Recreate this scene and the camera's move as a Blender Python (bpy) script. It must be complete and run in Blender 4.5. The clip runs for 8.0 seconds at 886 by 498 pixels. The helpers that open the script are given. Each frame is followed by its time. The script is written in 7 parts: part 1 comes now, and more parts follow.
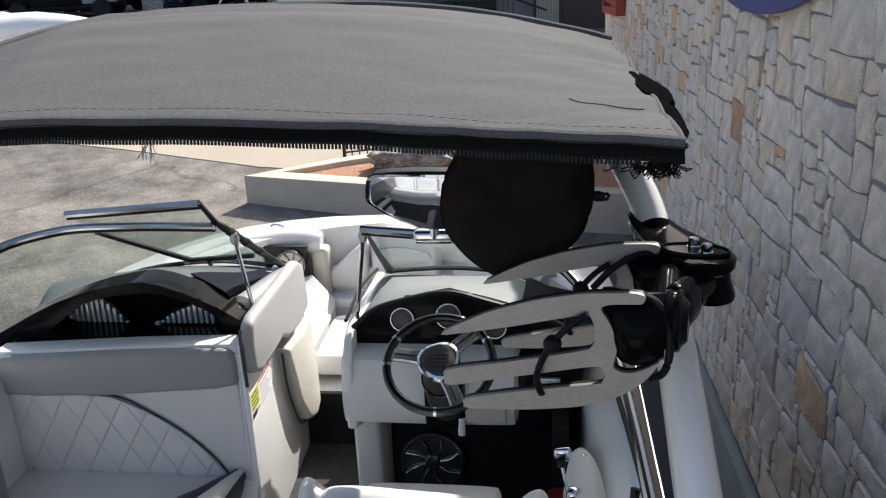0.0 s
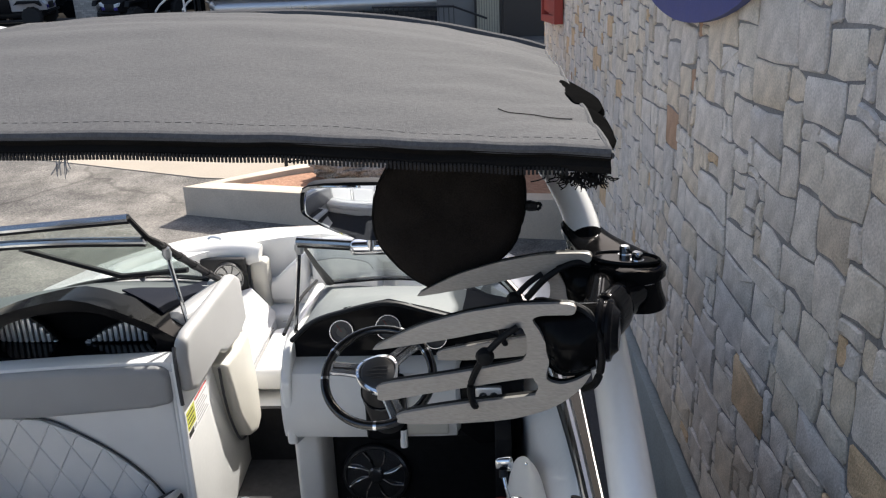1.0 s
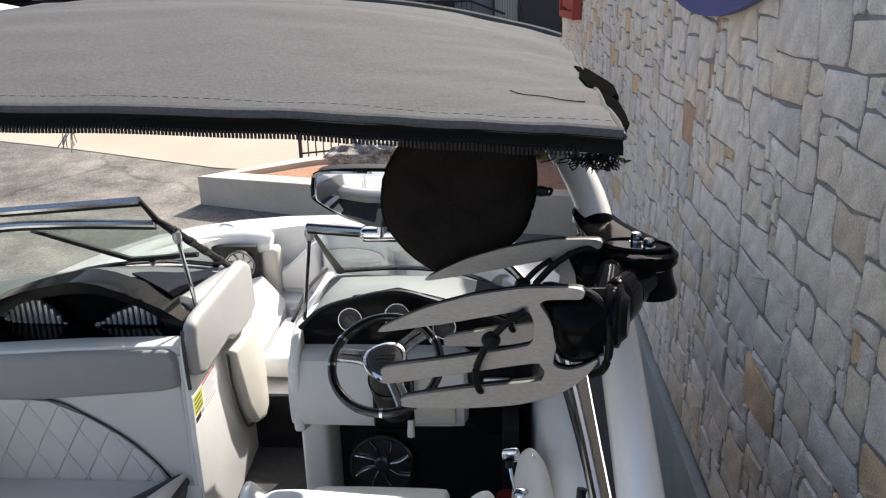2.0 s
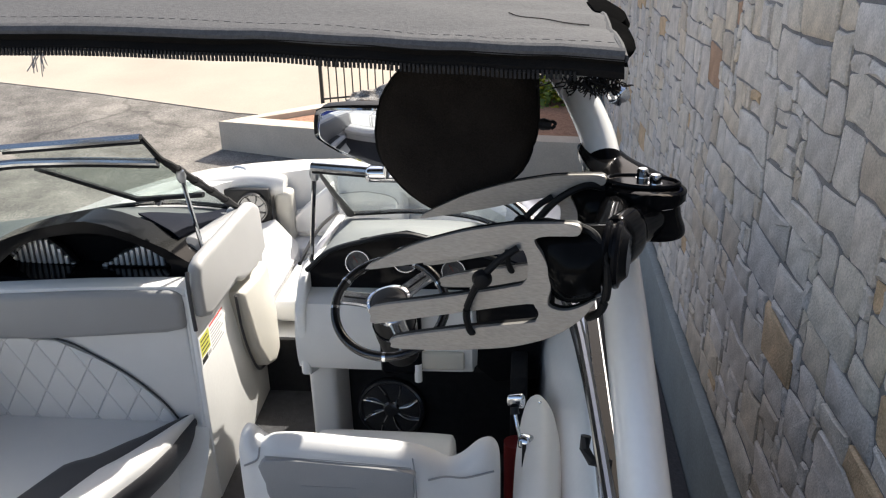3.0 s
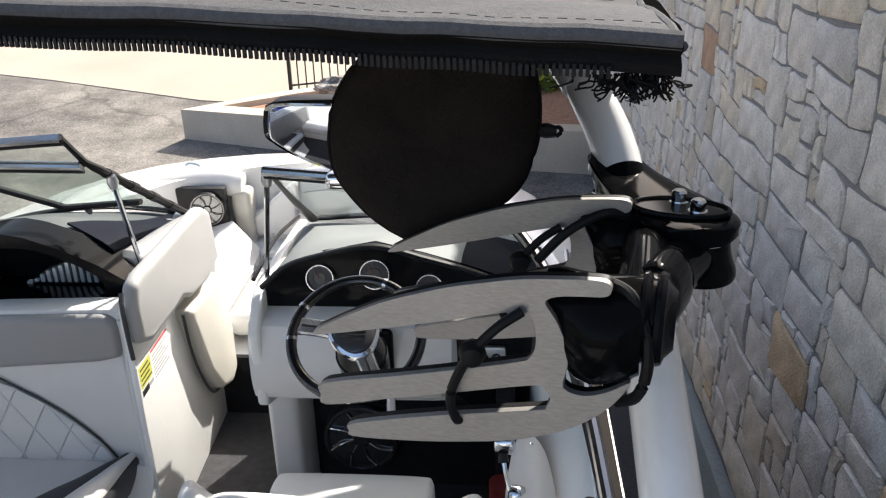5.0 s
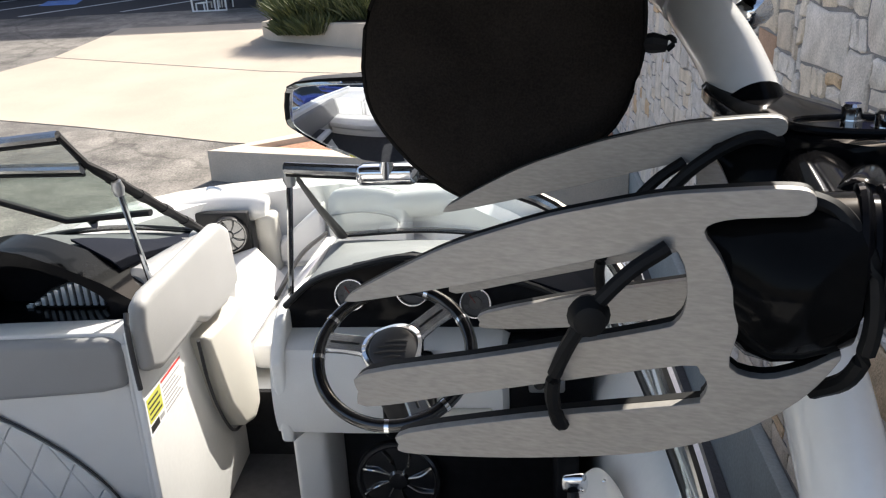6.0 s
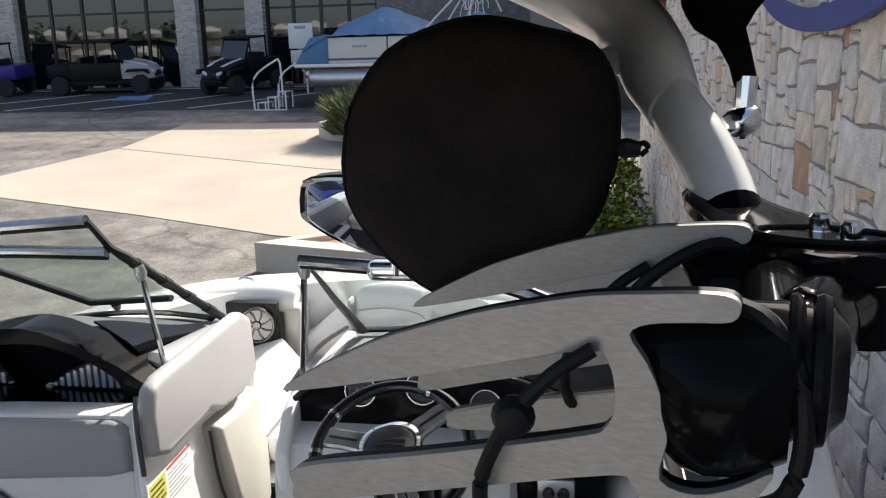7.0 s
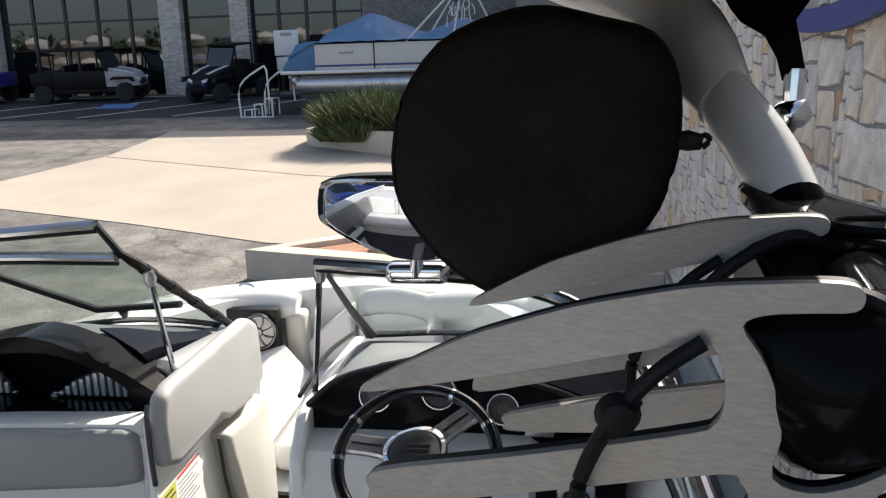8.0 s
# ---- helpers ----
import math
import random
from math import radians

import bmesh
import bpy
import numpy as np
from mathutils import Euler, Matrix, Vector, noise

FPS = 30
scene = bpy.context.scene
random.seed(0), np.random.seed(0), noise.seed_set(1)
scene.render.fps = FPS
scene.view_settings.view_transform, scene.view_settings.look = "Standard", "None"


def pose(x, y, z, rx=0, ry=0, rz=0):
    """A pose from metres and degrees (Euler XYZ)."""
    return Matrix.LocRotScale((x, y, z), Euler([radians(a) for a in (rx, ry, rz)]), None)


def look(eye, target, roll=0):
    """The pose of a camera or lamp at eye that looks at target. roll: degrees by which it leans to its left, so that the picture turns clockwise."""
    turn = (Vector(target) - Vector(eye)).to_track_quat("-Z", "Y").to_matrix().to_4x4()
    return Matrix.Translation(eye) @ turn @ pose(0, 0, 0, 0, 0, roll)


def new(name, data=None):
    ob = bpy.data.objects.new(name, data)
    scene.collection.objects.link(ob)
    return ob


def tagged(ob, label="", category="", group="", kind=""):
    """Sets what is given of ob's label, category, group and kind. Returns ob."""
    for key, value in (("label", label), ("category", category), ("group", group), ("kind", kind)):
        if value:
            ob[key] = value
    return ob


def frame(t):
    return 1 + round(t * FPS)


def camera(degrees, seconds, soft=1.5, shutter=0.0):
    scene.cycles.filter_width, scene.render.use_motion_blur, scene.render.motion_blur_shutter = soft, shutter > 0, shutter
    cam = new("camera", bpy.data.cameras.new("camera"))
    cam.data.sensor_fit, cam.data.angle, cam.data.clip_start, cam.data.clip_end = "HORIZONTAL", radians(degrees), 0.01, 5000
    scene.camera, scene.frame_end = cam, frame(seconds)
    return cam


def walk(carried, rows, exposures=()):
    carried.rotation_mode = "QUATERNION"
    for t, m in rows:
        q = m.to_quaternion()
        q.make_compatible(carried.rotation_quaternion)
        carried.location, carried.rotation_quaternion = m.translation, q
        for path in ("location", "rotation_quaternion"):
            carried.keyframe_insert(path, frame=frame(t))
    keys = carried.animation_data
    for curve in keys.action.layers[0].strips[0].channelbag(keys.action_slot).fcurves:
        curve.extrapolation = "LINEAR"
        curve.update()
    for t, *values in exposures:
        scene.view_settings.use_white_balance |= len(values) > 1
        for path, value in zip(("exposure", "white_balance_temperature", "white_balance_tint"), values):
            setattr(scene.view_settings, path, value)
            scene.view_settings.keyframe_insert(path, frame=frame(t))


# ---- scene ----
cam = camera(56.8, 8.0, soft=1.2)
PATH = [
    (0, (0.476, 0.045, 3.355), (0.227, 1.92, 2.705), -2.5),
    (0.5, (0.493, 0.055, 3.357), (0.378, 1.946, 2.715), -1.9),
    (1, (0.503, 0.071, 3.356), (0.384, 1.963, 2.718), -2.3),
    (2.5, (0.528, 0.102, 3.304), (0.354, 1.981, 2.64), -1.0),
    (3, (0.564, 0.153, 3.273), (0.351, 1.991, 2.514), -1.6),
    (3.25, (0.581, 0.188, 3.248), (0.357, 2.018, 2.456), -1.6),
    (3.5, (0.597, 0.225, 3.272), (0.384, 2.047, 2.474), -1.6),
    (4, (0.535, 0.302, 3.281), (0.385, 2.141, 2.509), -2.6),
    (4.5, (0.521, 0.391, 3.274), (0.383, 2.205, 2.444), -1.5),
    (4.7, (0.536, 0.44, 3.267), (0.398, 2.261, 2.452), -1.2),
    (6, (0.446, 0.774, 2.995), (0.229, 2.64, 2.31), -3.1),
    (6.5, (0.462, 0.791, 3.011), (0.243, 2.709, 2.488), -1.3),
    (7, (0.534, 0.787, 2.985), (0.204, 2.708, 2.539), -1.4),
    (7.5, (0.548, 0.792, 2.988), (0.268, 2.726, 2.563), -1.4),
    (8, (0.451, 0.798, 2.971), (0.155, 2.728, 2.539), -1.7),
]
walk(cam, [(t, look(eye, target, roll)) for t, eye, target, roll in PATH], [(0.0, 0.66, 6650, 10), (0.5, 0.78, 6650, 10), (1.2, 0.82, 6700, 10), (2.5, 0.95, 6850, 10), (3.5, 0.97, 6850, 10), (4.5, 1.05, 6850, 10), (5.9, 1.06, 6850, 10), (7.0, 0.87, 6850, 10), (7.5, 0.98, 6850, 10), (8.0, 0.80, 6850, 10)])

# ---- light ----
SUN_WAY = Vector((0.50, 1.0, 0.95)).normalized()
ELEVATION, ROTATION = math.asin(SUN_WAY.z), math.atan2(SUN_WAY.x, SUN_WAY.y)
world = bpy.data.worlds.new("world")
scene.world = world
world.use_nodes = True
wn = world.node_tree.nodes
sky = wn.new("ShaderNodeTexSky")
sky.sky_type, sky.sun_disc = "NISHITA", False
sky.sun_elevation, sky.sun_rotation = ELEVATION, ROTATION
sky.air_density, sky.dust_density, sky.ozone_density = 0.8, 3.0, 0.5
world.node_tree.links.new(sky.outputs[0], wn["Background"].inputs[0])
wn["Background"].inputs[1].default_value = 0.14
sun = new("sun", bpy.data.lights.new("sun", "SUN"))
sun.data.energy, sun.data.angle, sun.data.color = 4.8, radians(0.53), (1.0, 0.975, 0.935)
sun.matrix_world = look((0, 0, 0), -SUN_WAY)


# ---- materials ----
def mat(name, color, rough=0.5, metal=0.0, vary=0.15, scale=8.0, fine=60.0, bump=0.0, second=None, coat=0.0, random_color=None, spec=0.5, sharp=1.0, stretch=None, streak=None):
    """A surface with stains at a coarse and grain at a fine scale (per metre), and relief."""
    m = bpy.data.materials.new(name)
    m.use_nodes = True
    n, k = m.node_tree.nodes, m.node_tree.links
    b = n["Principled BSDF"]
    b.inputs["Roughness"].default_value, b.inputs["Metallic"].default_value = rough, metal
    b.inputs["Coat Weight"].default_value = coat
    b.inputs["Coat Roughness"].default_value = 0.06
    b.inputs["Specular IOR Level"].default_value = spec
    tc = n.new("ShaderNodeTexCoord")
    big = n.new("ShaderNodeTexNoise")
    big.inputs["Scale"].default_value, big.inputs["Detail"].default_value = scale, 5.0
    small = n.new("ShaderNodeTexNoise")
    small.inputs["Scale"].default_value, small.inputs["Detail"].default_value = fine, 3.0
    for t in (big, small):
        k.new(tc.outputs["Object"], t.inputs["Vector"])
    if stretch:
        grain = n.new("ShaderNodeMapping")
        grain.inputs["Scale"].default_value = stretch
        k.new(tc.outputs["Object"], grain.inputs["Vector"])
        k.new(grain.outputs["Vector"], small.inputs["Vector"])
    if streak:
        drift = n.new("ShaderNodeMapping")
        drift.inputs["Scale"].default_value = streak
        k.new(tc.outputs["Object"], drift.inputs["Vector"])
        k.new(drift.outputs["Vector"], big.inputs["Vector"])
    add = n.new("ShaderNodeMath")
    add.operation = "ADD"
    k.new(big.outputs["Fac"], add.inputs[0])
    k.new(small.outputs["Fac"], add.inputs[1])
    ramp = n.new("ShaderNodeMapRange")
    ramp.inputs["From Min"].default_value, ramp.inputs["From Max"].default_value = 1 - 0.3 / sharp, 1 + 0.3 / sharp
    k.new(add.outputs[0], ramp.inputs["Value"])
    mix = n.new("ShaderNodeMix")
    mix.data_type = "RGBA"
    c = Vector(color)
    lo = c * (1 - vary) if second is None else Vector(second)
    mix.inputs["A"].default_value = (*lo, 1)
    mix.inputs["B"].default_value = (*[min(1.0, v) for v in c * (1 + vary * (0.6 if second is None else 0.0))], 1)
    k.new(ramp.outputs[0], mix.inputs["Factor"])
    out = mix.outputs["Result"]
    if random_color:
        src = n.new("ShaderNodeObjectInfo").outputs["Random"] if random_color[0] == "object" else n.new("ShaderNodeNewGeometry").outputs["Random Per Island"]
        cr = n.new("ShaderNodeValToRGB")
        cr.color_ramp.interpolation = "CONSTANT"
        stops = random_color[1]
        while len(cr.color_ramp.elements) < len(stops):
            cr.color_ramp.elements.new(0.5)
        for e, (pos, col) in zip(cr.color_ramp.elements, stops):
            e.position, e.color = pos, (*col, 1)
        k.new(src, cr.inputs["Fac"])
        mul = n.new("ShaderNodeMix")
        mul.data_type, mul.blend_type = "RGBA", "MULTIPLY"
        mul.inputs["Factor"].default_value = 1.0
        k.new(out, mul.inputs["A"])
        k.new(cr.outputs["Color"], mul.inputs["B"])
        out = mul.outputs["Result"]
    k.new(out, b.inputs["Base Color"])
    if vary:
        rr = n.new("ShaderNodeMapRange")
        rr.inputs["To Min"].default_value, rr.inputs["To Max"].default_value = max(0.02, rough * 0.85), min(1.0, rough * 1.15)
        k.new(big.outputs["Fac"], rr.inputs["Value"])
        k.new(rr.outputs[0], b.inputs["Roughness"])
    if bump:
        bp = n.new("ShaderNodeBump")
        bp.inputs["Strength"].default_value, bp.inputs["Distance"].default_value = 1.0, bump
        k.new(add.outputs[0], bp.inputs["Height"])
        k.new(bp.outputs["Normal"], b.inputs["Normal"])
    return m


def glass(name, tint, rough=0.0):
    m = bpy.data.materials.new(name)
    m.use_nodes = True
    n, k = m.node_tree.nodes, m.node_tree.links
    n.remove(n["Principled BSDF"])
    face = n.new("ShaderNodeLayerWeight")
    face.inputs["Blend"].default_value = 0.12
    fres = n.new("ShaderNodeMath")
    fres.operation, fres.use_clamp = "MULTIPLY_ADD", True
    fres.inputs[1].default_value, fres.inputs[2].default_value = 0.5, 0.03
    k.new(face.outputs["Facing"], fres.inputs[0])
    tr, gl, mx = n.new("ShaderNodeBsdfTransparent"), n.new("ShaderNodeBsdfGlossy"), n.new("ShaderNodeMixShader")
    tr.inputs["Color"].default_value = (*tint, 1)
    gl.inputs["Roughness"].default_value = rough
    k.new(fres.outputs[0], mx.inputs["Fac"])
    k.new(tr.outputs[0], mx.inputs[1])
    k.new(gl.outputs[0], mx.inputs[2])
    k.new(mx.outputs[0], n["Material Output"].inputs["Surface"])
    return m


M = {}
M["gelcoat"] = mat("white_gelcoat", (0.84, 0.84, 0.82), 0.25, vary=0.03, scale=3, coat=0.5)
M["vinyl"] = mat("white_vinyl", (0.72, 0.715, 0.70), 0.48, vary=0.05, scale=7, fine=420, bump=0.0006)
M["vinyl_light"] = mat("light_grey_vinyl", (0.43, 0.43, 0.425), 0.46, vary=0.06, scale=7, fine=420, bump=0.0006)
M["vinyl_grey"] = mat("grey_vinyl", (0.30, 0.30, 0.30), 0.5, vary=0.06, scale=7, fine=420, bump=0.0006)
M["vinyl_beige"] = mat("beige_vinyl", (0.57, 0.55, 0.49), 0.5, vary=0.06, scale=7, fine=420, bump=0.0006)
M["vinyl_dark"] = mat("charcoal_vinyl", (0.05, 0.05, 0.055), 0.45, vary=0.1, fine=420, bump=0.0006)
M["insert"] = mat("navy_vinyl", (0.010, 0.012, 0.020), 0.7, vary=0.1, fine=420, bump=0.0006, spec=0.05)
M["piping"] = mat("black_piping", (0.015, 0.015, 0.016), 0.4, vary=0.1)
M["dash_pale"] = mat("pale_grey_dash_skin", (0.22, 0.235, 0.235), 0.6, vary=0.07, scale=5, fine=300, bump=0.0008, spec=0.25)
M["dash"] = mat("grey_dash_skin", (0.10, 0.112, 0.112), 0.6, vary=0.07, scale=5, fine=300, bump=0.0008, spec=0.2)
M["black_gloss"] = mat("black_gloss_plastic", (0.008, 0.008, 0.009), 0.14, vary=0.2, scale=5, coat=0.5)
M["black_matte"] = mat("black_matte_plastic", (0.012, 0.012, 0.013), 0.5, vary=0.2, scale=9, spec=0.3)
M["joint"] = mat("dirty_joint", (0.12, 0.11, 0.10), 0.95, vary=0.2)
M["black_deep"] = mat("black_glossy_trim", (0.008, 0.008, 0.009), 0.10, vary=0.2, scale=9, spec=0.06)
M["black_shell"] = mat("black_gloss_shell", (0.005, 0.005, 0.005), 0.10, vary=0.2, scale=9, spec=0.05)
M["rail"] = mat("dull_chrome_rail", (0.34, 0.345, 0.35), 0.16, 1.0, vary=0.08, scale=12)
M["white_thread"] = mat("white_strap", (0.75, 0.76, 0.78), 0.6, vary=0.1)
M["thread"] = mat("pale_thread", (0.42, 0.40, 0.38), 0.9, vary=0.2)
M["rubber"] = mat("black_rubber", (0.007, 0.007, 0.007), 0.55, vary=0.2, scale=20, spec=0.2)
M["spoke_chrome"] = mat("satin_chrome", (0.62, 0.63, 0.65), 0.24, 0.85, vary=0.05, scale=12)
M["chrome"] = mat("chrome", (0.78, 0.79, 0.80), 0.10, 1.0, vary=0.04, scale=12)
M["alu"] = mat("brushed_aluminium", (0.34, 0.322, 0.295), 0.5, 0.5, vary=0.16, scale=5, fine=260, sharp=1.3, stretch=(0.35, 0.35, 1.6))
M["alu_dark"] = mat("dark_anodised_frame", (0.04, 0.04, 0.042), 0.35, 0.4, vary=0.15)
M["canvas"] = mat("grey_canvas", (0.112, 0.112, 0.114), 0.95, vary=0.20, scale=110, fine=420, bump=0.0008, spec=0.06, sharp=1.1)
M["boot_black"] = mat("dull_black_fabric", (0.006, 0.006, 0.006), 1.0, vary=0.2, scale=30, spec=0.0)
M["arm_black"] = mat("black_glossy_casting", (0.005, 0.005, 0.0055), 0.10, vary=0.2, scale=9, spec=0.06)
M["grille_dark"] = mat("dark_chrome_grille", (0.15, 0.152, 0.155), 0.25, 0.9, vary=0.08, scale=12)
M["canvas_black"] = mat("black_canvas", (0.018, 0.0165, 0.015), 0.95, vary=0.2, scale=6, fine=400, bump=0.001, spec=0.03)
M["cover_black"] = mat("brown_black_cover", (0.026, 0.022, 0.019), 0.95, vary=0.45, scale=9, fine=400, bump=0.001, spec=0.03)
M["carpet"] = mat("grey_carpet", (0.075, 0.075, 0.078), 0.98, vary=0.3, scale=30, fine=500, bump=0.004, spec=0.1)
M["carpet_black"] = mat("black_carpet", (0.020, 0.020, 0.021), 0.98, vary=0.3, scale=30, fine=500, bump=0.003, spec=0.1)
M["mirror"] = mat("tinted_mirror", (0.46, 0.49, 0.53), 0.01, 1.0, vary=0.0)
M["silver"] = mat("satin_silver", (0.55, 0.56, 0.57), 0.3, 0.9, vary=0.05)
M["rib"] = mat("bright_silver_plastic", (0.74, 0.76, 0.78), 0.3, 0.35, vary=0.05)
M["dial"] = mat("dial_face", (0.05, 0.05, 0.052), 0.35, vary=0.1)
M["dial_ring"] = mat("dial_ring", (0.085, 0.085, 0.09), 0.5, 0.1, vary=0.05, spec=0.2)
M["red"] = mat("red_plastic", (0.16, 0.012, 0.012), 0.4, vary=0.1)
M["sticker"] = mat("white_sticker", (0.80, 0.80, 0.80), 0.4, vary=0.02)
M["sticker_yellow"] = mat("yellow_print", (0.60, 0.60, 0.10), 0.4, vary=0.05)
M["sticker_black"] = mat("black_print", (0.02, 0.02, 0.02), 0.4, vary=0.05)
M["sticker_red"] = mat("red_print", (0.6, 0.04, 0.03), 0.4, vary=0.05)
M["sticker_grey"] = mat("grey_print", (0.35, 0.35, 0.35), 0.4, vary=0.05)
M["bow_glass"] = glass("clear_windscreen_glass", (0.93, 0.965, 0.95))
M["asphalt"] = mat("worn_asphalt", (0.31, 0.285, 0.25), 0.9, second=(0.085, 0.082, 0.08), scale=0.62, fine=45, bump=0.0012, spec=0.2, sharp=1.2, streak=(0.4, 1.0, 1.0))
# wandering cracks in the yard
n, k = M["asphalt"].node_tree.nodes, M["asphalt"].node_tree.links
tc, warp_noise, cell, edge, dark = n.new("ShaderNodeTexCoord"), n.new("ShaderNodeTexNoise"), n.new("ShaderNodeTexVoronoi"), n.new("ShaderNodeMapRange"), n.new("ShaderNodeMix")
shift = n.new("ShaderNodeMix")
shift.data_type, dark.data_type, dark.blend_type = "RGBA", "RGBA", "MULTIPLY"
shift.inputs["Factor"].default_value = 0.5
warp_noise.inputs["Scale"].default_value, warp_noise.inputs["Detail"].default_value = 1.1, 6.0
k.new(tc.outputs["Object"], warp_noise.inputs["Vector"])
k.new(tc.outputs["Object"], shift.inputs["A"])
k.new(warp_noise.outputs["Color"], shift.inputs["B"])
cell.feature = "DISTANCE_TO_EDGE"
cell.inputs["Scale"].default_value = 0.23
k.new(shift.outputs["Result"], cell.inputs["Vector"])
k.new(cell.outputs["Distance"], edge.inputs["Value"])
edge.inputs["From Min"].default_value, edge.inputs["From Max"].default_value = 0.001, 0.007
edge.inputs["To Min"].default_value = 0.68
old = n["Principled BSDF"].inputs["Base Color"].links[0].from_socket
dark.inputs["Factor"].default_value = 1.0
k.new(old, dark.inputs["A"])
k.new(edge.outputs[0], dark.inputs["B"])
k.new(dark.outputs["Result"], n["Principled BSDF"].inputs["Base Color"])
# mottled stains and patches in the yard
blot, spread, stain = n.new("ShaderNodeTexNoise"), n.new("ShaderNodeMapRange"), n.new("ShaderNodeMix")
blot.inputs["Scale"].default_value, blot.inputs["Detail"].default_value, blot.inputs["Roughness"].default_value = 1.7, 9.0, 0.72
k.new(tc.outputs["Object"], blot.inputs["Vector"])
k.new(blot.outputs["Fac"], spread.inputs["Value"])
spread.inputs["From Min"].default_value, spread.inputs["From Max"].default_value = 0.36, 0.62
spread.inputs["To Min"].default_value, spread.inputs["To Max"].default_value = 0.58, 1.12
stain.data_type, stain.blend_type = "RGBA", "MULTIPLY"
stain.inputs["Factor"].default_value = 1.0
k.new(dark.outputs["Result"], stain.inputs["A"])
k.new(spread.outputs[0], stain.inputs["B"])
k.new(stain.outputs["Result"], n["Principled BSDF"].inputs["Base Color"])
M["asphalt_dark"] = mat("dark_asphalt", (0.055, 0.055, 0.058), 0.85, vary=0.25, scale=0.8, fine=50, bump=0.003, spec=0.2)
M["concrete"] = mat("pale_concrete", (0.42, 0.365, 0.297), 0.9, vary=0.14, scale=0.7, fine=60, bump=0.002, spec=0.2)
M["paint_line"] = mat("white_road_paint", (0.6, 0.6, 0.6), 0.8, vary=0.2, scale=6)
M["paint_blue"] = mat("blue_road_paint", (0.12, 0.22, 0.5), 0.8, vary=0.2, scale=6)
M["planter"] = mat("cast_concrete", (0.58, 0.50, 0.40), 0.9, vary=0.16, scale=2.5, fine=70, bump=0.002, spec=0.2)
M["gravel"] = mat("red_gravel", (0.42, 0.24, 0.16), 0.95, vary=0.4, scale=25, fine=120, bump=0.012, spec=0.1)
M["soil"] = mat("dark_mulch", (0.06, 0.045, 0.035), 0.95, vary=0.4, scale=12, fine=90, bump=0.01, spec=0.1)
M["rock"] = mat("pitted_limestone", (0.55, 0.52, 0.47), 0.9, second=(0.10, 0.09, 0.08), scale=9, fine=50, bump=0.02, spec=0.2)
M["mortar"] = mat("grey_mortar", (0.29, 0.275, 0.265), 0.95, vary=0.25, scale=6, fine=110, bump=0.005, spec=0.2)
STONES = [(0.0, (0.97, 0.95, 0.93)), (0.22, (1.0, 0.97, 0.91)), (0.42, (0.87, 0.87, 0.88)), (0.58, (1.03, 1.02, 1.01)), (0.76, (1.0, 0.93, 0.82)), (0.88, (0.84, 0.78, 0.70)), (0.95, (0.92, 0.72, 0.50)), (0.985, (0.66, 0.46, 0.34))]
M["stone"] = mat("limestone", (0.86, 0.79, 0.715), 0.85, second=(0.58, 0.53, 0.465), scale=11, fine=120, bump=0.005, sharp=1.25, random_color=("object", STONES), spec=0.25)
M["stone_far"] = mat("limestone_far", (0.86, 0.79, 0.715), 0.85, second=(0.58, 0.53, 0.465), scale=11, fine=120, bump=0.005, sharp=1.25, random_color=("island", STONES), spec=0.25)
M["footing"] = mat("painted_footing", (0.25, 0.275, 0.27), 0.75, vary=0.2, scale=3, fine=60, bump=0.002)
M["steel_black"] = mat("black_painted_steel", (0.015, 0.015, 0.016), 0.45, vary=0.15)


# ---- tools ----
def part(name, bm, material, parent=None, label="", angle=0.6):
    """Links a bmesh as one mesh object, under a thing or a part."""
    bmesh.ops.recalc_face_normals(bm, faces=bm.faces)
    for f in bm.faces:
        f.smooth = True
    for e in bm.edges:
        if len(e.link_faces) == 2 and e.calc_face_angle(0.0) > angle:
            e.smooth = False
    me = bpy.data.meshes.new(name)
    bm.to_mesh(me)
    bm.free()
    me.materials.append(material)
    ob = new(name, me)
    ob.parent = parent
    if label:
        tagged(ob, label)
    return ob


def thing(name, label, category, group="", kind="", at=(0, 0, 0)):
    ob = new(name)
    ob.empty_display_size = 0.1
    ob.location = at
    return tagged(ob, label, category, group, kind)


def bevelled(bm, width, seg=2, only=None):
    if width > 0:
        edges = [e for e in bm.edges if len(e.link_faces) == 2 and e.calc_face_angle(0.0) > 0.5]
        bmesh.ops.bevel(bm, geom=edges, offset=width, segments=seg, profile=0.5, affect="EDGES", clamp_overlap=True)
    return bm


def box(x0, y0, z0, x1, y1, z1, bevel=0.0, seg=2):
    bm = bmesh.new()
    bmesh.ops.create_cube(bm, size=1.0)
    for v in bm.verts:
        v.co = Vector(((x0 + x1) / 2 + v.co.x * (x1 - x0), (y0 + y1) / 2 + v.co.y * (y1 - y0), (z0 + z1) / 2 + v.co.z * (z1 - z0)))
    return bevelled(bm, bevel, seg)


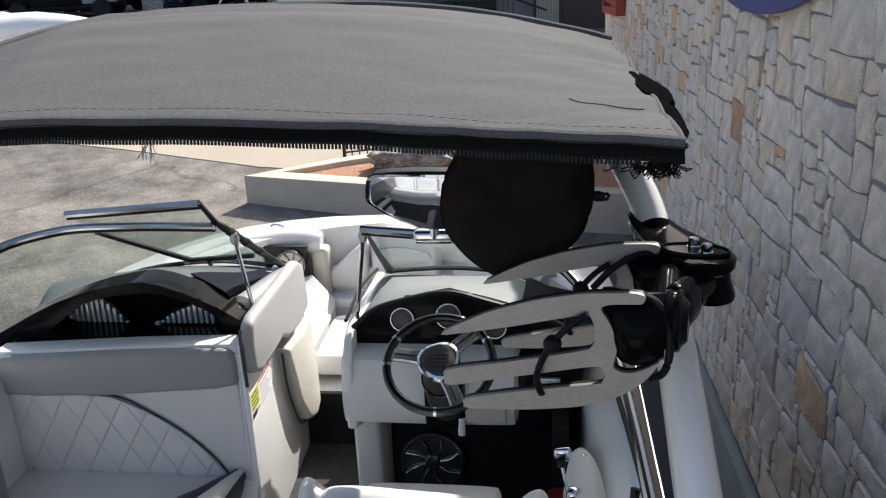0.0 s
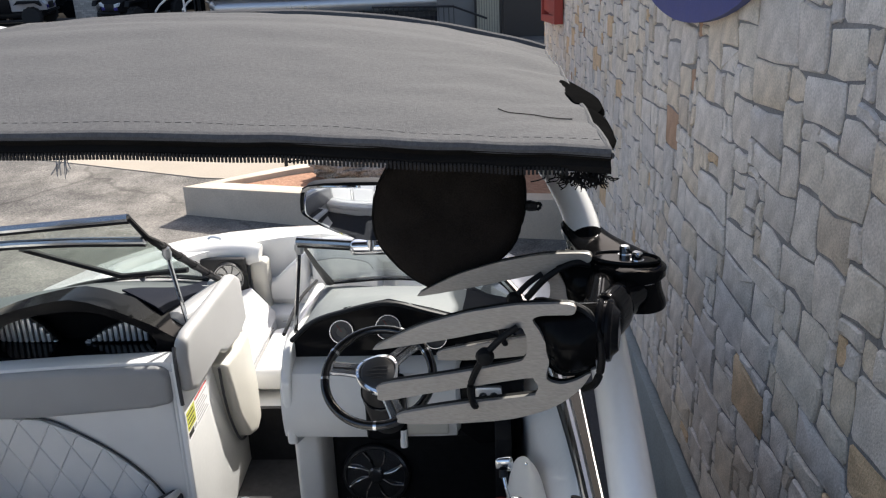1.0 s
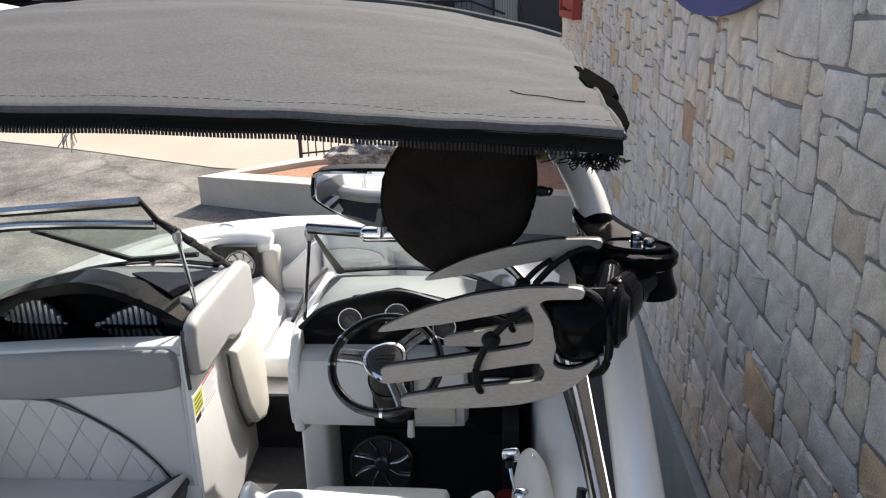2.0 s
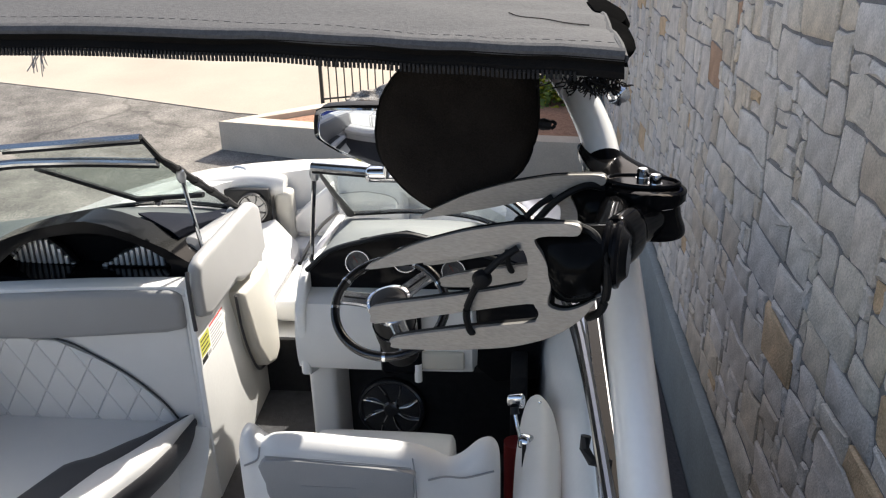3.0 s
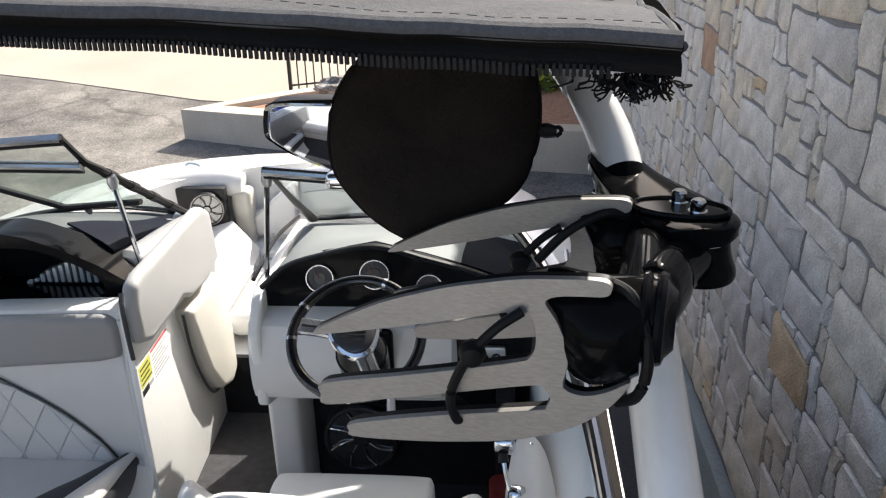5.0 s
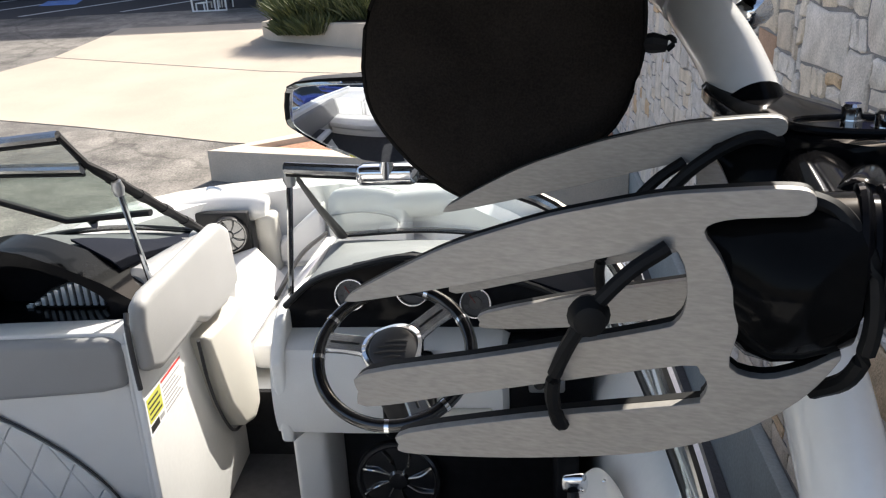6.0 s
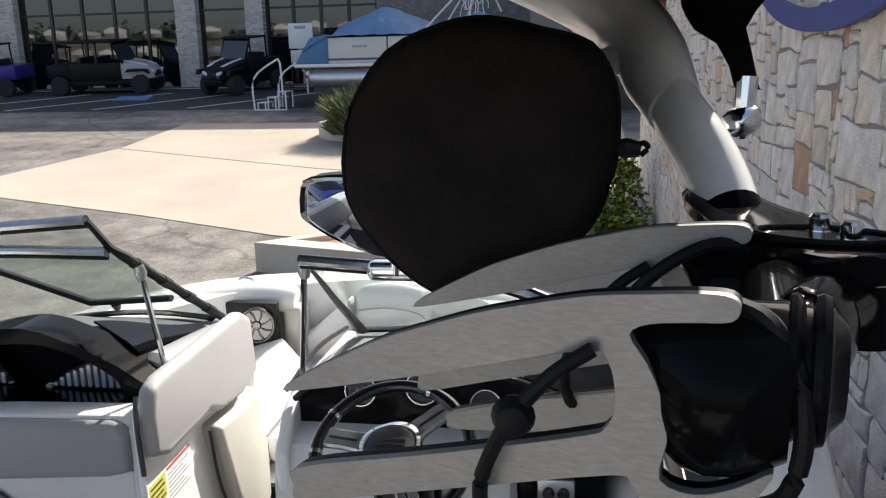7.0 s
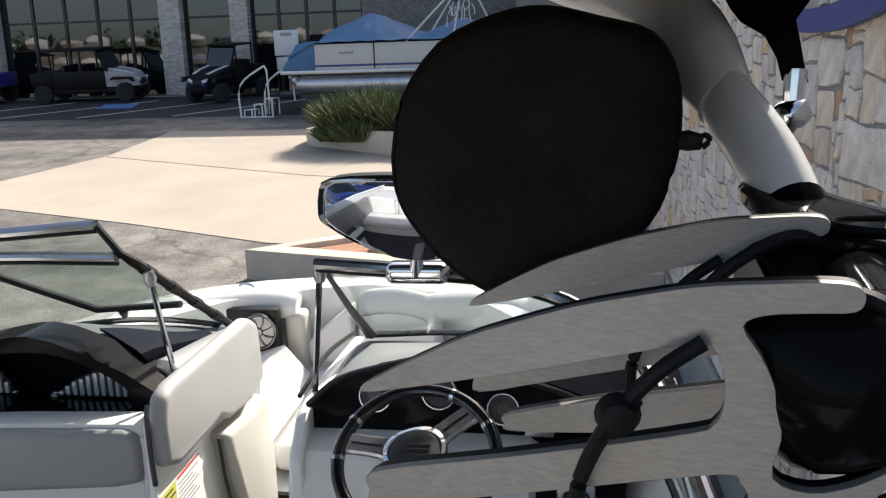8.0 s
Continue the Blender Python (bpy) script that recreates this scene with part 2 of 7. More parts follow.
def prism(poly, axis, d0, d1, bevel=0.0, seg=2, matrix=None):
    """A polygon drawn out along an axis: x takes (y, z), y takes (x, z), z takes (x, y)."""
    bm = bmesh.new()
    def at(p, d):
        a, b = p
        return {"x": (d, a, b), "y": (a, d, b), "z": (a, b, d)}[axis]
    lo = [bm.verts.new(at(p, d0)) for p in poly]
    hi = [bm.verts.new(at(p, d1)) for p in poly]
    bm.faces.new(lo)
    bm.faces.new(hi[::-1])
    for i in range(len(poly)):
        j = (i + 1) % len(poly)
        bm.faces.new((lo[j], lo[i], hi[i], hi[j]))
    bmesh.ops.recalc_face_normals(bm, faces=bm.faces)
    bevelled(bm, bevel, seg)
    if matrix:
        bm.transform(matrix)
    return bm


def smooth_path(pts, n=6):
    """Catmull-Rom through points."""
    p = [Vector(q) for q in pts]
    p = [p[0] * 2 - p[1]] + p + [p[-1] * 2 - p[-2]]
    out = []
    for i in range(1, len(p) - 2):
        for s in range(n):
            t = s / n
            a, b, c, d = p[i - 1], p[i], p[i + 1], p[i + 2]
            out.append(0.5 * (2 * b + (c - a) * t + (2 * a - 5 * b + 4 * c - d) * t * t + (3 * b - a - 3 * c + d) * t ** 3))
    return out + [p[-2]]


def tube(pts, r, seg=10, up=(0, 0, 1), closed=False, flat=1.0):
    """A tube along points; r a number or one a point; flat squeezes it along the up direction."""
    p = [Vector(q) for q in pts]
    n = len(p)
    rs = r if isinstance(r, (list, tuple)) else [r] * n
    bm = bmesh.new()
    rings = []
    for i in range(n):
        a, b = (p[i - 1], p[(i + 1) % n]) if closed else (p[max(0, i - 1)], p[min(n - 1, i + 1)])
        d = (b - a).normalized()
        u = Vector(up)
        if abs(d.dot(u)) > 0.95:
            u = Vector((1, 0, 0)) if abs(d.x) < 0.9 else Vector((0, 1, 0))
        s = d.cross(u).normalized()
        u = s.cross(d).normalized()
        rings.append([bm.verts.new(p[i] + rs[i] * (math.cos(k) * s + flat * math.sin(k) * u)) for k in [2 * math.pi * j / seg for j in range(seg)]])
    for i in range(n if closed else n - 1):
        A, B = rings[i], rings[(i + 1) % n]
        for j in range(seg):
            bm.faces.new((A[j], A[(j + 1) % seg], B[(j + 1) % seg], B[j]))
    if not closed:
        bm.faces.new(rings[0])
        bm.faces.new(rings[-1][::-1])
    return bm


def lathe(profile, at, way, seg=24):
    """A profile of (radius, height) turned about the axis from at along way."""
    bm = bmesh.new()
    q = Vector(way).normalized().to_track_quat("Z", "Y")
    rings = []
    for r, h in profile:
        if r < 1e-6:
            rings.append([bm.verts.new(Vector(at) + q @ Vector((0, 0, h)))])
        else:
            rings.append([bm.verts.new(Vector(at) + q @ Vector((r * math.cos(k), r * math.sin(k), h))) for k in [2 * math.pi * j / seg for j in range(seg)]])
    for A, B in zip(rings, rings[1:]):
        for j in range(seg):
            a = [A[0], A[0]] if len(A) == 1 else [A[j], A[(j + 1) % seg]]
            b = [B[0], B[0]] if len(B) == 1 else [B[j], B[(j + 1) % seg]]
            vs = list(dict.fromkeys((a[0], a[1], b[1], b[0])))
            if len(vs) > 2:
                bm.faces.new(vs)
    for R in (rings[0], rings[-1]):
        if len(R) > 2:
            bm.faces.new(R)
    return bm


def loft(rings, cap=True, closed=True):
    """Skins rings of equal length."""
    bm = bmesh.new()
    vs = [[bm.verts.new(p) for p in ring] for ring in rings]
    n = len(vs[0])
    for A, B in zip(vs, vs[1:]):
        for j in range(n if closed else n - 1):
            bm.faces.new((A[j], A[(j + 1) % n], B[(j + 1) % n], B[j]))
    if cap:
        bm.faces.new(vs[0][::-1])
        bm.faces.new(vs[-1])
    return bm


def closed_path(pts, n=3):
    """Catmull-Rom round a closed loop."""
    p = [Vector(q) for q in pts]
    m, out = len(p), []
    for i in range(m):
        a, b, c, d = p[i - 1], p[i], p[(i + 1) % m], p[(i + 2) % m]
        for j in range(n):
            t = j / n
            out.append(0.5 * (2 * b + (c - a) * t + (2 * a - 5 * b + 4 * c - d) * t * t + (3 * b - a - 3 * c + d) * t ** 3))
    return out


def skin(rings, nu=4, nv=3, cap=True):
    """A loft smoothed both round its rings and along them, for upholstery and mouldings."""
    smooth = [closed_path(r, nv) for r in rings]
    cols = [smooth_path([r[j] for r in smooth], nu) for j in range(len(smooth[0]))]
    return loft([[c[i] for c in cols] for i in range(len(cols[0]))], cap)


def sheet(fn, nu, nv, thick, seam=None):
    """A thick sheet over fn(u, v), with u and v from 0 to 1; thick is downwards."""
    bm = bmesh.new()
    top = [[bm.verts.new(fn(i / nu, j / nv)) for j in range(nv + 1)] for i in range(nu + 1)]
    low = [[bm.verts.new(Vector(fn(i / nu, j / nv)) - Vector(thick)) for j in range(nv + 1)] for i in range(nu + 1)]
    for i in range(nu):
        for j in range(nv):
            bm.faces.new((top[i][j], top[i + 1][j], top[i + 1][j + 1], top[i][j + 1]))
            bm.faces.new((low[i][j], low[i][j + 1], low[i + 1][j + 1], low[i + 1][j]))
    edge = [(i, 0) for i in range(nu)] + [(nu, j) for j in range(nv)] + [(i, nv) for i in range(nu, 0, -1)] + [(0, j) for j in range(nv, 0, -1)]
    for k in range(len(edge)):
        (a, b), (c, d) = edge[k], edge[(k + 1) % len(edge)]
        bm.faces.new((top[a][b], top[c][d], low[c][d], low[a][b]))
    return bm


def merged(*bms):
    """Several bmeshes as one."""
    out = bms[0]
    for b in bms[1:]:
        me = bpy.data.meshes.new("joined")
        b.to_mesh(me)
        b.free()
        out.from_mesh(me)
        bpy.data.meshes.remove(me)
    return out


def ground_z(y):
    return 0.093 * max(0.0, min(y, 33.0) - 7.0)


def jit(a):
    return random.uniform(-a, a)


# ---- the large structure ----
def build_ground():
    bm = bmesh.new()
    xs = [-160, -60, -30, -12, -4, 1.6, 12, 40, 160]
    ys = [-120, -40, -10, 0, 4, 7, 12, 20, 33, 60, 160, 400]
    g = [[bm.verts.new((x, y, ground_z(y))) for y in ys] for x in xs]
    for i in range(len(xs) - 1):
        for j in range(len(ys) - 1):
            bm.faces.new((g[i][j], g[i + 1][j], g[i + 1][j + 1], g[i][j + 1]))
    tagged(part("ground", bm, M["asphalt"]), "worn grey asphalt yard with stains, sloping up ahead", "ground", kind="structure")


def on_slope(name, poly, lift, material, label, category, parent=None):
    """A flat polygon laid on the slope, as a slab 3 cm thick."""
    bm = bmesh.new()
    top = [bm.verts.new((x, y, ground_z(y) + lift)) for x, y in poly]
    low = [bm.verts.new((x, y, ground_z(y) + lift - 0.06)) for x, y in poly]
    bm.faces.new(top)
    bm.faces.new(low[::-1])
    n = len(poly)
    for i in range(n):
        bm.faces.new((top[i], low[i], low[(i + 1) % n], top[(i + 1) % n]))
    ob = part(name, bm, material, parent)
    return tagged(ob, label, category, kind="structure") if category else ob


def build_paving():
    on_slope("driveway", [(-11.9, 15.0), (-11.39, 16.46), (-10.43, 19.06), (-10.43, 22.5), (-7.93, 22.44), (1.5, 22.2), (1.5, 11.8), (-2.7, 12.0), (-4, 12.25), (-6.8, 13.3), (-9.8, 14.26)], 0.012, M["concrete"], "pale tan concrete driveway slab in full sun", "driveway")
    on_slope("parking_strip", [(-60, 25.3), (-8.6, 25.15), (1.5, 25.0), (1.5, 31.0), (-60, 31.0)], 0.008, M["asphalt_dark"], "dark asphalt parking strip in the shade", "parking strip")
    for x in (-31.5, -28.2, -25.0, -21.7, -18.4, -15.2, -11.9):
        on_slope("parking_line", [(x, 25.5), (x + 0.14, 25.5), (x + 4.14, 29.4), (x + 4.0, 29.4)], 0.014, M["paint_line"], "faded white painted parking line", "road marking")
    on_slope("parking_symbol", [(-15.7, 27.6), (-14.4, 27.6), (-14.7, 28.7), (-16.0, 28.7)], 0.014, M["paint_blue"], "faded blue painted parking symbol", "road marking")
    on_slope("side_strip", [(0.1, -9.0), (1.5, -9.0), (1.5, 8.5), (0.7, 8.5)], 0.006, M["asphalt_dark"], "dark asphalt strip between the boat and the wall", "asphalt")
    on_slope("slab_joint", [(-10.4, 19.0), (-4.8, 16.8), (1.4, 15.2), (1.4, 15.16), (-4.8, 16.76), (-10.4, 18.96)], 0.016, M["joint"], "dark joint in the concrete slab", "joint")


WALL_X = 1.575


def warp(y, z):
    """Shared crookedness of the joints at a place on the wall."""
    a = noise.noise((y * 2.6, z * 2.6, 1.7)) * 0.045 + noise.noise((y * 9, z * 9, 4.1)) * 0.022
    b = noise.noise((y * 2.6, z * 2.6, 9.3)) * 0.030 + noise.noise((y * 7, z * 9, 6.6)) * 0.022
    return y + a, z + b


def stone_mesh(y0, z0, w, h, seed):
    """One rough quarried block, its face towards -x, about its own middle."""
    rnd = random.Random(seed)
    c = min(w, h) * rnd.uniform(0.03, 0.12)
    gap = rnd.uniform(0.002, 0.007)
    a, b = w / 2 - gap, h / 2 - gap
    pts = [(-a + c, -b), (0, -b), (a - c, -b), (a, -b + c), (a, 0), (a, b - c), (a - c, b), (0, b), (-a + c, b), (-a, b - c), (-a, 0), (-a, -b + c)]
    cy, cz = warp(y0, z0)
    out = []
    for y, z in pts:
        p, q = warp(y0 + y, z0 + z)
        f = noise.noise((p * 28, q * 28, seed * 0.37)) * 0.012
        r = math.hypot(y, z)
        out.append((p - cy - f * y / r - rnd.uniform(0, 0.004) * y / r, q - cz - f * z / r - rnd.uniform(0, 0.004) * z / r))
    d = rnd.uniform(0.004, 0.016)
    bm = bmesh.new()
    back = [bm.verts.new((0.03, y, z)) for y, z in out]
    mid = [bm.verts.new((-d * 0.5, y, z)) for y, z in out]
    face = [bm.verts.new((-d + rnd.uniform(-0.004, 0.004), y * (1 - 0.014 / w), z * (1 - 0.014 / h))) for y, z in out]
    top = bm.verts.new((-d - rnd.uniform(-0.003, 0.007), rnd.uniform(-w / 6, w / 6), rnd.uniform(-h / 6, h / 6)))
    n = len(out)
    for i in range(n):
        k = (i + 1) % n
        bm.faces.new((back[i], back[k], mid[k], mid[i]))
        bm.faces.new((mid[i], mid[k], face[k], face[i]))
        bm.faces.new((face[i], face[k], top))
    bmesh.ops.recalc_face_normals(bm, faces=bm.faces)
    return bm


def stone_layout(y0, y1, z0, z1, seed=5):
    """Random rubble: blocks of one to four cells wide and one to four cells high on a grid."""
    rnd = random.Random(seed)
    cy, cz = 0.080, 0.056
    ny, nz = int((y1 - y0) / cy), int((z1 - z0) / cz)
    used = np.zeros((ny, nz), bool)
    sizes = [(5, 3), (4, 3), (6, 3), (3, 3), (4, 2), (2, 2), (3, 2), (5, 4), (4, 4), (2, 1), (1, 2), (6, 4), (3, 4), (5, 2), (4, 3), (2, 3), (3, 3)]
    out = []
    for k in range(nz):
        for i in range(ny):
            if used[i, k]:
                continue
            opts = sizes[:]
            rnd.shuffle(opts)
            for a, b in opts + [(2, 1), (1, 2), (1, 1)]:
                if i + a <= ny and k + b <= nz and not used[i:i + a, k:k + b].any():
                    break
            used[i:i + a, k:k + b] = True
            out.append((y0 + (i + a / 2) * cy, z0 + (k + b / 2) * cz, a * cy, b * cz))
    return out


def build_wall():
    wall = part("wall_east", box(WALL_X, -14, 0.0, WALL_X + 0.4, 16.0, 4.42), M["mortar"])
    tagged(wall, "limestone wall of random cream and tan blocks with recessed mortar", "wall", kind="structure")
    tagged(part("wall_footing", box(WALL_X - 0.07, -14, -0.05, WALL_X, 16.03, 0.69, 0.012), M["footing"]), "grey-green painted concrete footing along the stone wall", "footing", kind="structure")
    near, far = [], []
    for y, z, w, h in stone_layout(-3.0, 16.0, 0.70, 4.41):
        (near if 2.2 < y < 5.6 and 0.7 < z < 3.5 else far).append((y, z, w, h))
    near.sort(key=lambda s: (s[0] - 3.2) ** 2 + (s[1] - 1.9) ** 2)
    far += near[300:]
    for i, (y, z, w, h) in enumerate(near[:300]):
        ob = part("stone", stone_mesh(y, z, w, h, i), M["stone"], wall)
        ob.location = (WALL_X, *warp(y, z))
    verts, faces = [], []
    for i, (y, z, w, h) in enumerate(far):
        b = stone_mesh(y, z, w, h, 1000 + i)
        y, z = warp(y, z)
        base = len(verts)
        b.verts.index_update()
        verts += [(v.co.x + WALL_X, v.co.y + y, v.co.z + z) for v in b.verts]
        faces += [[v.index + base for v in f.verts] for f in b.faces]
        b.free()
    me = bpy.data.meshes.new("stones")
    me.from_pydata(verts, [], faces)
    me.materials.append(M["stone_far"])
    ob = new("stones", me)
    ob.parent = wall
    tagged(ob, kind="stuff")


build_ground()
build_paving()


# ---- the boat ----
XC = -0.5
STATIONS = [(-2.2, 1.25), (-1.2, 1.29), (0.0, 1.30), (1.2, 1.30), (2.2, 1.30), (3.0, 1.31), (3.5, 1.32), (3.85, 1.29), (4.2, 1.17), (4.45, 1.02), (4.62, 0.85), (4.75, 0.62), (4.83, 0.36), (4.86, 0.0)]
boat = thing("boat", "white open-bow wake boat with white vinyl seats beside a wall", "boat", at=(XC, 1.5, 0.55))


def under_boat(name, bm, material, label="", parent=None):
    """A part of the boat, drawn in the place's own metres."""
    up = parent or boat
    ob = part(name, bm, material, up, label)
    ob.matrix_parent_inverse = Matrix.Translation(up.matrix_basis.translation).inverted() if up is boat else Matrix.Identity(4)
    return ob


def inner(y, hw):
    k = max(0.0, min(1.0, (y - 3.3) / 1.2))
    return (y if y < 3.3 else 3.3 + (y - 3.3) * 0.86), max(0.0, hw - 0.06 - 0.354 * math.sin(k * math.pi * 0.6)) if hw > 0 else 0.0


def build_hull():
    loop = [(s, y, hw) for s in (-1,) for y, hw in STATIONS] + [(1, y, hw) for y, hw in STATIONS[-2::-1]]
    rings = []
    for s, y, hw in loop:
        iy, ihw = inner(y, hw)
        k = max(0.0, (y - 3.0) / 1.9)
        sec = [(XC + s * hw * 0.22, y - 0.9 * k * k, 0.62 + 0.45 * k), (XC + s * hw * 0.80, y - 0.35 * k, 0.98 + 0.3 * k),
               (XC + s * hw * 0.985, y - 0.04 * k, 1.62), (XC + s * hw, y, 1.84), (XC + s * (hw - 0.012), y - 0.01 * k, 1.90), (XC + s * (hw - 0.045 * (hw > 0)), y - 0.04 * k, 1.925),
               (XC + s * (ihw + 0.04 * (hw > 0)), iy + 0.05 * k, 1.95), (XC + s * ihw, iy, 1.935), (XC + s * ihw, iy, 1.88), (XC + s * max(0, ihw - 0.015), iy - 0.01, 1.45)]
        rings.append(sec)
    bm = loft(rings, cap=False, closed=False)
    under_boat("hull", bm, M["gelcoat"], "glossy white moulded hull and deck")
    rail = tube([(XC + s * (hw + 0.008), y, 1.83) for s, y, hw in loop], 0.022, 8, flat=1.3)
    under_boat("rub_rail", rail, M["black_matte"], "black rubber rub rail")
    under_boat("transom", box(XC - 1.2, -2.24, 0.7, XC + 1.2, -2.16, 1.9, 0.02), M["gelcoat"])
    under_boat("cockpit_floor", box(XC - 1.1, -2.0, 1.06, XC + 1.03, 3.62, 1.15), M["carpet"], "charcoal carpeted cockpit floor")


def build_cockpit_sides():
    # starboard inner side: a swept moulded panel, and a rounded control pod in front of it
    rings = []
    for y, dx in ((0.9, 0.0), (1.6, 0.0), (2.1, 0.0), (2.4, 0.0), (2.75, -0.035), (3.1, -0.05), (3.4, -0.05)):
        rings.append([(0.645 + dx, y, 1.15), (0.640 + dx, y, 1.50), (0.648 + dx, y, 1.74), (0.668 + dx, y, 1.82), (0.705 + dx * 0.5, y, 1.885), (0.735 + dx * 0.3, y, 1.918), (0.755, y, 1.925), (0.770, y, 1.90), (0.775, y, 1.50), (0.775, y, 1.15)])
    under_boat("starboard_side_panel", skin(rings, 4, 2), M["gelcoat"], "smooth white moulded side panel")
    rings = []
    for y, xl, xr, zt in ((2.535, 0.566, 0.572, 1.70), (2.515, 0.558, 0.585, 1.76), (2.46, 0.547, 0.612, 1.812), (2.38, 0.535, 0.643, 1.842), (2.2, 0.526, 0.662, 1.85), (1.93, 0.526, 0.657, 1.85), (1.6, 0.53, 0.65, 1.85), (1.3, 0.54, 0.65, 1.83)):
        xm = (xl + xr) / 2
        rings.append([(xl + 0.01, y, 1.2), (xl - 0.002, y, 1.6), (xl + 0.004, y, zt - 0.10), (xl + (xm - xl) * 0.45, y, zt - 0.025), (xm + 0.01, y, zt), (xr - (xr - xm) * 0.35, y, zt - 0.012), (xr, y, zt - 0.06), (xr + 0.012, y, 1.6), (xr + 0.015, y, 1.2)])
    under_boat("control_pod", skin(rings, 4, 3), M["vinyl"], "rounded pale grey control pod")
    slot = [(0.548, 2.15 + 0.075 * math.cos(a), 1.815 + (0.016 + 0.012 * math.cos(a)) * math.sin(a)) for a in [2 * math.pi * i / 20 for i in range(20)]]
    under_boat("lever_slot", loft([slot, [(x + 0.012, y, z) for x, y, z in slot]]), M["black_deep"], "dark slot of the throttle")
    for y, z in ((2.36, 1.845), (1.86, 1.79)):
        under_boat("pod_screw", lathe([(0.006, 0), (0.005, 0.003), (0, 0.004)], (0.60 if y > 2 else 0.668, y, z + 0.002), (0.3, 0, 1), 10), M["chrome"])
    under_boat("port_side_panel", box(-1.80, -2.0, 1.15, -1.62, 2.7, 1.93, 0.03), M["gelcoat"])


def ring_frame(outer, hole, d0, d1):
    """A flat frame between two loops of (x, z), from y = d0 back to d1."""
    bm = bmesh.new()
    n = len(outer)
    V = [[bm.verts.new((x, d, z)) for x, z in loop] for loop in (outer, hole) for d in (d0, d1)]
    of, ob_, hf, hb = V
    for i in range(n):
        j = (i + 1) % n
        bm.faces.new((of[i], of[j], hf[j], hf[i]))
        bm.faces.new((ob_[i], hb[i], hb[j], ob_[j]))
        bm.faces.new((of[i], ob_[i], ob_[j], of[j]))
        bm.faces.new((hf[i], hf[j], hb[j], hb[i]))
    return bm


def build_port_console():
    under_boat("port_console", box(-1.74, 2.80, 1.15, -0.71, 3.58, 1.93, 0.015), M["gelcoat"], "white moulded port console")
    under_boat("console_end_panel", prism([(2.675, 1.15), (2.675, 2.07), (3.40, 2.07), (3.48, 1.96), (3.56, 1.70), (3.74, 1.15)], "x", -0.662, -0.640, 0.006), M["gelcoat"], "white moulded end of the port console")
    lean([ob for ob in boat.children if ob.name == "console_end_panel"][0])
    # dash top, from the hood's arch to the windscreen's foot
    arc = [(-1.74, 1.95), (-1.70, 2.04), (-1.61, 2.095), (-1.46, 2.155), (-1.315, 2.207), (-1.19, 2.235), (-1.07, 2.246), (-1.02, 2.242), (-0.90, 2.205), (-0.796, 2.17), (-0.735, 2.13), (-0.678, 2.09)]
    def top(u, v):
        f = u * (len(arc) - 1)
        i = min(int(f), len(arc) - 2)
        t = f - i
        x, z = arc[i][0] * (1 - t) + arc[i + 1][0] * t, arc[i][1] * (1 - t) + arc[i + 1][1] * t
        zb = 2.075
        w = v * v * (3 - 2 * v)
        return (x, 2.955 + 0.545 * v - 0.22 * v * max(0, (-1.3 - x)) / 0.44, (z - 0.008) * (1 - w) + zb * w)
    under_boat("dash_top", sheet(top, 22, 10, (0, 0, 0.03)), M["dash"], "grey grained dash top with an arched hood")
    corner = [(-0.79, 3.48), (-0.95, 3.0), (-0.700, 3.46), (-0.765, 2.925)]
    def insert(u, v):
        a, b, c, d = [Vector(p) for p in corner]
        q = a.lerp(b, u).lerp(c.lerp(d, u), v)
        f = [i for i in range(len(arc) - 1) if arc[i][0] <= q.x <= arc[i + 1][0]][0]
        t = (q.x - arc[f][0]) / (arc[f + 1][0] - arc[f][0])
        w = max(0.0, (q.y - 2.955) / 0.545)
        w = w * w * (3 - 2 * w)
        return (q.x, q.y, (arc[f][1] * (1 - t) + arc[f + 1][1] * t) * (1 - w) + 2.075 * w + 0.010)
    under_boat("dash_insert", sheet(insert, 10, 10, (0, 0, 0.008)), M["insert"], "dark navy vinyl dash insert")
    ins = insert(0.18, 0.75)
    under_boat("dash_print", box(ins[0] - 0.05, ins[1] - 0.006, ins[2], ins[0] + 0.03, ins[1] + 0.004, ins[2] + 0.003), M["sticker_grey"])
    under_boat("dash_roll", tube(smooth_path([(-0.735, 2.93, 2.105), (-0.715, 3.05, 2.10), (-0.69, 3.25, 2.09), (-0.675, 3.40, 2.07)], 5), [0.035] + [0.056] * 14 + [0.04], 14, flat=0.8), M["vinyl_grey"], "grey padded roll along the dash")
    outer = [(-1.735, 2.02), (-1.45, 2.165), (-1.19, 2.242), (-1.0, 2.246), (-0.69, 2.10), (-0.69, 1.955), (-0.95, 1.935), (-1.76, 1.905)]
    hole = [(-1.46, 2.072), (-1.33, 2.162), (-1.15, 2.205), (-0.973, 2.202), (-0.785, 2.116), (-0.783, 2.035), (-0.949, 2.016), (-1.45, 2.030)]
    outer, hole = [[(p.x, p.z) for p in smooth_path([(a, 0, b) for a, b in q + q[:1]], 3)][:-1] for q in (outer, hole)]
    under_boat("dash_hood", bevelled(ring_frame(outer, hole, 2.82, 2.965), 0.006), M["black_deep"], "glossy black hood round the glove box")
    under_boat("glove_box", prism([(-1.52, 1.96), (-1.50, 2.06), (-1.33, 2.14), (-1.15, 2.18), (-0.97, 2.175), (-0.80, 2.09), (-0.77, 1.96)], "y", 3.03, 3.045), M["black_deep"])
    under_boat("glove_box_shelf", box(-1.52, 2.90, 1.985, -0.72, 3.15, 2.010), M["black_deep"])
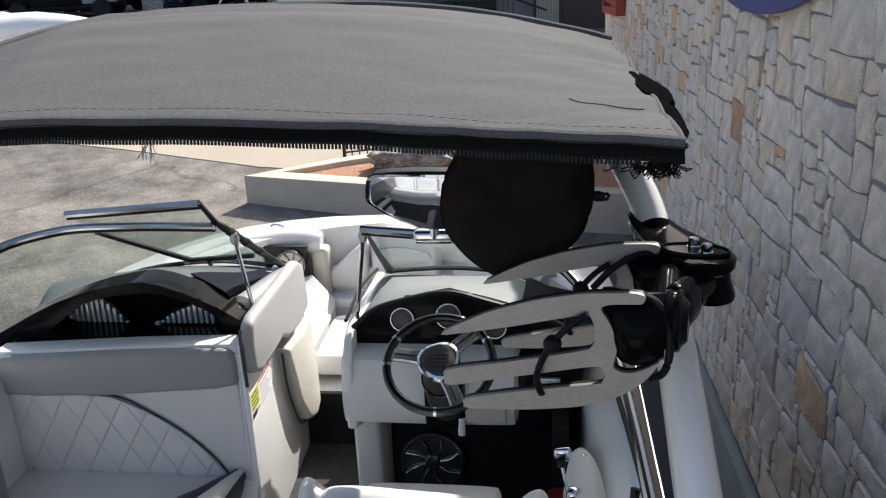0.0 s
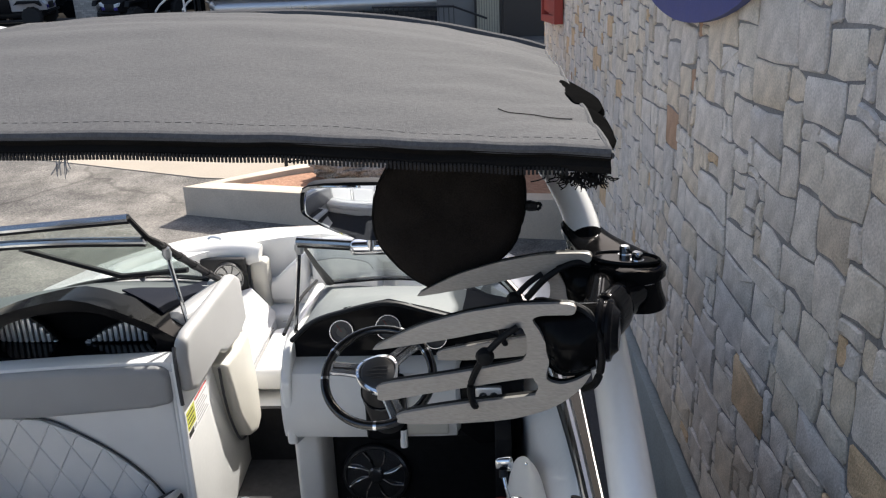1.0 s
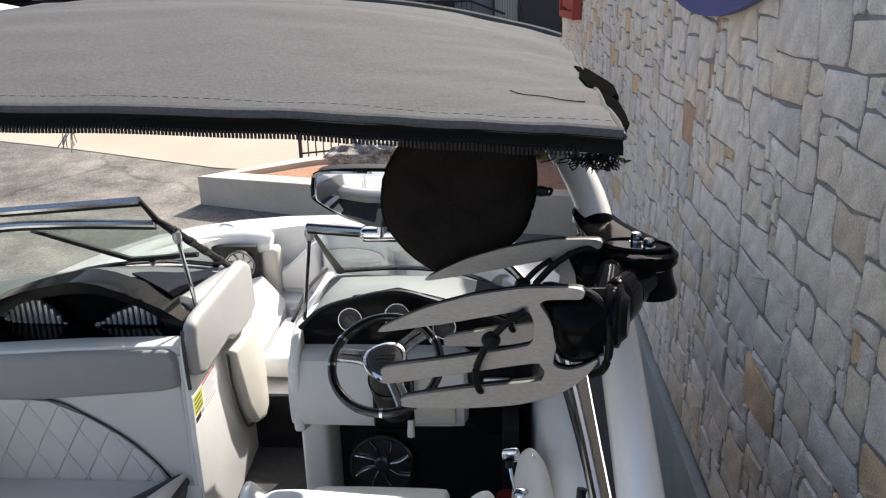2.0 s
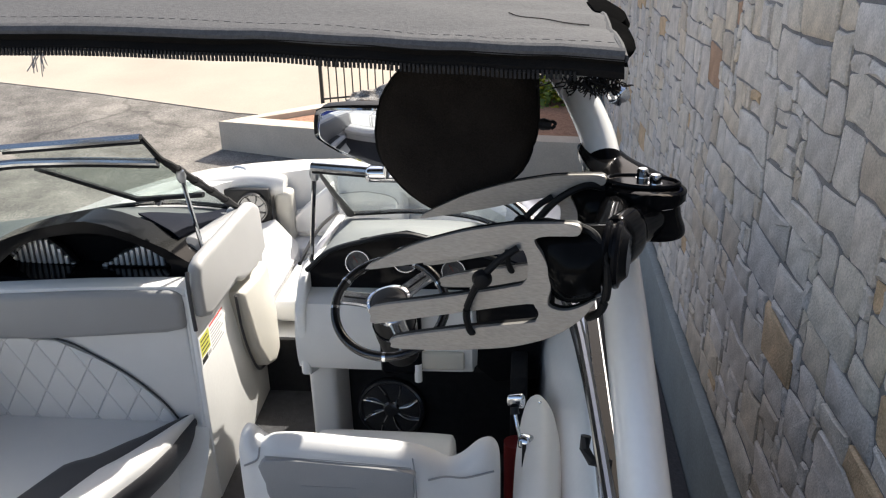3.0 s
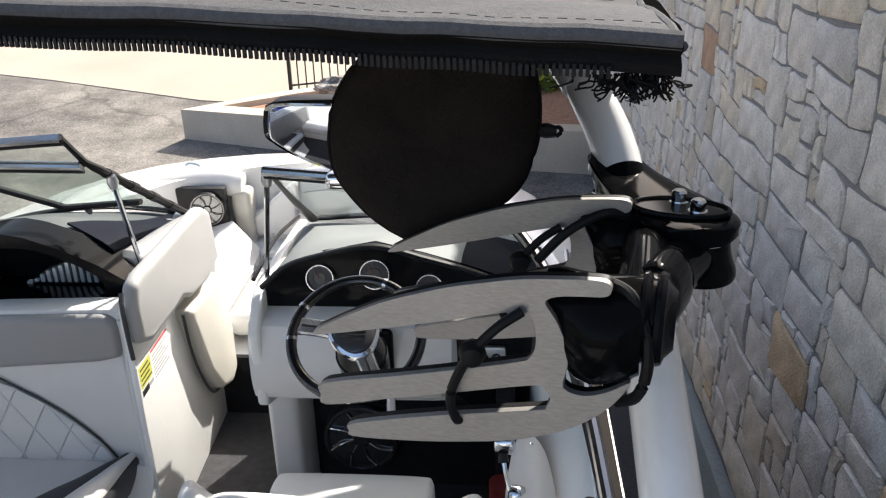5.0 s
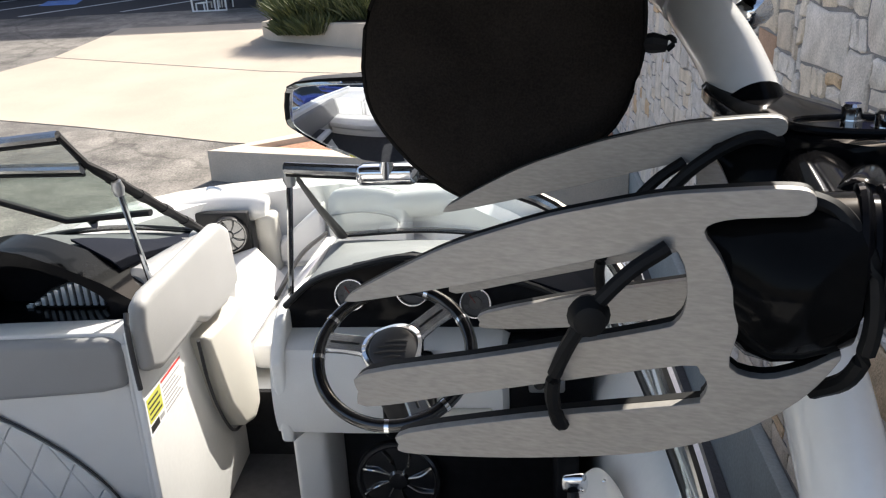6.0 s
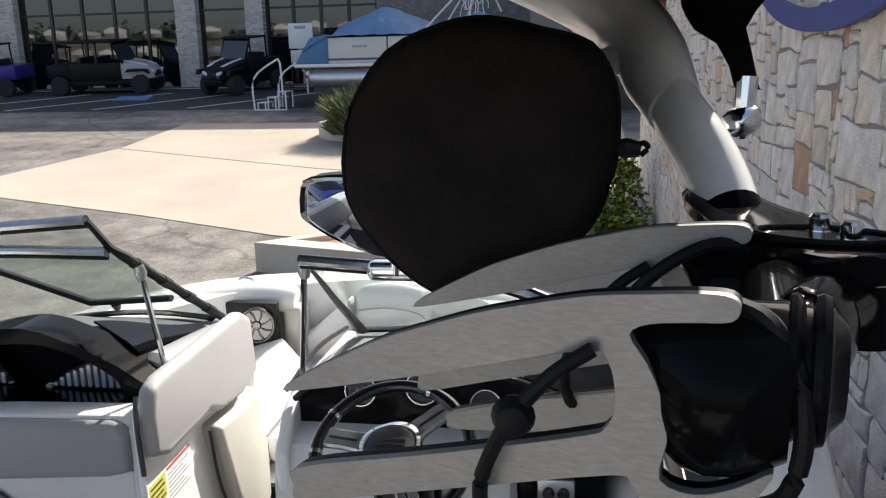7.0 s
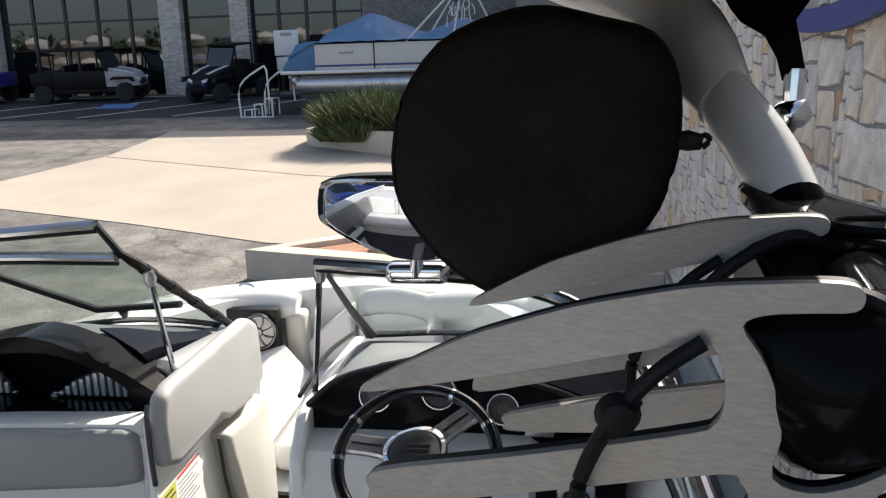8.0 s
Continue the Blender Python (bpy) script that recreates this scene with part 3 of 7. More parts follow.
    for poly, y in (([(-1.486, 2.02), (-1.466, 2.10), (-1.39, 2.128), (-1.332, 2.133), (-1.28, 2.09), (-1.226, 2.02)], 2.97), ([(-1.116, 2.015), (-1.04, 2.07), (-0.928, 2.117), (-0.824, 2.08), (-0.855, 2.006)], 2.97)):
        vent = under_boat("air_vent", prism([(x, z) for x, z in poly], "y", y, y + 0.03, 0.004), M["black_matte"], "ribbed silver air vent")
        x0, x1 = poly[0][0], poly[-1][0]
        n = 11
        for i in range(n):
            x = x0 + (x1 - x0) * (i + 0.5) / n
            zs = []
            for (a, b), (c, d) in zip(poly, poly[1:]):
                if min(a, c) <= x <= max(a, c):
                    zs.append(b + (d - b) * (x - a) / (c - a))
            zt = max(zs) if zs else 2.06
            rib = box(x - 0.0075, y - 0.012, 2.024, x + 0.0075, y + 0.002, zt - 0.006, 0.003)
            ob = part("slat", rib, M["rib"], vent)


def cushion(name, poly, axis, d0, d1, puff, material, label="", parent=None):
    return under_boat(name, prism(poly, axis, d0, d1, puff, 4), material, label, parent)


def lean(ob):
    """Turns the console's end slightly inward towards the bow."""
    for v in ob.data.vertices:
        v.co.x -= 0.06 * (v.co.y - 2.74)
    for kid in ob.children:
        lean(kid)


def build_port_seat():
    # bolsters on the console's end
    cushion("end_bolster", [(2.685, 1.945), (2.682, 2.07), (2.705, 2.140), (2.76, 2.158), (3.31, 2.172), (3.385, 2.13), (3.41, 1.92), (3.28, 1.885), (3.11, 1.895), (3.03, 1.935), (2.95, 1.925), (2.76, 1.915)], "x", -0.652, -0.598, 0.024, M["vinyl_light"], "pale grey padded bolster on the console's end")
    cushion("end_bolster_lower", [(3.06, 1.865), (3.28, 1.845), (3.41, 1.865), (3.46, 1.58), (3.455, 1.40), (3.38, 1.36), (3.27, 1.40), (3.17, 1.54)], "x", -0.70, -0.598, 0.026, M["vinyl_beige"], "beige padded lower bolster")
    cushion("console_front_pad", [(3.37, 1.80), (3.37, 2.09), (3.41, 2.12), (3.47, 2.08), (3.50, 1.90), (3.47, 1.79)], "x", -0.76, -0.645, 0.025, M["vinyl_light"], "pale grey pad on the console's forward corner")
    lower_edge = smooth_path([(-0.645, 3.055, 1.86), (-0.655, 3.10, 1.69), (-0.662, 3.165, 1.54), (-0.668, 3.265, 1.395), (-0.672, 3.38, 1.355)], 5)
    under_boat("bolster_piping", tube([p + Vector((0.02, -0.004, -0.004)) for p in lower_edge], 0.006, 6), M["vinyl_dark"], "dark piping round the lower bolster")
    under_boat("end_trim", tube(smooth_path([(-0.634, 2.668, 1.90), (-0.633, 2.660, 2.0), (-0.634, 2.662, 2.09), (-0.638, 2.680, 2.125)], 4), 0.0075, 8), M["vinyl_dark"], "charcoal edge trim of the console's end")
    # backrest of the port seat
    cushion("backrest_bolster", [(-1.70, 1.845), (-1.69, 1.95), (-1.60, 2.005), (-1.06, 2.04), (-0.70, 2.052), (-0.665, 2.02), (-0.668, 1.905), (-0.75, 1.885), (-1.2, 1.845), (-1.5, 1.835)], "y", 2.66, 2.775, 0.03, M["vinyl_grey"], "grey padded top bolster of the port backrest")
    cushion("backrest_top", [(-1.68, 1.98), (-1.66, 2.012), (-1.06, 2.05), (-0.70, 2.062), (-0.665, 2.05), (-0.665, 2.0)], "y", 2.69, 2.785, 0.008, M["vinyl"], "white top of the port backrest")
    cushion("backrest", [(-1.70, 1.40), (-1.70, 1.85), (-1.2, 1.86), (-0.75, 1.90), (-0.68, 1.895), (-0.668, 1.40)], "y", 2.70, 2.82, 0.012, M["vinyl"], "white backrest panel")
    # quilted panel: diamond pillows below a sweeping seam
    seam = [(-1.70, 1.845), (-1.50, 1.845), (-1.20, 1.835), (-1.05, 1.765), (-0.92, 1.675), (-0.82, 1.575), (-0.755, 1.475)]
    def seam_z(x):
        for (a, b), (c, d) in zip(seam, seam[1:]):
            if a <= x <= c:
                return b + (d - b) * (x - a) / (c - a)
        return 1.40
    quilt = under_boat("quilted_panel", prism([(-1.70, 1.40)] + seam + [(-0.70, 1.40)], "y", 2.6985, 2.71), M["vinyl_light"], "white diamond-quilted backrest panel")
    w, h = 0.124, 0.208
    for i in range(-1, 20):
        for k in range(-1, 12):
            cx, cz = -1.72 + i * w / 2, 1.40 + k * h / 2
            if (i + k) % 2:
                continue
            pts = [(cx - w / 2, cz), (cx, cz - h / 2), (cx + w / 2, cz), (cx, cz + h / 2)]
            sub = []
            for (a, b), (c, d) in zip(pts, pts[1:] + pts[:1]):
                sub += [(a + (c - a) * s / 3, b + (d - b) * s / 3) for s in range(3)]
            sub = [(min(-0.70, max(-1.70, x)), max(1.40, min(seam_z(x) - 0.004, z))) for x, z in sub]
            if max(z for x, z in sub) - min(z for x, z in sub) < 0.015:
                continue
            mx, mz = sum(p[0] for p in sub) / 12, sum(p[1] for p in sub) / 12
            bm = bmesh.new()
            vs = [bm.verts.new((mx + (x - mx) * 0.995, 2.698, mz + (z - mz) * 0.995)) for x, z in sub]
            m1 = [bm.verts.new((mx + (x - mx) * 0.93, 2.693, mz + (z - mz) * 0.93)) for x, z in sub]
            c = bm.verts.new((mx, 2.688, mz))
            for a in range(12):
                b = (a + 1) % 12
                bm.faces.new((vs[a], vs[b], m1[b], m1[a]))
                bm.faces.new((m1[a], m1[b], c))
            part("quilt_diamond", bm, M["vinyl"], quilt)
    under_boat("seam_piping", tube(smooth_path([(x, 2.692, z + 0.002) for x, z in seam[1:]], 5), 0.0038, 6), M["piping"], "black piping seam")
    under_boat("edge_piping", tube([(-0.662, 2.688, 2.03), (-0.664, 2.69, 1.75), (-0.668, 2.69, 1.45)], 0.012, 8), M["vinyl"])
    # cushion, its rounded front with a charcoal side, and the flared base
    cushion("seat_cushion", [(-1.70, 0.4), (-1.70, 2.70), (-0.80, 2.70), (-0.80, 2.62), (-0.88, 2.3), (-0.94, 2.1), (-1.02, 1.85), (-1.16, 1.6), (-1.30, 1.42), (-1.34, 0.4)], "z", 1.38, 1.49, 0.02, M["vinyl"], "white port seat cushion")
    line = smooth_path([(-0.705, 2.69, 0), (-0.714, 2.60, 0), (-0.722, 2.50, 0), (-0.752, 2.36, 0), (-0.80, 2.23, 0), (-0.90, 1.95, 0), (-1.05, 1.60, 0), (-1.20, 1.40, 0), (-1.24, 1.1, 0), (-1.24, 0.5, 0)], 4)
    front, band, base, inlay = [], [], [], []
    for i, p in enumerate(line):
        w = line[min(i + 1, len(line) - 1)] - line[max(i - 1, 0)]
        d = Vector((w.y, -w.x, 0)).normalized()
        at = lambda off, z: p + d * off + Vector((0, 0, z))
        k = 0.12 + 0.80 * min(1.0, i / 15)
        up = 0.35 + 0.65 * min(1.0, i / 12)
        front.append([at(0.0, 1.505), at(0.012 * k, 1.505 + 0.036 * up), at(0.05 * k, 1.508 + 0.052 * up), at(0.10 * k, 1.508 + 0.046 * up), at(0.15 * k, 1.508 + 0.020 * up), at(0.165 * k, 1.45), at(0.08 * k, 1.44), at(0.004, 1.46)])
        inlay.append([at(0.145 * k, 1.512), at(0.20 * k, 1.520), at(0.28 * k, 1.518), at(0.325 * k, 1.506), at(0.325 * k, 1.485), at(0.145 * k, 1.485)])
        band.append([at(-0.004, 1.508), at(-0.006, 1.47), at(0.006, 1.42), at(0.030, 1.368), at(0.09, 1.36), at(0.04, 1.45)])
        base.append([at(0.055, 1.375), at(0.045, 1.33), at(0.012, 1.24), at(-0.036, 1.152), at(0.2, 1.152), at(0.2, 1.375)])
    under_boat("seat_inlay", loft([closed_path(r, 2) for r in inlay]), M["vinyl_dark"], "charcoal inlay strip in the seat cushion")
    under_boat("seat_bolster", loft([closed_path(r, 2) for r in front]), M["vinyl"], "rounded white front bolster of the port seat")
    under_boat("seat_band", loft([closed_path(r, 2) for r in band]), M["vinyl_dark"], "charcoal side of the cushion's front")
    under_boat("seat_base", loft(base), M["gelcoat"], "white flared seat base")
    # apron that carries the console's end round into the seat base
    apron = []
    for z, dx, back in ((1.152, 0.0, 2.40), (1.20, -0.004, 2.46), (1.28, -0.012, 2.56), (1.36, -0.022, 2.63), (1.43, -0.030, 2.665), (1.48, -0.034, 2.676)):
        y1 = 2.70
        apron.append([(-0.640 + dx * (y1 - y) / 0.3 - 0.12 * max(0.0, y1 - y) ** 1.5 - 0.0004 * k, y, z) for k, y in enumerate([y1 - (y1 - back) * q / 6 for q in range(7)])] + [(-0.76, back, z), (-0.76, y1, z)])
    under_boat("base_apron", loft(apron), M["gelcoat"], "white moulded apron of the seat base")
    under_boat("bolster_seam", tube([r[0] + Vector((0, 0, 0.001)) for r in front], 0.0022, 6), M["vinyl_dark"])


def build_sticker():
    base = under_boat("warning_label", box(-0.640, 2.675, 1.735, -0.6385, 2.965, 1.862), M["sticker"], "white warning label with a yellow and black panel")
    for y0, y1, z0, z1, m in ((2.685, 2.785, 1.775, 1.852, "sticker_yellow"), (2.685, 2.745, 1.746, 1.768, "sticker_black"), (2.752, 2.785, 1.750, 1.764, "sticker_grey"), (2.795, 2.958, 1.845, 1.853, "sticker_red")):
        part("print", box(-0.6385, y0, z0, -0.6378, y1, z1), M[m], base)
    for i in range(7):
        part("print", box(-0.6385, 2.80, 1.745 + i * 0.0135, -0.6378, 2.945 - 0.02 * (i % 3), 1.750 + i * 0.0135), M["sticker_grey"], base)
    for i in range(4):
        part("print", box(-0.6378, 2.692, 1.784 + i * 0.017, -0.6372, 2.778 - 0.012 * (i % 2), 1.790 + i * 0.017), M["sticker_black"], base)
    lean(base)
    for ob in (base, *base.children):
        for v in ob.data.vertices:
            v.co.x += 0.0008


def build_helm():
    under_boat("helm_side", prism([(2.78, 1.66), (2.76, 1.93), (2.84, 2.03), (2.92, 2.06), (3.5, 2.05), (3.60, 1.95), (3.60, 1.15), (3.02, 1.15), (2.94, 1.60)], "x", -0.295, -0.255, 0.012, 3), M["gelcoat"], "white moulded side of the helm console")
    under_boat("helm_side_edge", tube(smooth_path([(-0.297, 2.90, 2.07), (-0.30, 3.2, 2.09), (-0.29, 3.5, 2.06)], 5), 0.008, 6), M["black_matte"])
    col = [(-0.30, 2.80), (-0.30, 3.05), (-0.19, 3.05), (-0.17, 2.92), (-0.20, 2.82)]
    under_boat("helm_column", prism([(x + 0.0, y + 0.08) for x, y in col], "z", 1.15, 1.75, 0.02, 3), M["vinyl"], "rounded pale column beside the footwell")
    # pod under the wheel
    rings = []
    for x, b in [(-0.30, 0.06), (-0.285, 0.015), (-0.25, 0.0), (0.30, 0.0), (0.36, 0.015), (0.385, 0.06)]:
        rings.append([(x, 2.78 + b, 1.705 + b * 0.5), (x, 2.765 + b, 1.80), (x, 2.78 + b, 1.90), (x, 2.83 + b, 1.97 - b * 0.3), (x, 3.06, 1.97 - b * 0.3), (x, 3.06, 1.69 + b * 0.5), (x, 2.82 + b, 1.69 + b * 0.5)])
    under_boat("helm_pod", skin(rings, 3, 3), M["vinyl"], "pale padded helm pod")
    under_boat("glove_flap", box(0.06, 2.752, 1.715, 0.33, 2.775, 1.79, 0.01, 3), M["vinyl_beige"])
    under_boat("column_cover", box(0.02, 2.735, 1.70, 0.175, 2.79, 1.965, 0.02, 3), M["black_deep"], "glossy black steering column cover")
    under_boat("pod_latch", tube([(0.16, 2.745, 1.745), (0.16, 2.74, 1.675)], 0.014, 8), M["sticker"], "white hanging latch")
    # footwell
    under_boat("footwell_back", box(-0.27, 3.03, 1.15, 0.66, 3.10, 1.95), M["carpet_black"], "black carpeted footwell")
    under_boat("footwell_top", box(-0.26, 2.84, 1.66, 0.62, 3.05, 1.70), M["black_matte"])
    under_boat("footwell_side", box(0.50, 2.62, 1.15, 0.56, 3.06, 1.78, 0.01), M["carpet_black"])
    under_boat("helm_wing", prism([(0.37, 1.96), (0.37, 1.70), (0.44, 1.64), (0.60, 1.66), (0.62, 1.98)], "y", 2.80, 3.06, 0.015), M["black_deep"], "glossy black switch panel")
    # dash top with its hood
    arc = [(-0.27, 2.02), (-0.245, 2.07), (-0.17, 2.13), (-0.108, 2.155), (0.0, 2.18), (0.11, 2.195), (0.19, 2.18), (0.27, 2.155), (0.36, 2.13), (0.45, 2.10), (0.56, 2.06), (0.66, 2.0)]
    def top(u, v):
        f = u * (len(arc) - 1)
        i = min(int(f), len(arc) - 2)
        t = f - i
        x, z = arc[i][0] * (1 - t) + arc[i + 1][0] * t, arc[i][1] * (1 - t) + arc[i + 1][1] * t
        w = v * v * (3 - 2 * v)
        zb = 2.045 - 0.02 * u
        return (x + 0.02 * v * (1 - u), 2.90 + 0.58 * v - 0.20 * v * max(0, x - 0.30) / 0.36, z * (1 - w) + zb * w)
    under_boat("helm_dash_top", sheet(top, 22, 10, (0, 0, 0.03)), M["dash_pale"], "grey grained helm dash top")
    under_boat("helm_dash_insert", sheet(lambda u, v: Vector(top(0.752 + 0.245 * u, 0.03 + 0.94 * v)) + Vector((0, 0, 0.009)), 8, 10, (0, 0, 0.008)), M["insert"], "dark navy vinyl dash insert")
    outer = [(-0.27, 1.975), (-0.262, 2.05), (-0.175, 2.125), (-0.06, 2.165), (0.11, 2.198), (0.27, 2.158), (0.46, 2.10), (0.58, 2.03), (0.50, 1.96), (0.05, 1.962)]
    panel = prism(outer, "y", 2.885, 2.94, 0.008, 2)
    under_boat("instrument_panel", panel, M["black_deep"], "glossy black instrument panel")
    lip = [(x, 2.868, z + 0.008) for x, z in outer[1:8]]
    under_boat("hood_lip", tube(smooth_path(lip, 5), 0.012, 8, flat=0.8), M["black_matte"])
    for x, z, r in ((-0.068, 2.088, 0.047), (0.11, 2.104, 0.050), (0.285, 2.060, 0.045)):
        at, way = Vector((x, 2.885, z)), Vector((0, -1, 0.22))
        g = under_boat("gauge", lathe([(r, -0.01), (r, 0.016), (r * 0.97, 0.022), (r * 0.90, 0.022), (r * 0.86, 0.014), (r * 0.84, 0.008), (0, 0.008)], at, way, 32), M["spoke_chrome"], "round gauge with a chrome bezel")
        kids = [("dial", lathe([(r * 0.84, 0.0), (r * 0.84, 0.0095), (0, 0.0095)], at, way, 28), "dial"), ("dial_ring", lathe([(r * 0.78, 0.009), (r * 0.78, 0.0125), (r * 0.48, 0.0125), (r * 0.48, 0.009)], at, way, 28), "dial_ring"), ("dial_centre", lathe([(r * 0.40, 0.009), (r * 0.38, 0.014), (0, 0.014)], at, way, 20), "dial")]
        q = way.normalized().to_track_quat("Z", "Y")
        for i in range(9):
            a = radians(-40 + i * 32.5)
            d = q @ Vector((math.cos(a), math.sin(a), 0))
            n = q @ Vector((0, 0, 1))
            kids.append(("tick", tube([at + d * r * 0.5 + n * 0.0135, at + d * r * 0.66 + n * 0.0135], 0.0013, 4), "sticker_black"))
        d = q @ Vector((-0.5, 0.7, 0))
        kids.append(("needle", tube([at + n * 0.015, at + d * r * 0.75 + n * 0.015], 0.0015, 5), "red"))
        for nm, bm, mt in kids:
            ob = part(nm, bm, M[mt], g)
    # small display and switch pad to the right
    under_boat("display", prism([(0.34, 1.985), (0.36, 2.03), (0.43, 2.03), (0.42, 1.985)], "y", 2.868, 2.89, 0.003), M["silver"], "small ribbed silver switch plate")
    under_boat("badge_plate", box(0.43, 2.775, 1.83, 0.53, 2.80, 1.90, 0.008), M["silver"], "silver plate with two round knobs")
    for dx in (0.46, 0.50):
        under_boat("knob", lathe([(0.016, 0), (0.016, 0.014), (0.012, 0.02), (0, 0.02)], (dx, 2.775, 1.865), (0, -1, 0.1), 16), M["black_gloss"])
    # throttle
    lever = under_boat("throttle", lathe([(0.0, -0.004), (0.020, 0.0), (0.022, 0.004), (0.022, 0.034), (0.018, 0.040), (0, 0.042)], (0.578, 2.18, 1.825), (-1, 0, 0.12), 20), M["chrome"], "chrome throttle lever with a wide chrome knob")
    for nm, bm, mt in (("lever_arm", tube([(0.545, 2.182, 1.828), (0.532, 2.205, 1.865), (0.524, 2.225, 1.898)], [0.008, 0.006, 0.006], 10), "chrome"), ("collar", tube([(0.525, 2.222, 1.892), (0.523, 2.232, 1.910)], [0.014, 0.012], 12), "black_matte"),
                       ("knob", skin([[(x, 2.243 + 0.5 * r * math.cos(k) , 1.925 + r * math.sin(k)) for k in [2 * math.pi * i / 10 for i in range(10)]] for x, r in ((0.500, 0.004), (0.504, 0.017), (0.517, 0.021), (0.537, 0.024), (0.550, 0.022), (0.555, 0.006))], 3, 2), "chrome")):
        part(nm, bm, M[mt], lever)
    under_boat("fire_extinguisher", tube([(0.52, 2.55, 1.2), (0.52, 2.55, 1.56)], 0.04, 14), M["red"], "dark red fire extinguisher")


def build_wheel():
    at = Vector((0.14, 2.37, 2.165))
    tilt = radians(56)
    way, up = Vector((0, -math.cos(tilt), math.sin(tilt))), Vector((0, math.sin(tilt), math.cos(tilt)))
    R = 0.170
    def spot(deg, r, h=0.0):
        return at + Vector((1, 0, 0)) * (r * math.cos(radians(deg))) + up * (r * math.sin(radians(deg))) + way * h
    # rounded three-cornered bezel
    def bezel(r, h):
        return [spot(d, r * (1 + 0.07 * math.cos(radians(3 * (d - 50)))), h) for d in range(0, 360, 10)]
    hub = under_boat("steering_wheel", loft([bezel(0.045, -0.02), bezel(0.066, -0.006), bezel(0.070, 0.008), bezel(0.066, 0.020), bezel(0.058, 0.024), bezel(0.054, 0.020), bezel(0.02, 0.020)]), M["chrome"], "steering wheel with chrome spokes and a black rim")
    def piece(name, bm, m, label=""):
        return part(name, bm, M[m], hub, label)
    piece("column_boot", tube([at - way * 0.02, at - way * 0.06, at - way * 0.14, at - way * 0.30], [0.045, 0.062, 0.070, 0.060], 20), "black_matte", "black steering column boot")
    piece("boot_ring", tube([at - way * 0.095, at - way * 0.105], 0.071, 20), "black_gloss")
    piece("rim", tube([spot(d, R) for d in range(0, 360, 6)], 0.0145, 14, up=way, closed=True), "black_gloss", "glossy black rim")
    piece("hub_badge", loft([[spot(d, 0.0535, 0.018) for d in range(0, 360, 12)], [spot(d, 0.0535, 0.0235) for d in range(0, 360, 12)], [spot(d, 0.050, 0.026) for d in range(0, 360, 12)], [spot(d, 0.01, 0.0275) for d in range(0, 360, 12)]]), "dial", "dark oval hub cap")
    for h, w, dx in ((0.012, 0.050, 0.008), (0.0, 0.062, 0.0), (-0.014, 0.070, -0.004), (-0.026, 0.040, 0.0)):
        c = at + way * 0.0285 + up * h + Vector((dx, 0, 0))
        piece("badge_bar", tube([c - Vector((w / 2, 0, 0)), c + up * 0.004, c + Vector((w / 2, 0, 0)) + up * 0.004], [0.002, 0.0042, 0.002], 8, up=way, flat=0.6), "alu_dark")
    for deg in (169, 47, -64):
        d = (spot(deg, 1.0) - at)
        w = d.cross(way).normalized()
        rows = []
        for r, half, h in ((0.045, 0.030, 0.006), (0.075, 0.024, 0.010), (0.11, 0.023, 0.006), (0.145, 0.024, 0.0), (0.166, 0.027, -0.003)):
            c = at + d * r + way * h
            rows.append([c + w * half + way * 0.002, c + w * half * 0.8 + way * 0.007, c - w * half * 0.8 + way * 0.007, c - w * half + way * 0.002, c - w * half - way * 0.005, c + w * half - way * 0.005])
        piece("spoke", loft(rows), "spoke_chrome", "chrome spoke")
        piece("spoke_groove", tube([at + d * 0.078 + way * 0.0172, at + d * 0.11 + way * 0.0132, at + d * 0.148 + way * 0.0072], [0.0025, 0.0035, 0.003], 6, up=way, flat=0.6), "black_matte")
    for deg in (150, 184, 68, 30, -90, -46):
        piece("rim_clip", tube([spot(deg - 1.6, R), spot(deg + 1.6, R)], 0.0160, 12, up=way), "chrome")


def speaker(name, at, way, r, parent=None, spokes=8, metal="silver", label="round loudspeaker with a spoked silver grille"):
    sp = under_boat(name, lathe([(r, -0.02), (r, 0.012), (r * 0.96, 0.018), (r * 0.86, 0.018), (r * 0.82, 0.008), (r * 0.80, -0.004)], at, way, 36), M["black_matte"], label)
    q = Vector(way).normalized().to_track_quat("Z", "Y")
    def sub(nm, bm, m):
        ob = part(nm, bm, M[m], sp)
    sub("cone", lathe([(r * 0.80, 0.0), (r * 0.72, 0.006), (r * 0.62, -0.004), (r * 0.3, -0.035), (r * 0.28, -0.03), (0, -0.022)], at, way, 30), "dial")
    sub("centre_cap", lathe([(r * 0.26, -0.01), (r * 0.26, 0.012), (r * 0.2, 0.02), (0, 0.023)], at, way, 24), metal)
    sub("grille_ring", lathe([(r * 0.97, 0.010), (r * 0.965, 0.0195), (r * 0.90, 0.0205), (r * 0.87, 0.012)], at, way, 36), metal)
    for i in range(spokes):
        a = 2 * math.pi * i / spokes + 0.2
        d = lambda k: q @ Vector((math.cos(k), math.sin(k), 0))
        n = q @ Vector((0, 0, 1))
        p = [Vector(at) + d(a) * r * 0.24 + n * 0.012, Vector(at) + d(a + 0.08) * r * 0.55 + n * 0.022, Vector(at) + d(a + 0.22) * r * 0.86 + n * 0.018]
        sub("grille_spoke", tube(smooth_path(p, 4), [r * 0.028] * 8 + [r * 0.045], 6), metal)
    return sp


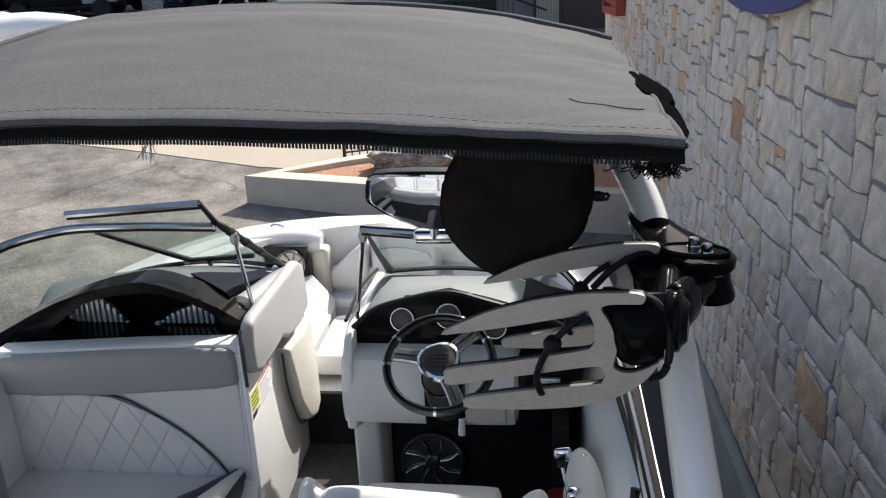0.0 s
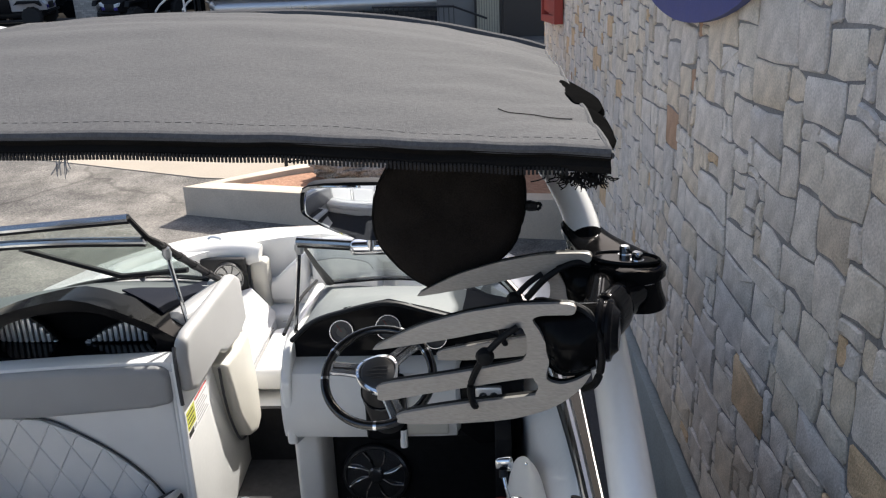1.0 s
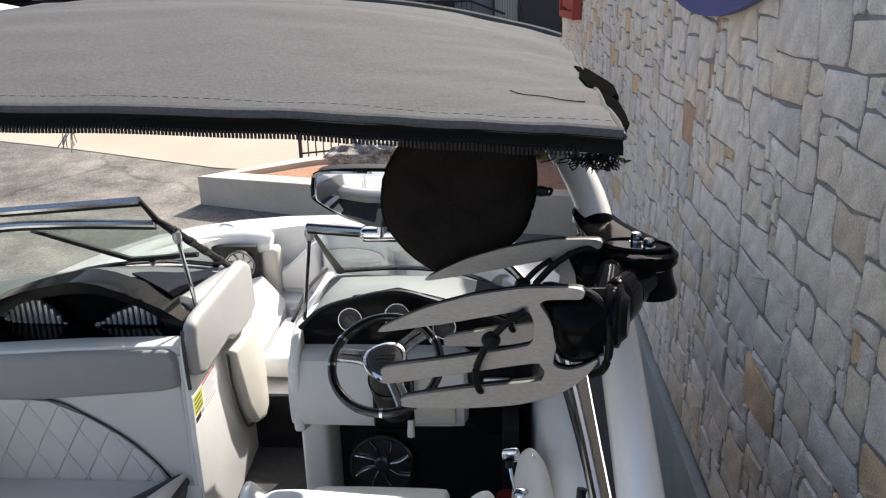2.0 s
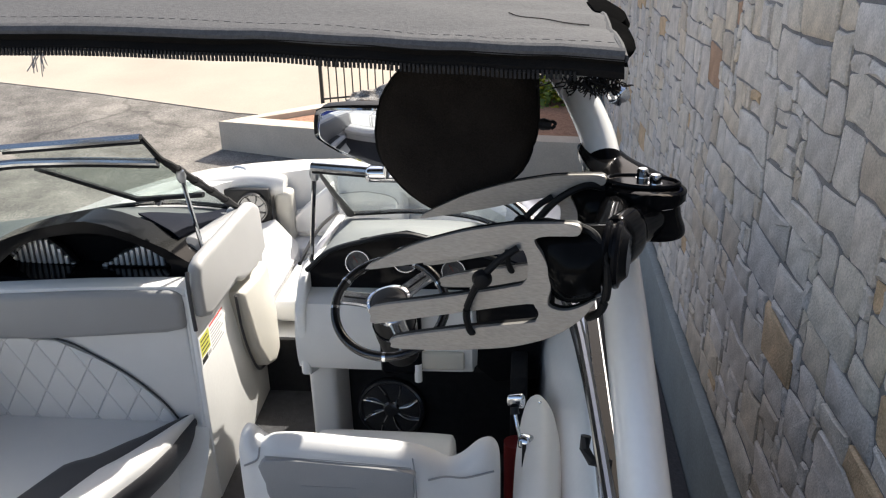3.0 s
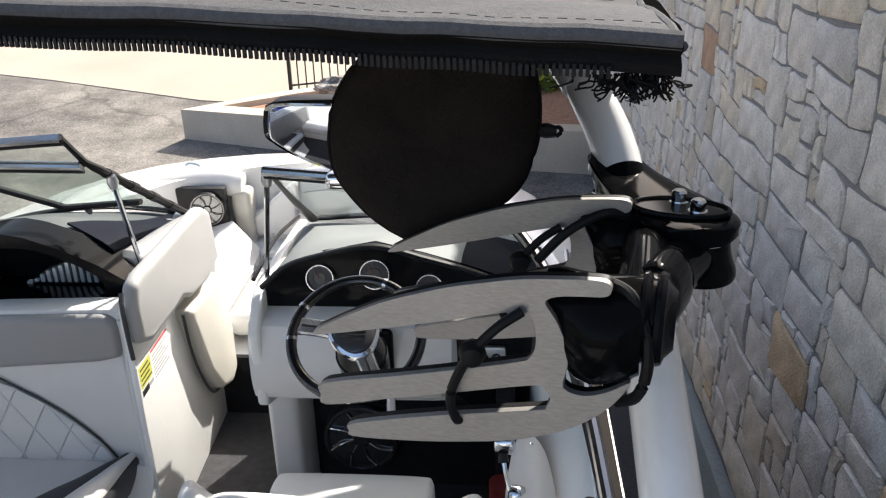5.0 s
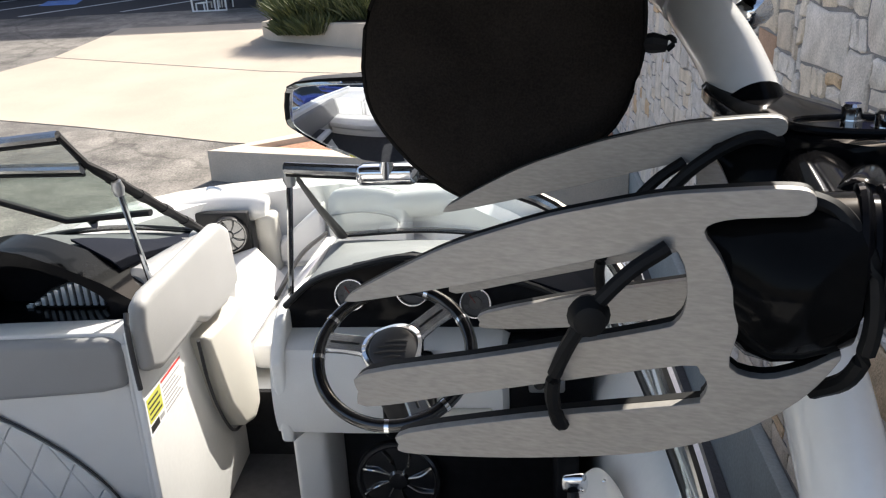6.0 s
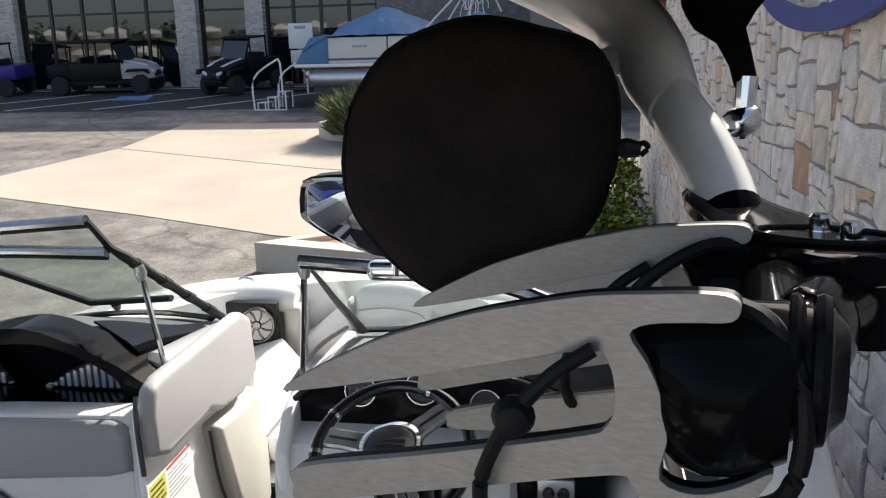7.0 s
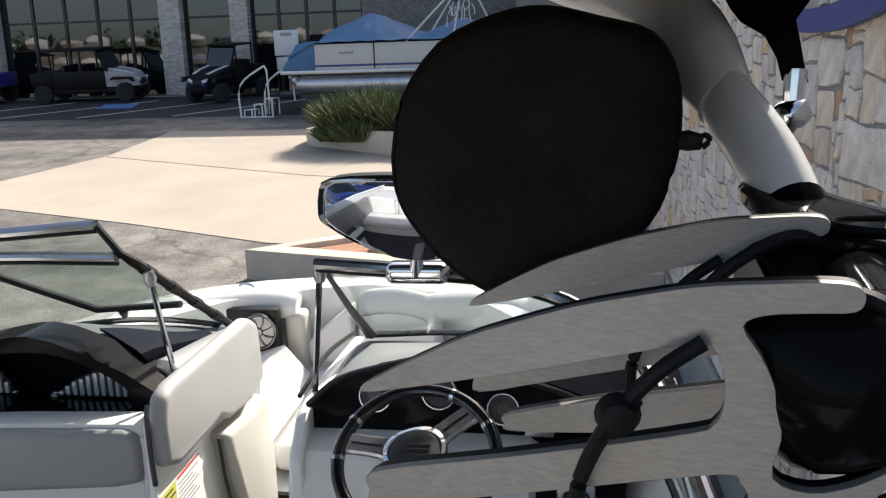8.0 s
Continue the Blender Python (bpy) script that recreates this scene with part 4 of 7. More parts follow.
def build_bow():
    speaker("footwell_speaker", (0.0, 3.015, 1.372), (0, -1, 0.05), 0.142, metal="rail", label="round loudspeaker with a dark spoked grille")
    under_boat("bow_floor", box(XC - 1.0, 3.60, 1.06, XC + 1.0, 4.5, 1.2), M["carpet"])
    under_boat("bow_seat_riser", box(-0.72, 3.465, 1.15, -0.22, 3.49, 1.43), M["carpet_black"], "dark riser of the bow seat")
    under_boat("bow_liner", prism([(XC + s * max(0.0, inner(y, hw)[1] - 0.005), inner(y, hw)[0]) for s, y, hw in [(-1, *p) for p in STATIONS[6:]] + [(1, *p) for p in STATIONS[-2:5:-1]]], "z", 1.15, 1.40), M["gelcoat"])
    # seats
    cushion("bow_cushion", [(-0.68, 3.61), (-0.23, 3.61), (-0.25, 4.14), (-0.52, 4.20), (-0.70, 4.12)], "z", 1.44, 1.555, 0.035, M["vinyl"], "white centre cushion of the bow seat")
    # the port cushion rises to a folded ridge
    rows = []
    for y, pts in ((3.60, ((-1.30, 1.53), (-1.0, 1.535), (-0.80, 1.535), (-0.70, 1.52))), (3.64, ((-1.30, 1.565), (-1.0, 1.57), (-0.80, 1.57), (-0.695, 1.555))), (3.93, ((-1.30, 1.575), (-1.0, 1.585), (-0.80, 1.585), (-0.70, 1.56))),
                   (3.99, ((-1.30, 1.58), (-1.02, 1.60), (-0.775, 1.605), (-0.70, 1.555))), (4.20, ((-1.28, 1.60), (-1.05, 1.66), (-0.80, 1.715), (-0.705, 1.575))), (4.27, ((-1.25, 1.61), (-1.05, 1.67), (-0.84, 1.735), (-0.72, 1.59))), (4.29, ((-1.25, 1.58), (-1.05, 1.64), (-0.85, 1.69), (-0.74, 1.56)))):
        rows.append([(x, y, z) for x, z in pts] + [(pts[-1][0], y, 1.42), (pts[0][0], y, 1.42)])
    under_boat("bow_port_cushion", bevelled(loft(rows), 0.012, 3), M["vinyl"], "white folded port bow cushion")
    rings = []
    for x, z in ((0.30, 1.56), (0.15, 1.58), (-0.05, 1.60), (-0.12, 1.635), (-0.20, 1.55)):
        rings.append([(x, 3.64, 1.42), (x, 3.62, z - 0.03), (x, 3.66, z), (x - 0.02, 4.0, z + 0.01), (x - 0.06, 4.24, z), (x - 0.06, 4.28, z - 0.03), (x - 0.06, 4.28, 1.42)])
    under_boat("bow_starboard_cushion", loft(rings), M["vinyl"], "white starboard bow cushion")
    cushion("bow_front_cushion", [(-1.05, 4.24), (-0.52, 4.28), (0.05, 4.24), (-0.02, 4.42), (-0.50, 4.50), (-0.98, 4.42)], "z", 1.46, 1.575, 0.03, M["vinyl"], "white front cushion of the bow seat")
    # inner padding: arms along the coaming and backrests
    for s, nm in ((-1, "bow_port_arm"), (1, "bow_starboard_arm")):
        pts = [(XC + s * 1.00, 3.72, 1.90), (XC + s * 0.96, 4.0, 1.91), (XC + s * 0.80, 4.24, 1.91), (XC + s * 0.56, 4.40, 1.90), (XC + s * 0.31, 4.42, 1.88)]
        under_boat(nm, tube(smooth_path(pts, 6), [0.06] * 6 + [0.07] * 18 + [0.06], 14, flat=0.95), M["vinyl"], "rounded white padded coaming arm")
    rings = []
    for x, y, zt, k in ((-0.535, 4.50, 1.84, 0.3), (-0.52, 4.495, 1.91, 0.8), (-0.47, 4.485, 1.945, 1.0), (-0.34, 4.47, 1.958, 1.0), (-0.20, 4.43, 1.945, 1.0), (-0.14, 4.40, 1.92, 0.9), (-0.115, 4.385, 1.87, 0.4)):
        rings.append([(x, y - 0.07 * k, 1.70), (x, y - 0.085 * k, 1.80), (x, y - 0.06 * k, zt - 0.05), (x, y - 0.03 * k, zt - 0.01), (x, y, zt), (x, y + 0.03, zt - 0.03), (x, y + 0.04, 1.70)])
    under_boat("bow_backrest", skin(rings, 4, 3), M["vinyl"], "white curved bow backrest")
    for pts in ([(-0.50, 4.405, 1.84), (-0.35, 4.378, 1.862), (-0.20, 4.340, 1.85), (-0.15, 4.330, 1.80)],):
        under_boat("backrest_seam", tube(smooth_path(pts, 5), 0.0035, 6), M["vinyl_grey"])
    under_boat("bow_wedge", prism([(-0.775, 1.60), (-0.775, 1.70), (-0.66, 1.80), (-0.545, 1.895), (-0.545, 1.60)], "y", 4.40, 4.50, 0.02, 3), M["vinyl"], "white wedge-shaped pad")
    under_boat("bow_lower_back", box(-0.78, 4.43, 1.50, 0.10, 4.50, 1.72, 0.02, 3), M["vinyl"])
    under_boat("bow_piping", tube(smooth_path([(-0.47, 4.26, 1.579), (-0.50, 4.33, 1.582), (-0.44, 4.41, 1.588), (-0.36, 4.46, 1.60)], 5), 0.004, 6), M["piping"], "thin black piping")
    # side backrest of the starboard bow, seen through the windscreen
    rings = []
    for y, x in ((3.62, 0.50), (3.9, 0.46), (4.1, 0.36), (4.3, 0.16)):
        rings.append([(x - 0.12, y, 1.52), (x - 0.10, y, 1.68), (x - 0.05, y, 1.82), (x + 0.02, y, 1.86), (x + 0.08, y, 1.80), (x + 0.08, y, 1.52)])
    under_boat("bow_starboard_backrest", loft(rings), M["vinyl"], "white starboard bow backrest")
    rings = []
    for y, x in ((3.62, -1.50), (3.9, -1.46), (4.1, -1.36), (4.25, -1.22)):
        rings.append([(x + 0.12, y, 1.52), (x + 0.10, y, 1.68), (x + 0.05, y, 1.80), (x - 0.02, y, 1.84), (x - 0.08, y, 1.80), (x - 0.08, y, 1.52)])
    under_boat("bow_port_backrest", loft(rings), M["vinyl"], "white port bow backrest")
    for pts in ([(-0.685, 3.63, 1.553), (-0.69, 3.9, 1.556), (-0.70, 4.13, 1.55)], [(-0.235, 3.63, 1.553), (-0.24, 3.9, 1.556), (-0.25, 4.14, 1.55)], [(-0.66, 4.19, 1.562), (-0.50, 4.225, 1.565), (-0.28, 4.19, 1.562)], [(-0.46, 3.615, 1.53), (-0.46, 3.64, 1.556), (-0.47, 3.9, 1.5575), (-0.49, 4.17, 1.552)]):
        under_boat("cushion_seam", tube(smooth_path(pts, 5), 0.0035, 6), M["vinyl_grey"])
    speaker("bow_speaker", (-0.957, 4.265, 1.80), (0.15, -1, 0.05), 0.086, metal="grille_dark", label="round loudspeaker with a dark spoked grille")
    under_boat("bow_speaker_panel", box(-1.14, 4.285, 1.68, -0.868, 4.33, 1.90, 0.01), M["black_matte"])
    under_boat("arm_support", box(-0.87, 4.36, 1.52, -0.77, 4.48, 1.86, 0.03, 4), M["vinyl_beige"])
    under_boat("cleat", tube(smooth_path([(-1.13, 4.49, 1.955), (-1.11, 4.49, 1.966), (-1.06, 4.47, 1.966), (-1.045, 4.465, 1.955)], 4), 0.007, 8), M["silver"], "low silver mooring cleat")


def build_helm_seat():
    seat = under_boat("helm_seat", box(-0.17, 2.02, 1.40, 0.34, 2.48, 1.56, 0.04, 4), M["vinyl"], "white bucket helm seat with a grey back panel and a raised front bolster")
    def piece(nm, bm, m, label=""):
        return part(nm, bm, M[m], seat, label)
    piece("pedestal", lathe([(0.16, 0), (0.16, 0.015), (0.05, 0.03), (0.05, 0.24)], (0.08, 2.2, 1.15), (0, 0, 1)), "silver")
    rings = []
    for x, k in ((-0.165, 0.3), (-0.155, 0.85), (-0.12, 1.0), (0.07, 1.03), (0.27, 1.0), (0.305, 0.85), (0.315, 0.3)):
        rings.append([(x + 0.012, 2.395 + 0.10 * k * math.cos(a) * (1 if abs(math.cos(a)) < 0.8 else 0.94), 1.60 + 0.060 * k * math.sin(a)) for a in [2 * math.pi * i / 12 for i in range(12)]])
    piece("flip_bolster", skin(rings, 4, 2), "vinyl", "white flip-up front bolster")
    rings = []
    for x, dy, zt, b in ((-0.262, 0.10, 1.84, 0.35), (-0.257, 0.085, 1.92, 0.7), (-0.238, 0.06, 1.968, 1.0), (-0.205, 0.03, 1.982, 1.0), (-0.168, 0.016, 1.965, 1.0), (-0.130, 0.0, 1.985, 1.0), (-0.05, -0.006, 1.992, 1.0), (0.08, -0.008, 1.985, 1.0), (0.20, -0.004, 1.975, 1.0), (0.265, 0.0, 1.962, 1.0), (0.305, 0.010, 1.940, 1.0), (0.345, 0.022, 1.912, 0.95), (0.385, 0.030, 1.925, 0.9), (0.430, 0.035, 1.965, 0.9), (0.465, 0.045, 1.968, 0.85), (0.484, 0.06, 1.93, 0.6), (0.488, 0.075, 1.86, 0.35)):
        y, zt = 1.925 + dy, zt - 0.032
        rings.append([(x, y + 0.06 - 0.05 * b, 1.42), (x, y + 0.055 - 0.055 * b, 1.66), (x, y + 0.055 - 0.055 * b, zt - 0.07), (x, y + 0.06 - 0.04 * b, zt - 0.016), (x, y + 0.06, zt), (x, y + 0.06 + 0.04 * b, zt - 0.016), (x, y + 0.06 + 0.06 * b, zt - 0.07), (x, y + 0.06 + 0.065 * b, 1.66), (x, y + 0.06 + 0.06 * b, 1.42)])
    piece("backrest", skin(rings, 3, 2), "vinyl", "white wrap-round backrest")
    panel = closed_path([(-0.142, 0, 1.920), (-0.146, 0, 1.845), (-0.140, 0, 1.800), (-0.105, 0, 1.765), (-0.03, 0, 1.753), (0.10, 0, 1.755), (0.19, 0, 1.765), (0.235, 0, 1.790), (0.262, 0, 1.820), (0.262, 0, 1.875), (0.258, 0, 1.900), (0.10, 0, 1.915)], 3)
    piece("back_panel", prism([(p.x, p.z) for p in panel], "y", 1.913, 1.95, 0.004, 2), "vinyl_grey", "grey stitched back panel")
    for dz in (0.006, 0.012):
        piece("stitching", tube(smooth_path([(-0.14, 1.9165, 1.922 + dz), (0.06, 1.911, 1.919 + dz), (0.258, 1.918, 1.902 + dz)], 6), 0.0013, 4), "vinyl_grey")
    piece("panel_seam", tube(smooth_path([(0.263, 1.920, 1.945), (0.268, 1.916, 1.90), (0.270, 1.914, 1.82)], 4), 0.0022, 5), "vinyl_grey")
    piece("lobe_crease", tube(smooth_path([(-0.163, 1.950, 1.938), (-0.170, 1.938, 1.905), (-0.215, 1.955, 1.87)], 4), 0.003, 6), "vinyl_grey")
    piece("wing_crease", tube(smooth_path([(0.300, 1.934, 1.865), (0.345, 1.944, 1.872), (0.40, 1.952, 1.865), (0.475, 1.972, 1.875)], 5), 0.0028, 6), "vinyl_grey")
    for w, z in ((0.075, 1.842),):
        piece("back_mark", box(0.03 - w, 1.9115, z - 0.003, 0.03 + w, 1.9125, z + 0.003), "vinyl_grey")


def build_windscreen():
    def panes(name, top, base, label, material="bow_glass"):
        n = len(top)
        bm = bmesh.new()
        nor = Vector((0, 0.002, 0.003))
        A = [bm.verts.new(Vector(p) + nor) for p in top]
        B = [bm.verts.new(Vector(p) + nor) for p in base]
        C = [bm.verts.new(Vector(p) - nor) for p in top]
        D = [bm.verts.new(Vector(p) - nor) for p in base]
        for i in range(n - 1):
            bm.faces.new((A[i], A[i + 1], B[i + 1], B[i]))
            bm.faces.new((C[i], D[i], D[i + 1], C[i + 1]))
        ob = under_boat(name, bm, M[material], label, None)
        ob.visible_shadow = False
        return ob
    ptop = smooth_path([(-0.70, 2.72, 2.515), (-1.05, 2.74, 2.51), (-1.35, 2.75, 2.485), (-1.58, 2.62, 2.42), (-1.70, 2.2, 2.26), (-1.755, 1.5, 1.98)], 5)
    pbase = smooth_path([(-0.715, 3.45, 2.09), (-1.10, 3.52, 2.085), (-1.45, 3.42, 2.06), (-1.66, 3.05, 2.00), (-1.74, 2.4, 1.96), (-1.76, 1.45, 1.94)], 5)
    panes("port_windscreen", ptop, pbase, "clear raked port windscreen glass")
    under_boat("port_top_rail", tube(ptop, 0.014, 10), M["rail"], "polished top rail")
    under_boat("port_base_trim", tube([p + Vector((0, 0, 0.004)) for p in pbase], 0.011, 8), M["black_matte"], "black base gasket")
    under_boat("port_post", tube([(-0.735, 2.70, 2.605), (-0.70, 2.735, 2.525), (-0.69, 2.78, 2.49), (-0.705, 3.42, 2.10)], [0.013, 0.015, 0.018, 0.018], 8, flat=0.7), M["black_matte"], "dark raked end post")
    stop = smooth_path([(-0.16, 2.70, 2.508), (0.10, 2.655, 2.502), (0.32, 2.68, 2.47), (0.54, 2.55, 2.41), (0.68, 2.2, 2.27), (0.765, 1.5, 1.98)], 5)
    sbase = smooth_path([(-0.225, 3.47, 2.06), (0.10, 3.52, 2.055), (0.40, 3.45, 2.03), (0.62, 3.1, 1.995), (0.72, 2.5, 1.965), (0.775, 1.45, 1.94)], 5)
    panes("starboard_windscreen", stop, sbase, "clear raked starboard windscreen glass")
    under_boat("starboard_top_rail", tube(stop, 0.015, 10), M["rail"], "polished top rail")
    under_boat("starboard_base_trim", tube([p + Vector((0, 0, 0.004)) for p in sbase], 0.011, 8), M["black_matte"], "black base gasket")
    under_boat("starboard_trim_strip", tube([p + Vector((0.012, 0, 0.006)) for p in sbase[14:]], 0.010, 8), M["rail"], "chrome strip along the gunwale")
    under_boat("starboard_post", tube([(-0.150, 2.72, 2.495), (-0.185, 3.05, 2.30), (-0.222, 3.46, 2.065)], [0.007, 0.012, 0.022], 8, flat=0.6), M["black_matte"], "dark raked end post")
    edge = [(0.782, 1.55), (0.782, 2.2), (0.786, 3.0), (0.790, 3.4)]
    under_boat("gunwale_band", loft([[(x - 0.022, y, 1.90), (x - 0.022, y, 1.958), (x + 0.010, y, 1.957), (x + 0.024, y, 1.935), (x + 0.024, y, 1.88)] for x, y in edge]), M["black_deep"], "black band along the gunwale")
    under_boat("gunwale_bead", tube([(x + 0.014, y, 1.957) for x, y in edge], 0.004, 6), M["chrome"], "thin chrome bead")
    under_boat("gunwale_strip", tube([(x - 0.035, y, 1.962) for x, y in edge], 0.011, 8), M["rail"], "chrome strip along the gunwale")
    # struts
    for nm, a, b in (("port_strut", (-0.675, 2.83, 2.43), (-0.652, 2.88, 2.10)), ("starboard_strut", (-0.165, 2.74, 2.47), (-0.25, 2.90, 2.08))):
        st = under_boat(nm, tube([a, b], 0.0085, 8), M["chrome"], "slim chrome windscreen strut")
        ob = part("strut_joint", lathe([(0.013, -0.02), (0.018, 0.0), (0.013, 0.022)], a, (0, -0.2, 1), 12), M["silver"], st)
    # the middle pane, swung open over the port side
    dt = [Vector((-0.735, 2.70, 2.605)), Vector((-1.27, 2.74, 2.555))]
    db = [Vector((-0.655, 2.95, 2.322)), Vector((-0.916, 2.95, 2.302)), Vector((-1.24, 2.86, 2.45))]
    panes("open_middle_pane", [dt[0], dt[0].lerp(dt[1], 0.45), dt[1]], db, "clear middle windscreen pane swung open")
    under_boat("middle_top_rail", tube(dt, 0.014, 8), M["rail"], "polished rail of the open pane")
    under_boat("middle_lower_frame", tube(db[:2] + [db[2]], 0.015, 8, flat=0.7), M["black_matte"], "dark frame of the open pane")
    under_boat("middle_catch", tube([(-0.84, 2.955, 2.30), (-0.845, 2.97, 2.275)], [0.016, 0.008], 8), M["silver"])
    for t0 in (0.08, 0.30, 0.52, 0.74):
        a = Vector((-0.69, 2.78, 2.49)).lerp(Vector((-0.705, 3.42, 2.10)), t0)
        under_boat("hinge_knuckle", tube([a, a + Vector((-0.001, 0.045, -0.0275))], 0.020, 8, flat=0.8), M["black_matte"])
    for pts, off in ((ptop, 0.017), (stop, 0.018), (dt, 0.017)):
        under_boat("rail_gasket", tube([Vector(p) + Vector((0, 0.004, -off)) for p in pts], 0.006, 6), M["black_matte"])
    hook = [(0.712, 1.93, 2.03), (0.708, 1.92, 2.0), (0.725, 1.90, 1.978), (0.775, 1.90, 1.968)]
    under_boat("snap_hook", tube(hook, 0.014, 8), M["black_matte"], "black plastic hook")


def build_stern():
    under_boat("engine_box", box(-1.62, -2.12, 1.15, 0.62, -0.75, 1.74, 0.04, 3), M["gelcoat"], "white moulded engine box")
    for x in (-1.58, -0.84, -0.10):
        cushion("sun_pad", [(x, -2.05), (x + 0.70, -2.05), (x + 0.70, -0.80), (x, -0.80)], "z", 1.73, 1.83, 0.03, M["vinyl"], "white sun pad")
    for x in (-1.55, -0.80, -0.06):
        cushion("stern_backrest", [(x, 1.44), (x + 0.66, 1.44), (x + 0.66, 1.86), (x + 0.33, 1.90), (x, 1.86)], "y", -0.78, -0.60, 0.04, M["vinyl"], "white stern backrest")
    cushion("stern_cushion", [(-1.60, -0.62), (0.55, -0.62), (0.55, -0.05), (-1.60, -0.05)], "z", 1.32, 1.46, 0.04, M["vinyl"], "white stern bench cushion")
    under_boat("stern_base", box(-1.58, -0.64, 1.15, 0.53, -0.10, 1.32, 0.02), M["gelcoat"])
    cushion("port_side_backrest", [(-0.6, 1.44), (2.5, 1.44), (2.5, 1.84), (1.0, 1.88), (-0.6, 1.86)], "x", -1.72, -1.56, 0.035, M["vinyl_grey"], "grey port side backrest")


build_hull()
build_stern()
build_cockpit_sides()
build_port_console()
build_port_seat()
build_sticker()
build_helm()
build_wheel()
build_bow()
build_helm_seat()
build_windscreen()


# ---- tower, canopy, rack, mirror ----
def build_tower():
    tower = thing("wakeboard_tower", "white forward-raked wakeboard tower bolted to the gunwales", "boat tower")
    low = smooth_path([(0.80, 0.95, 1.95), (0.79, 1.15, 2.12), (0.765, 1.40, 2.37), (0.736, 1.63, 2.62), (0.702, 1.81, 2.82), (0.650, 1.915, 2.925)], 6)
    high = smooth_path([(0.653, 1.910, 2.920), (0.635, 1.945, 2.960), (0.616, 1.99, 3.000), (0.585, 2.06, 3.035), (0.52, 2.18, 3.072), (0.43, 2.28, 3.105), (0.34, 2.36, 3.135)], 6)
    n = len(low)
    for s in (0, 1):
        flip = lambda pts: [Vector((2 * XC - p.x, p.y, p.z)) for p in pts] if s else pts
        part("leg", tube(flip(low), [0.088 - 0.038 * i / n for i in range(n)], 20, up=(1, 0, 0), flat=0.60), M["gelcoat"], tower, "glossy white leg")
        part("upper_leg", tube(flip(high), [0.0502 + 0.014 * min(1.0, i / 7) - 0.085 * max(0.0, i / len(high) - 0.4) for i in range(len(high))], 24, up=(1, 0, 0), flat=0.72), M["gelcoat"], tower, "glossy white upper section")
    part("joint_gap", tube([(0.6535, 1.906, 2.916), (0.652, 1.912, 2.922)], 0.0518, 20, up=(1, 0, 0), flat=0.60), M["gelcoat"], tower)
    fair = ((-1.72, 0.2, 0.0), (-1.68, 0.85, 0.0), (-1.50, 1.0, 0.0), (-1.36, 0.97, 0.0), (-1.34, 0.88, 0.0), (-1.24, 0.80, 0.008), (-1.12, 0.55, 0.012), (-1.02, 0.30, 0.010), (-0.96, 0.08, 0.005))
    part("fairing", loft([[(x, 2.74 + 0.12 * r * math.cos(b), 3.205 + dz + 0.072 * r * math.sin(b)) for b in [2 * math.pi * i / 22 for i in range(22)]] for x, r, dz in fair]), M["gelcoat"], tower, "white fairing on the tower's shoulder")
    part("fairing_arm", tube(smooth_path([(-1.36, 2.36, 3.14), (-1.40, 2.5, 3.16), (-1.45, 2.70, 3.18)], 4), 0.03, 10), M["gelcoat"], tower)
    cross = smooth_path([(0.36, 2.35, 3.145), (0.20, 2.42, 3.17), (XC, 2.46, 3.195), (-1.20, 2.42, 3.17), (-1.36, 2.35, 3.145)], 6)
    part("crossbar", tube(cross, 0.026, 12), M["gelcoat"], tower)
    part("speaker_bracket", tube(smooth_path([(0.63, 1.99, 2.985), (0.59, 1.98, 2.985), (0.52, 1.95, 2.96)], 4), 0.026, 12, flat=0.8), M["gelcoat"], tower)
    part("foot", box(0.70, 0.72, 1.93, 0.88, 1.0, 1.97, 0.012), M["chrome"], tower)
    part("foot", box(-1.88, 0.72, 1.93, -1.70, 1.0, 1.97, 0.012), M["chrome"], tower)


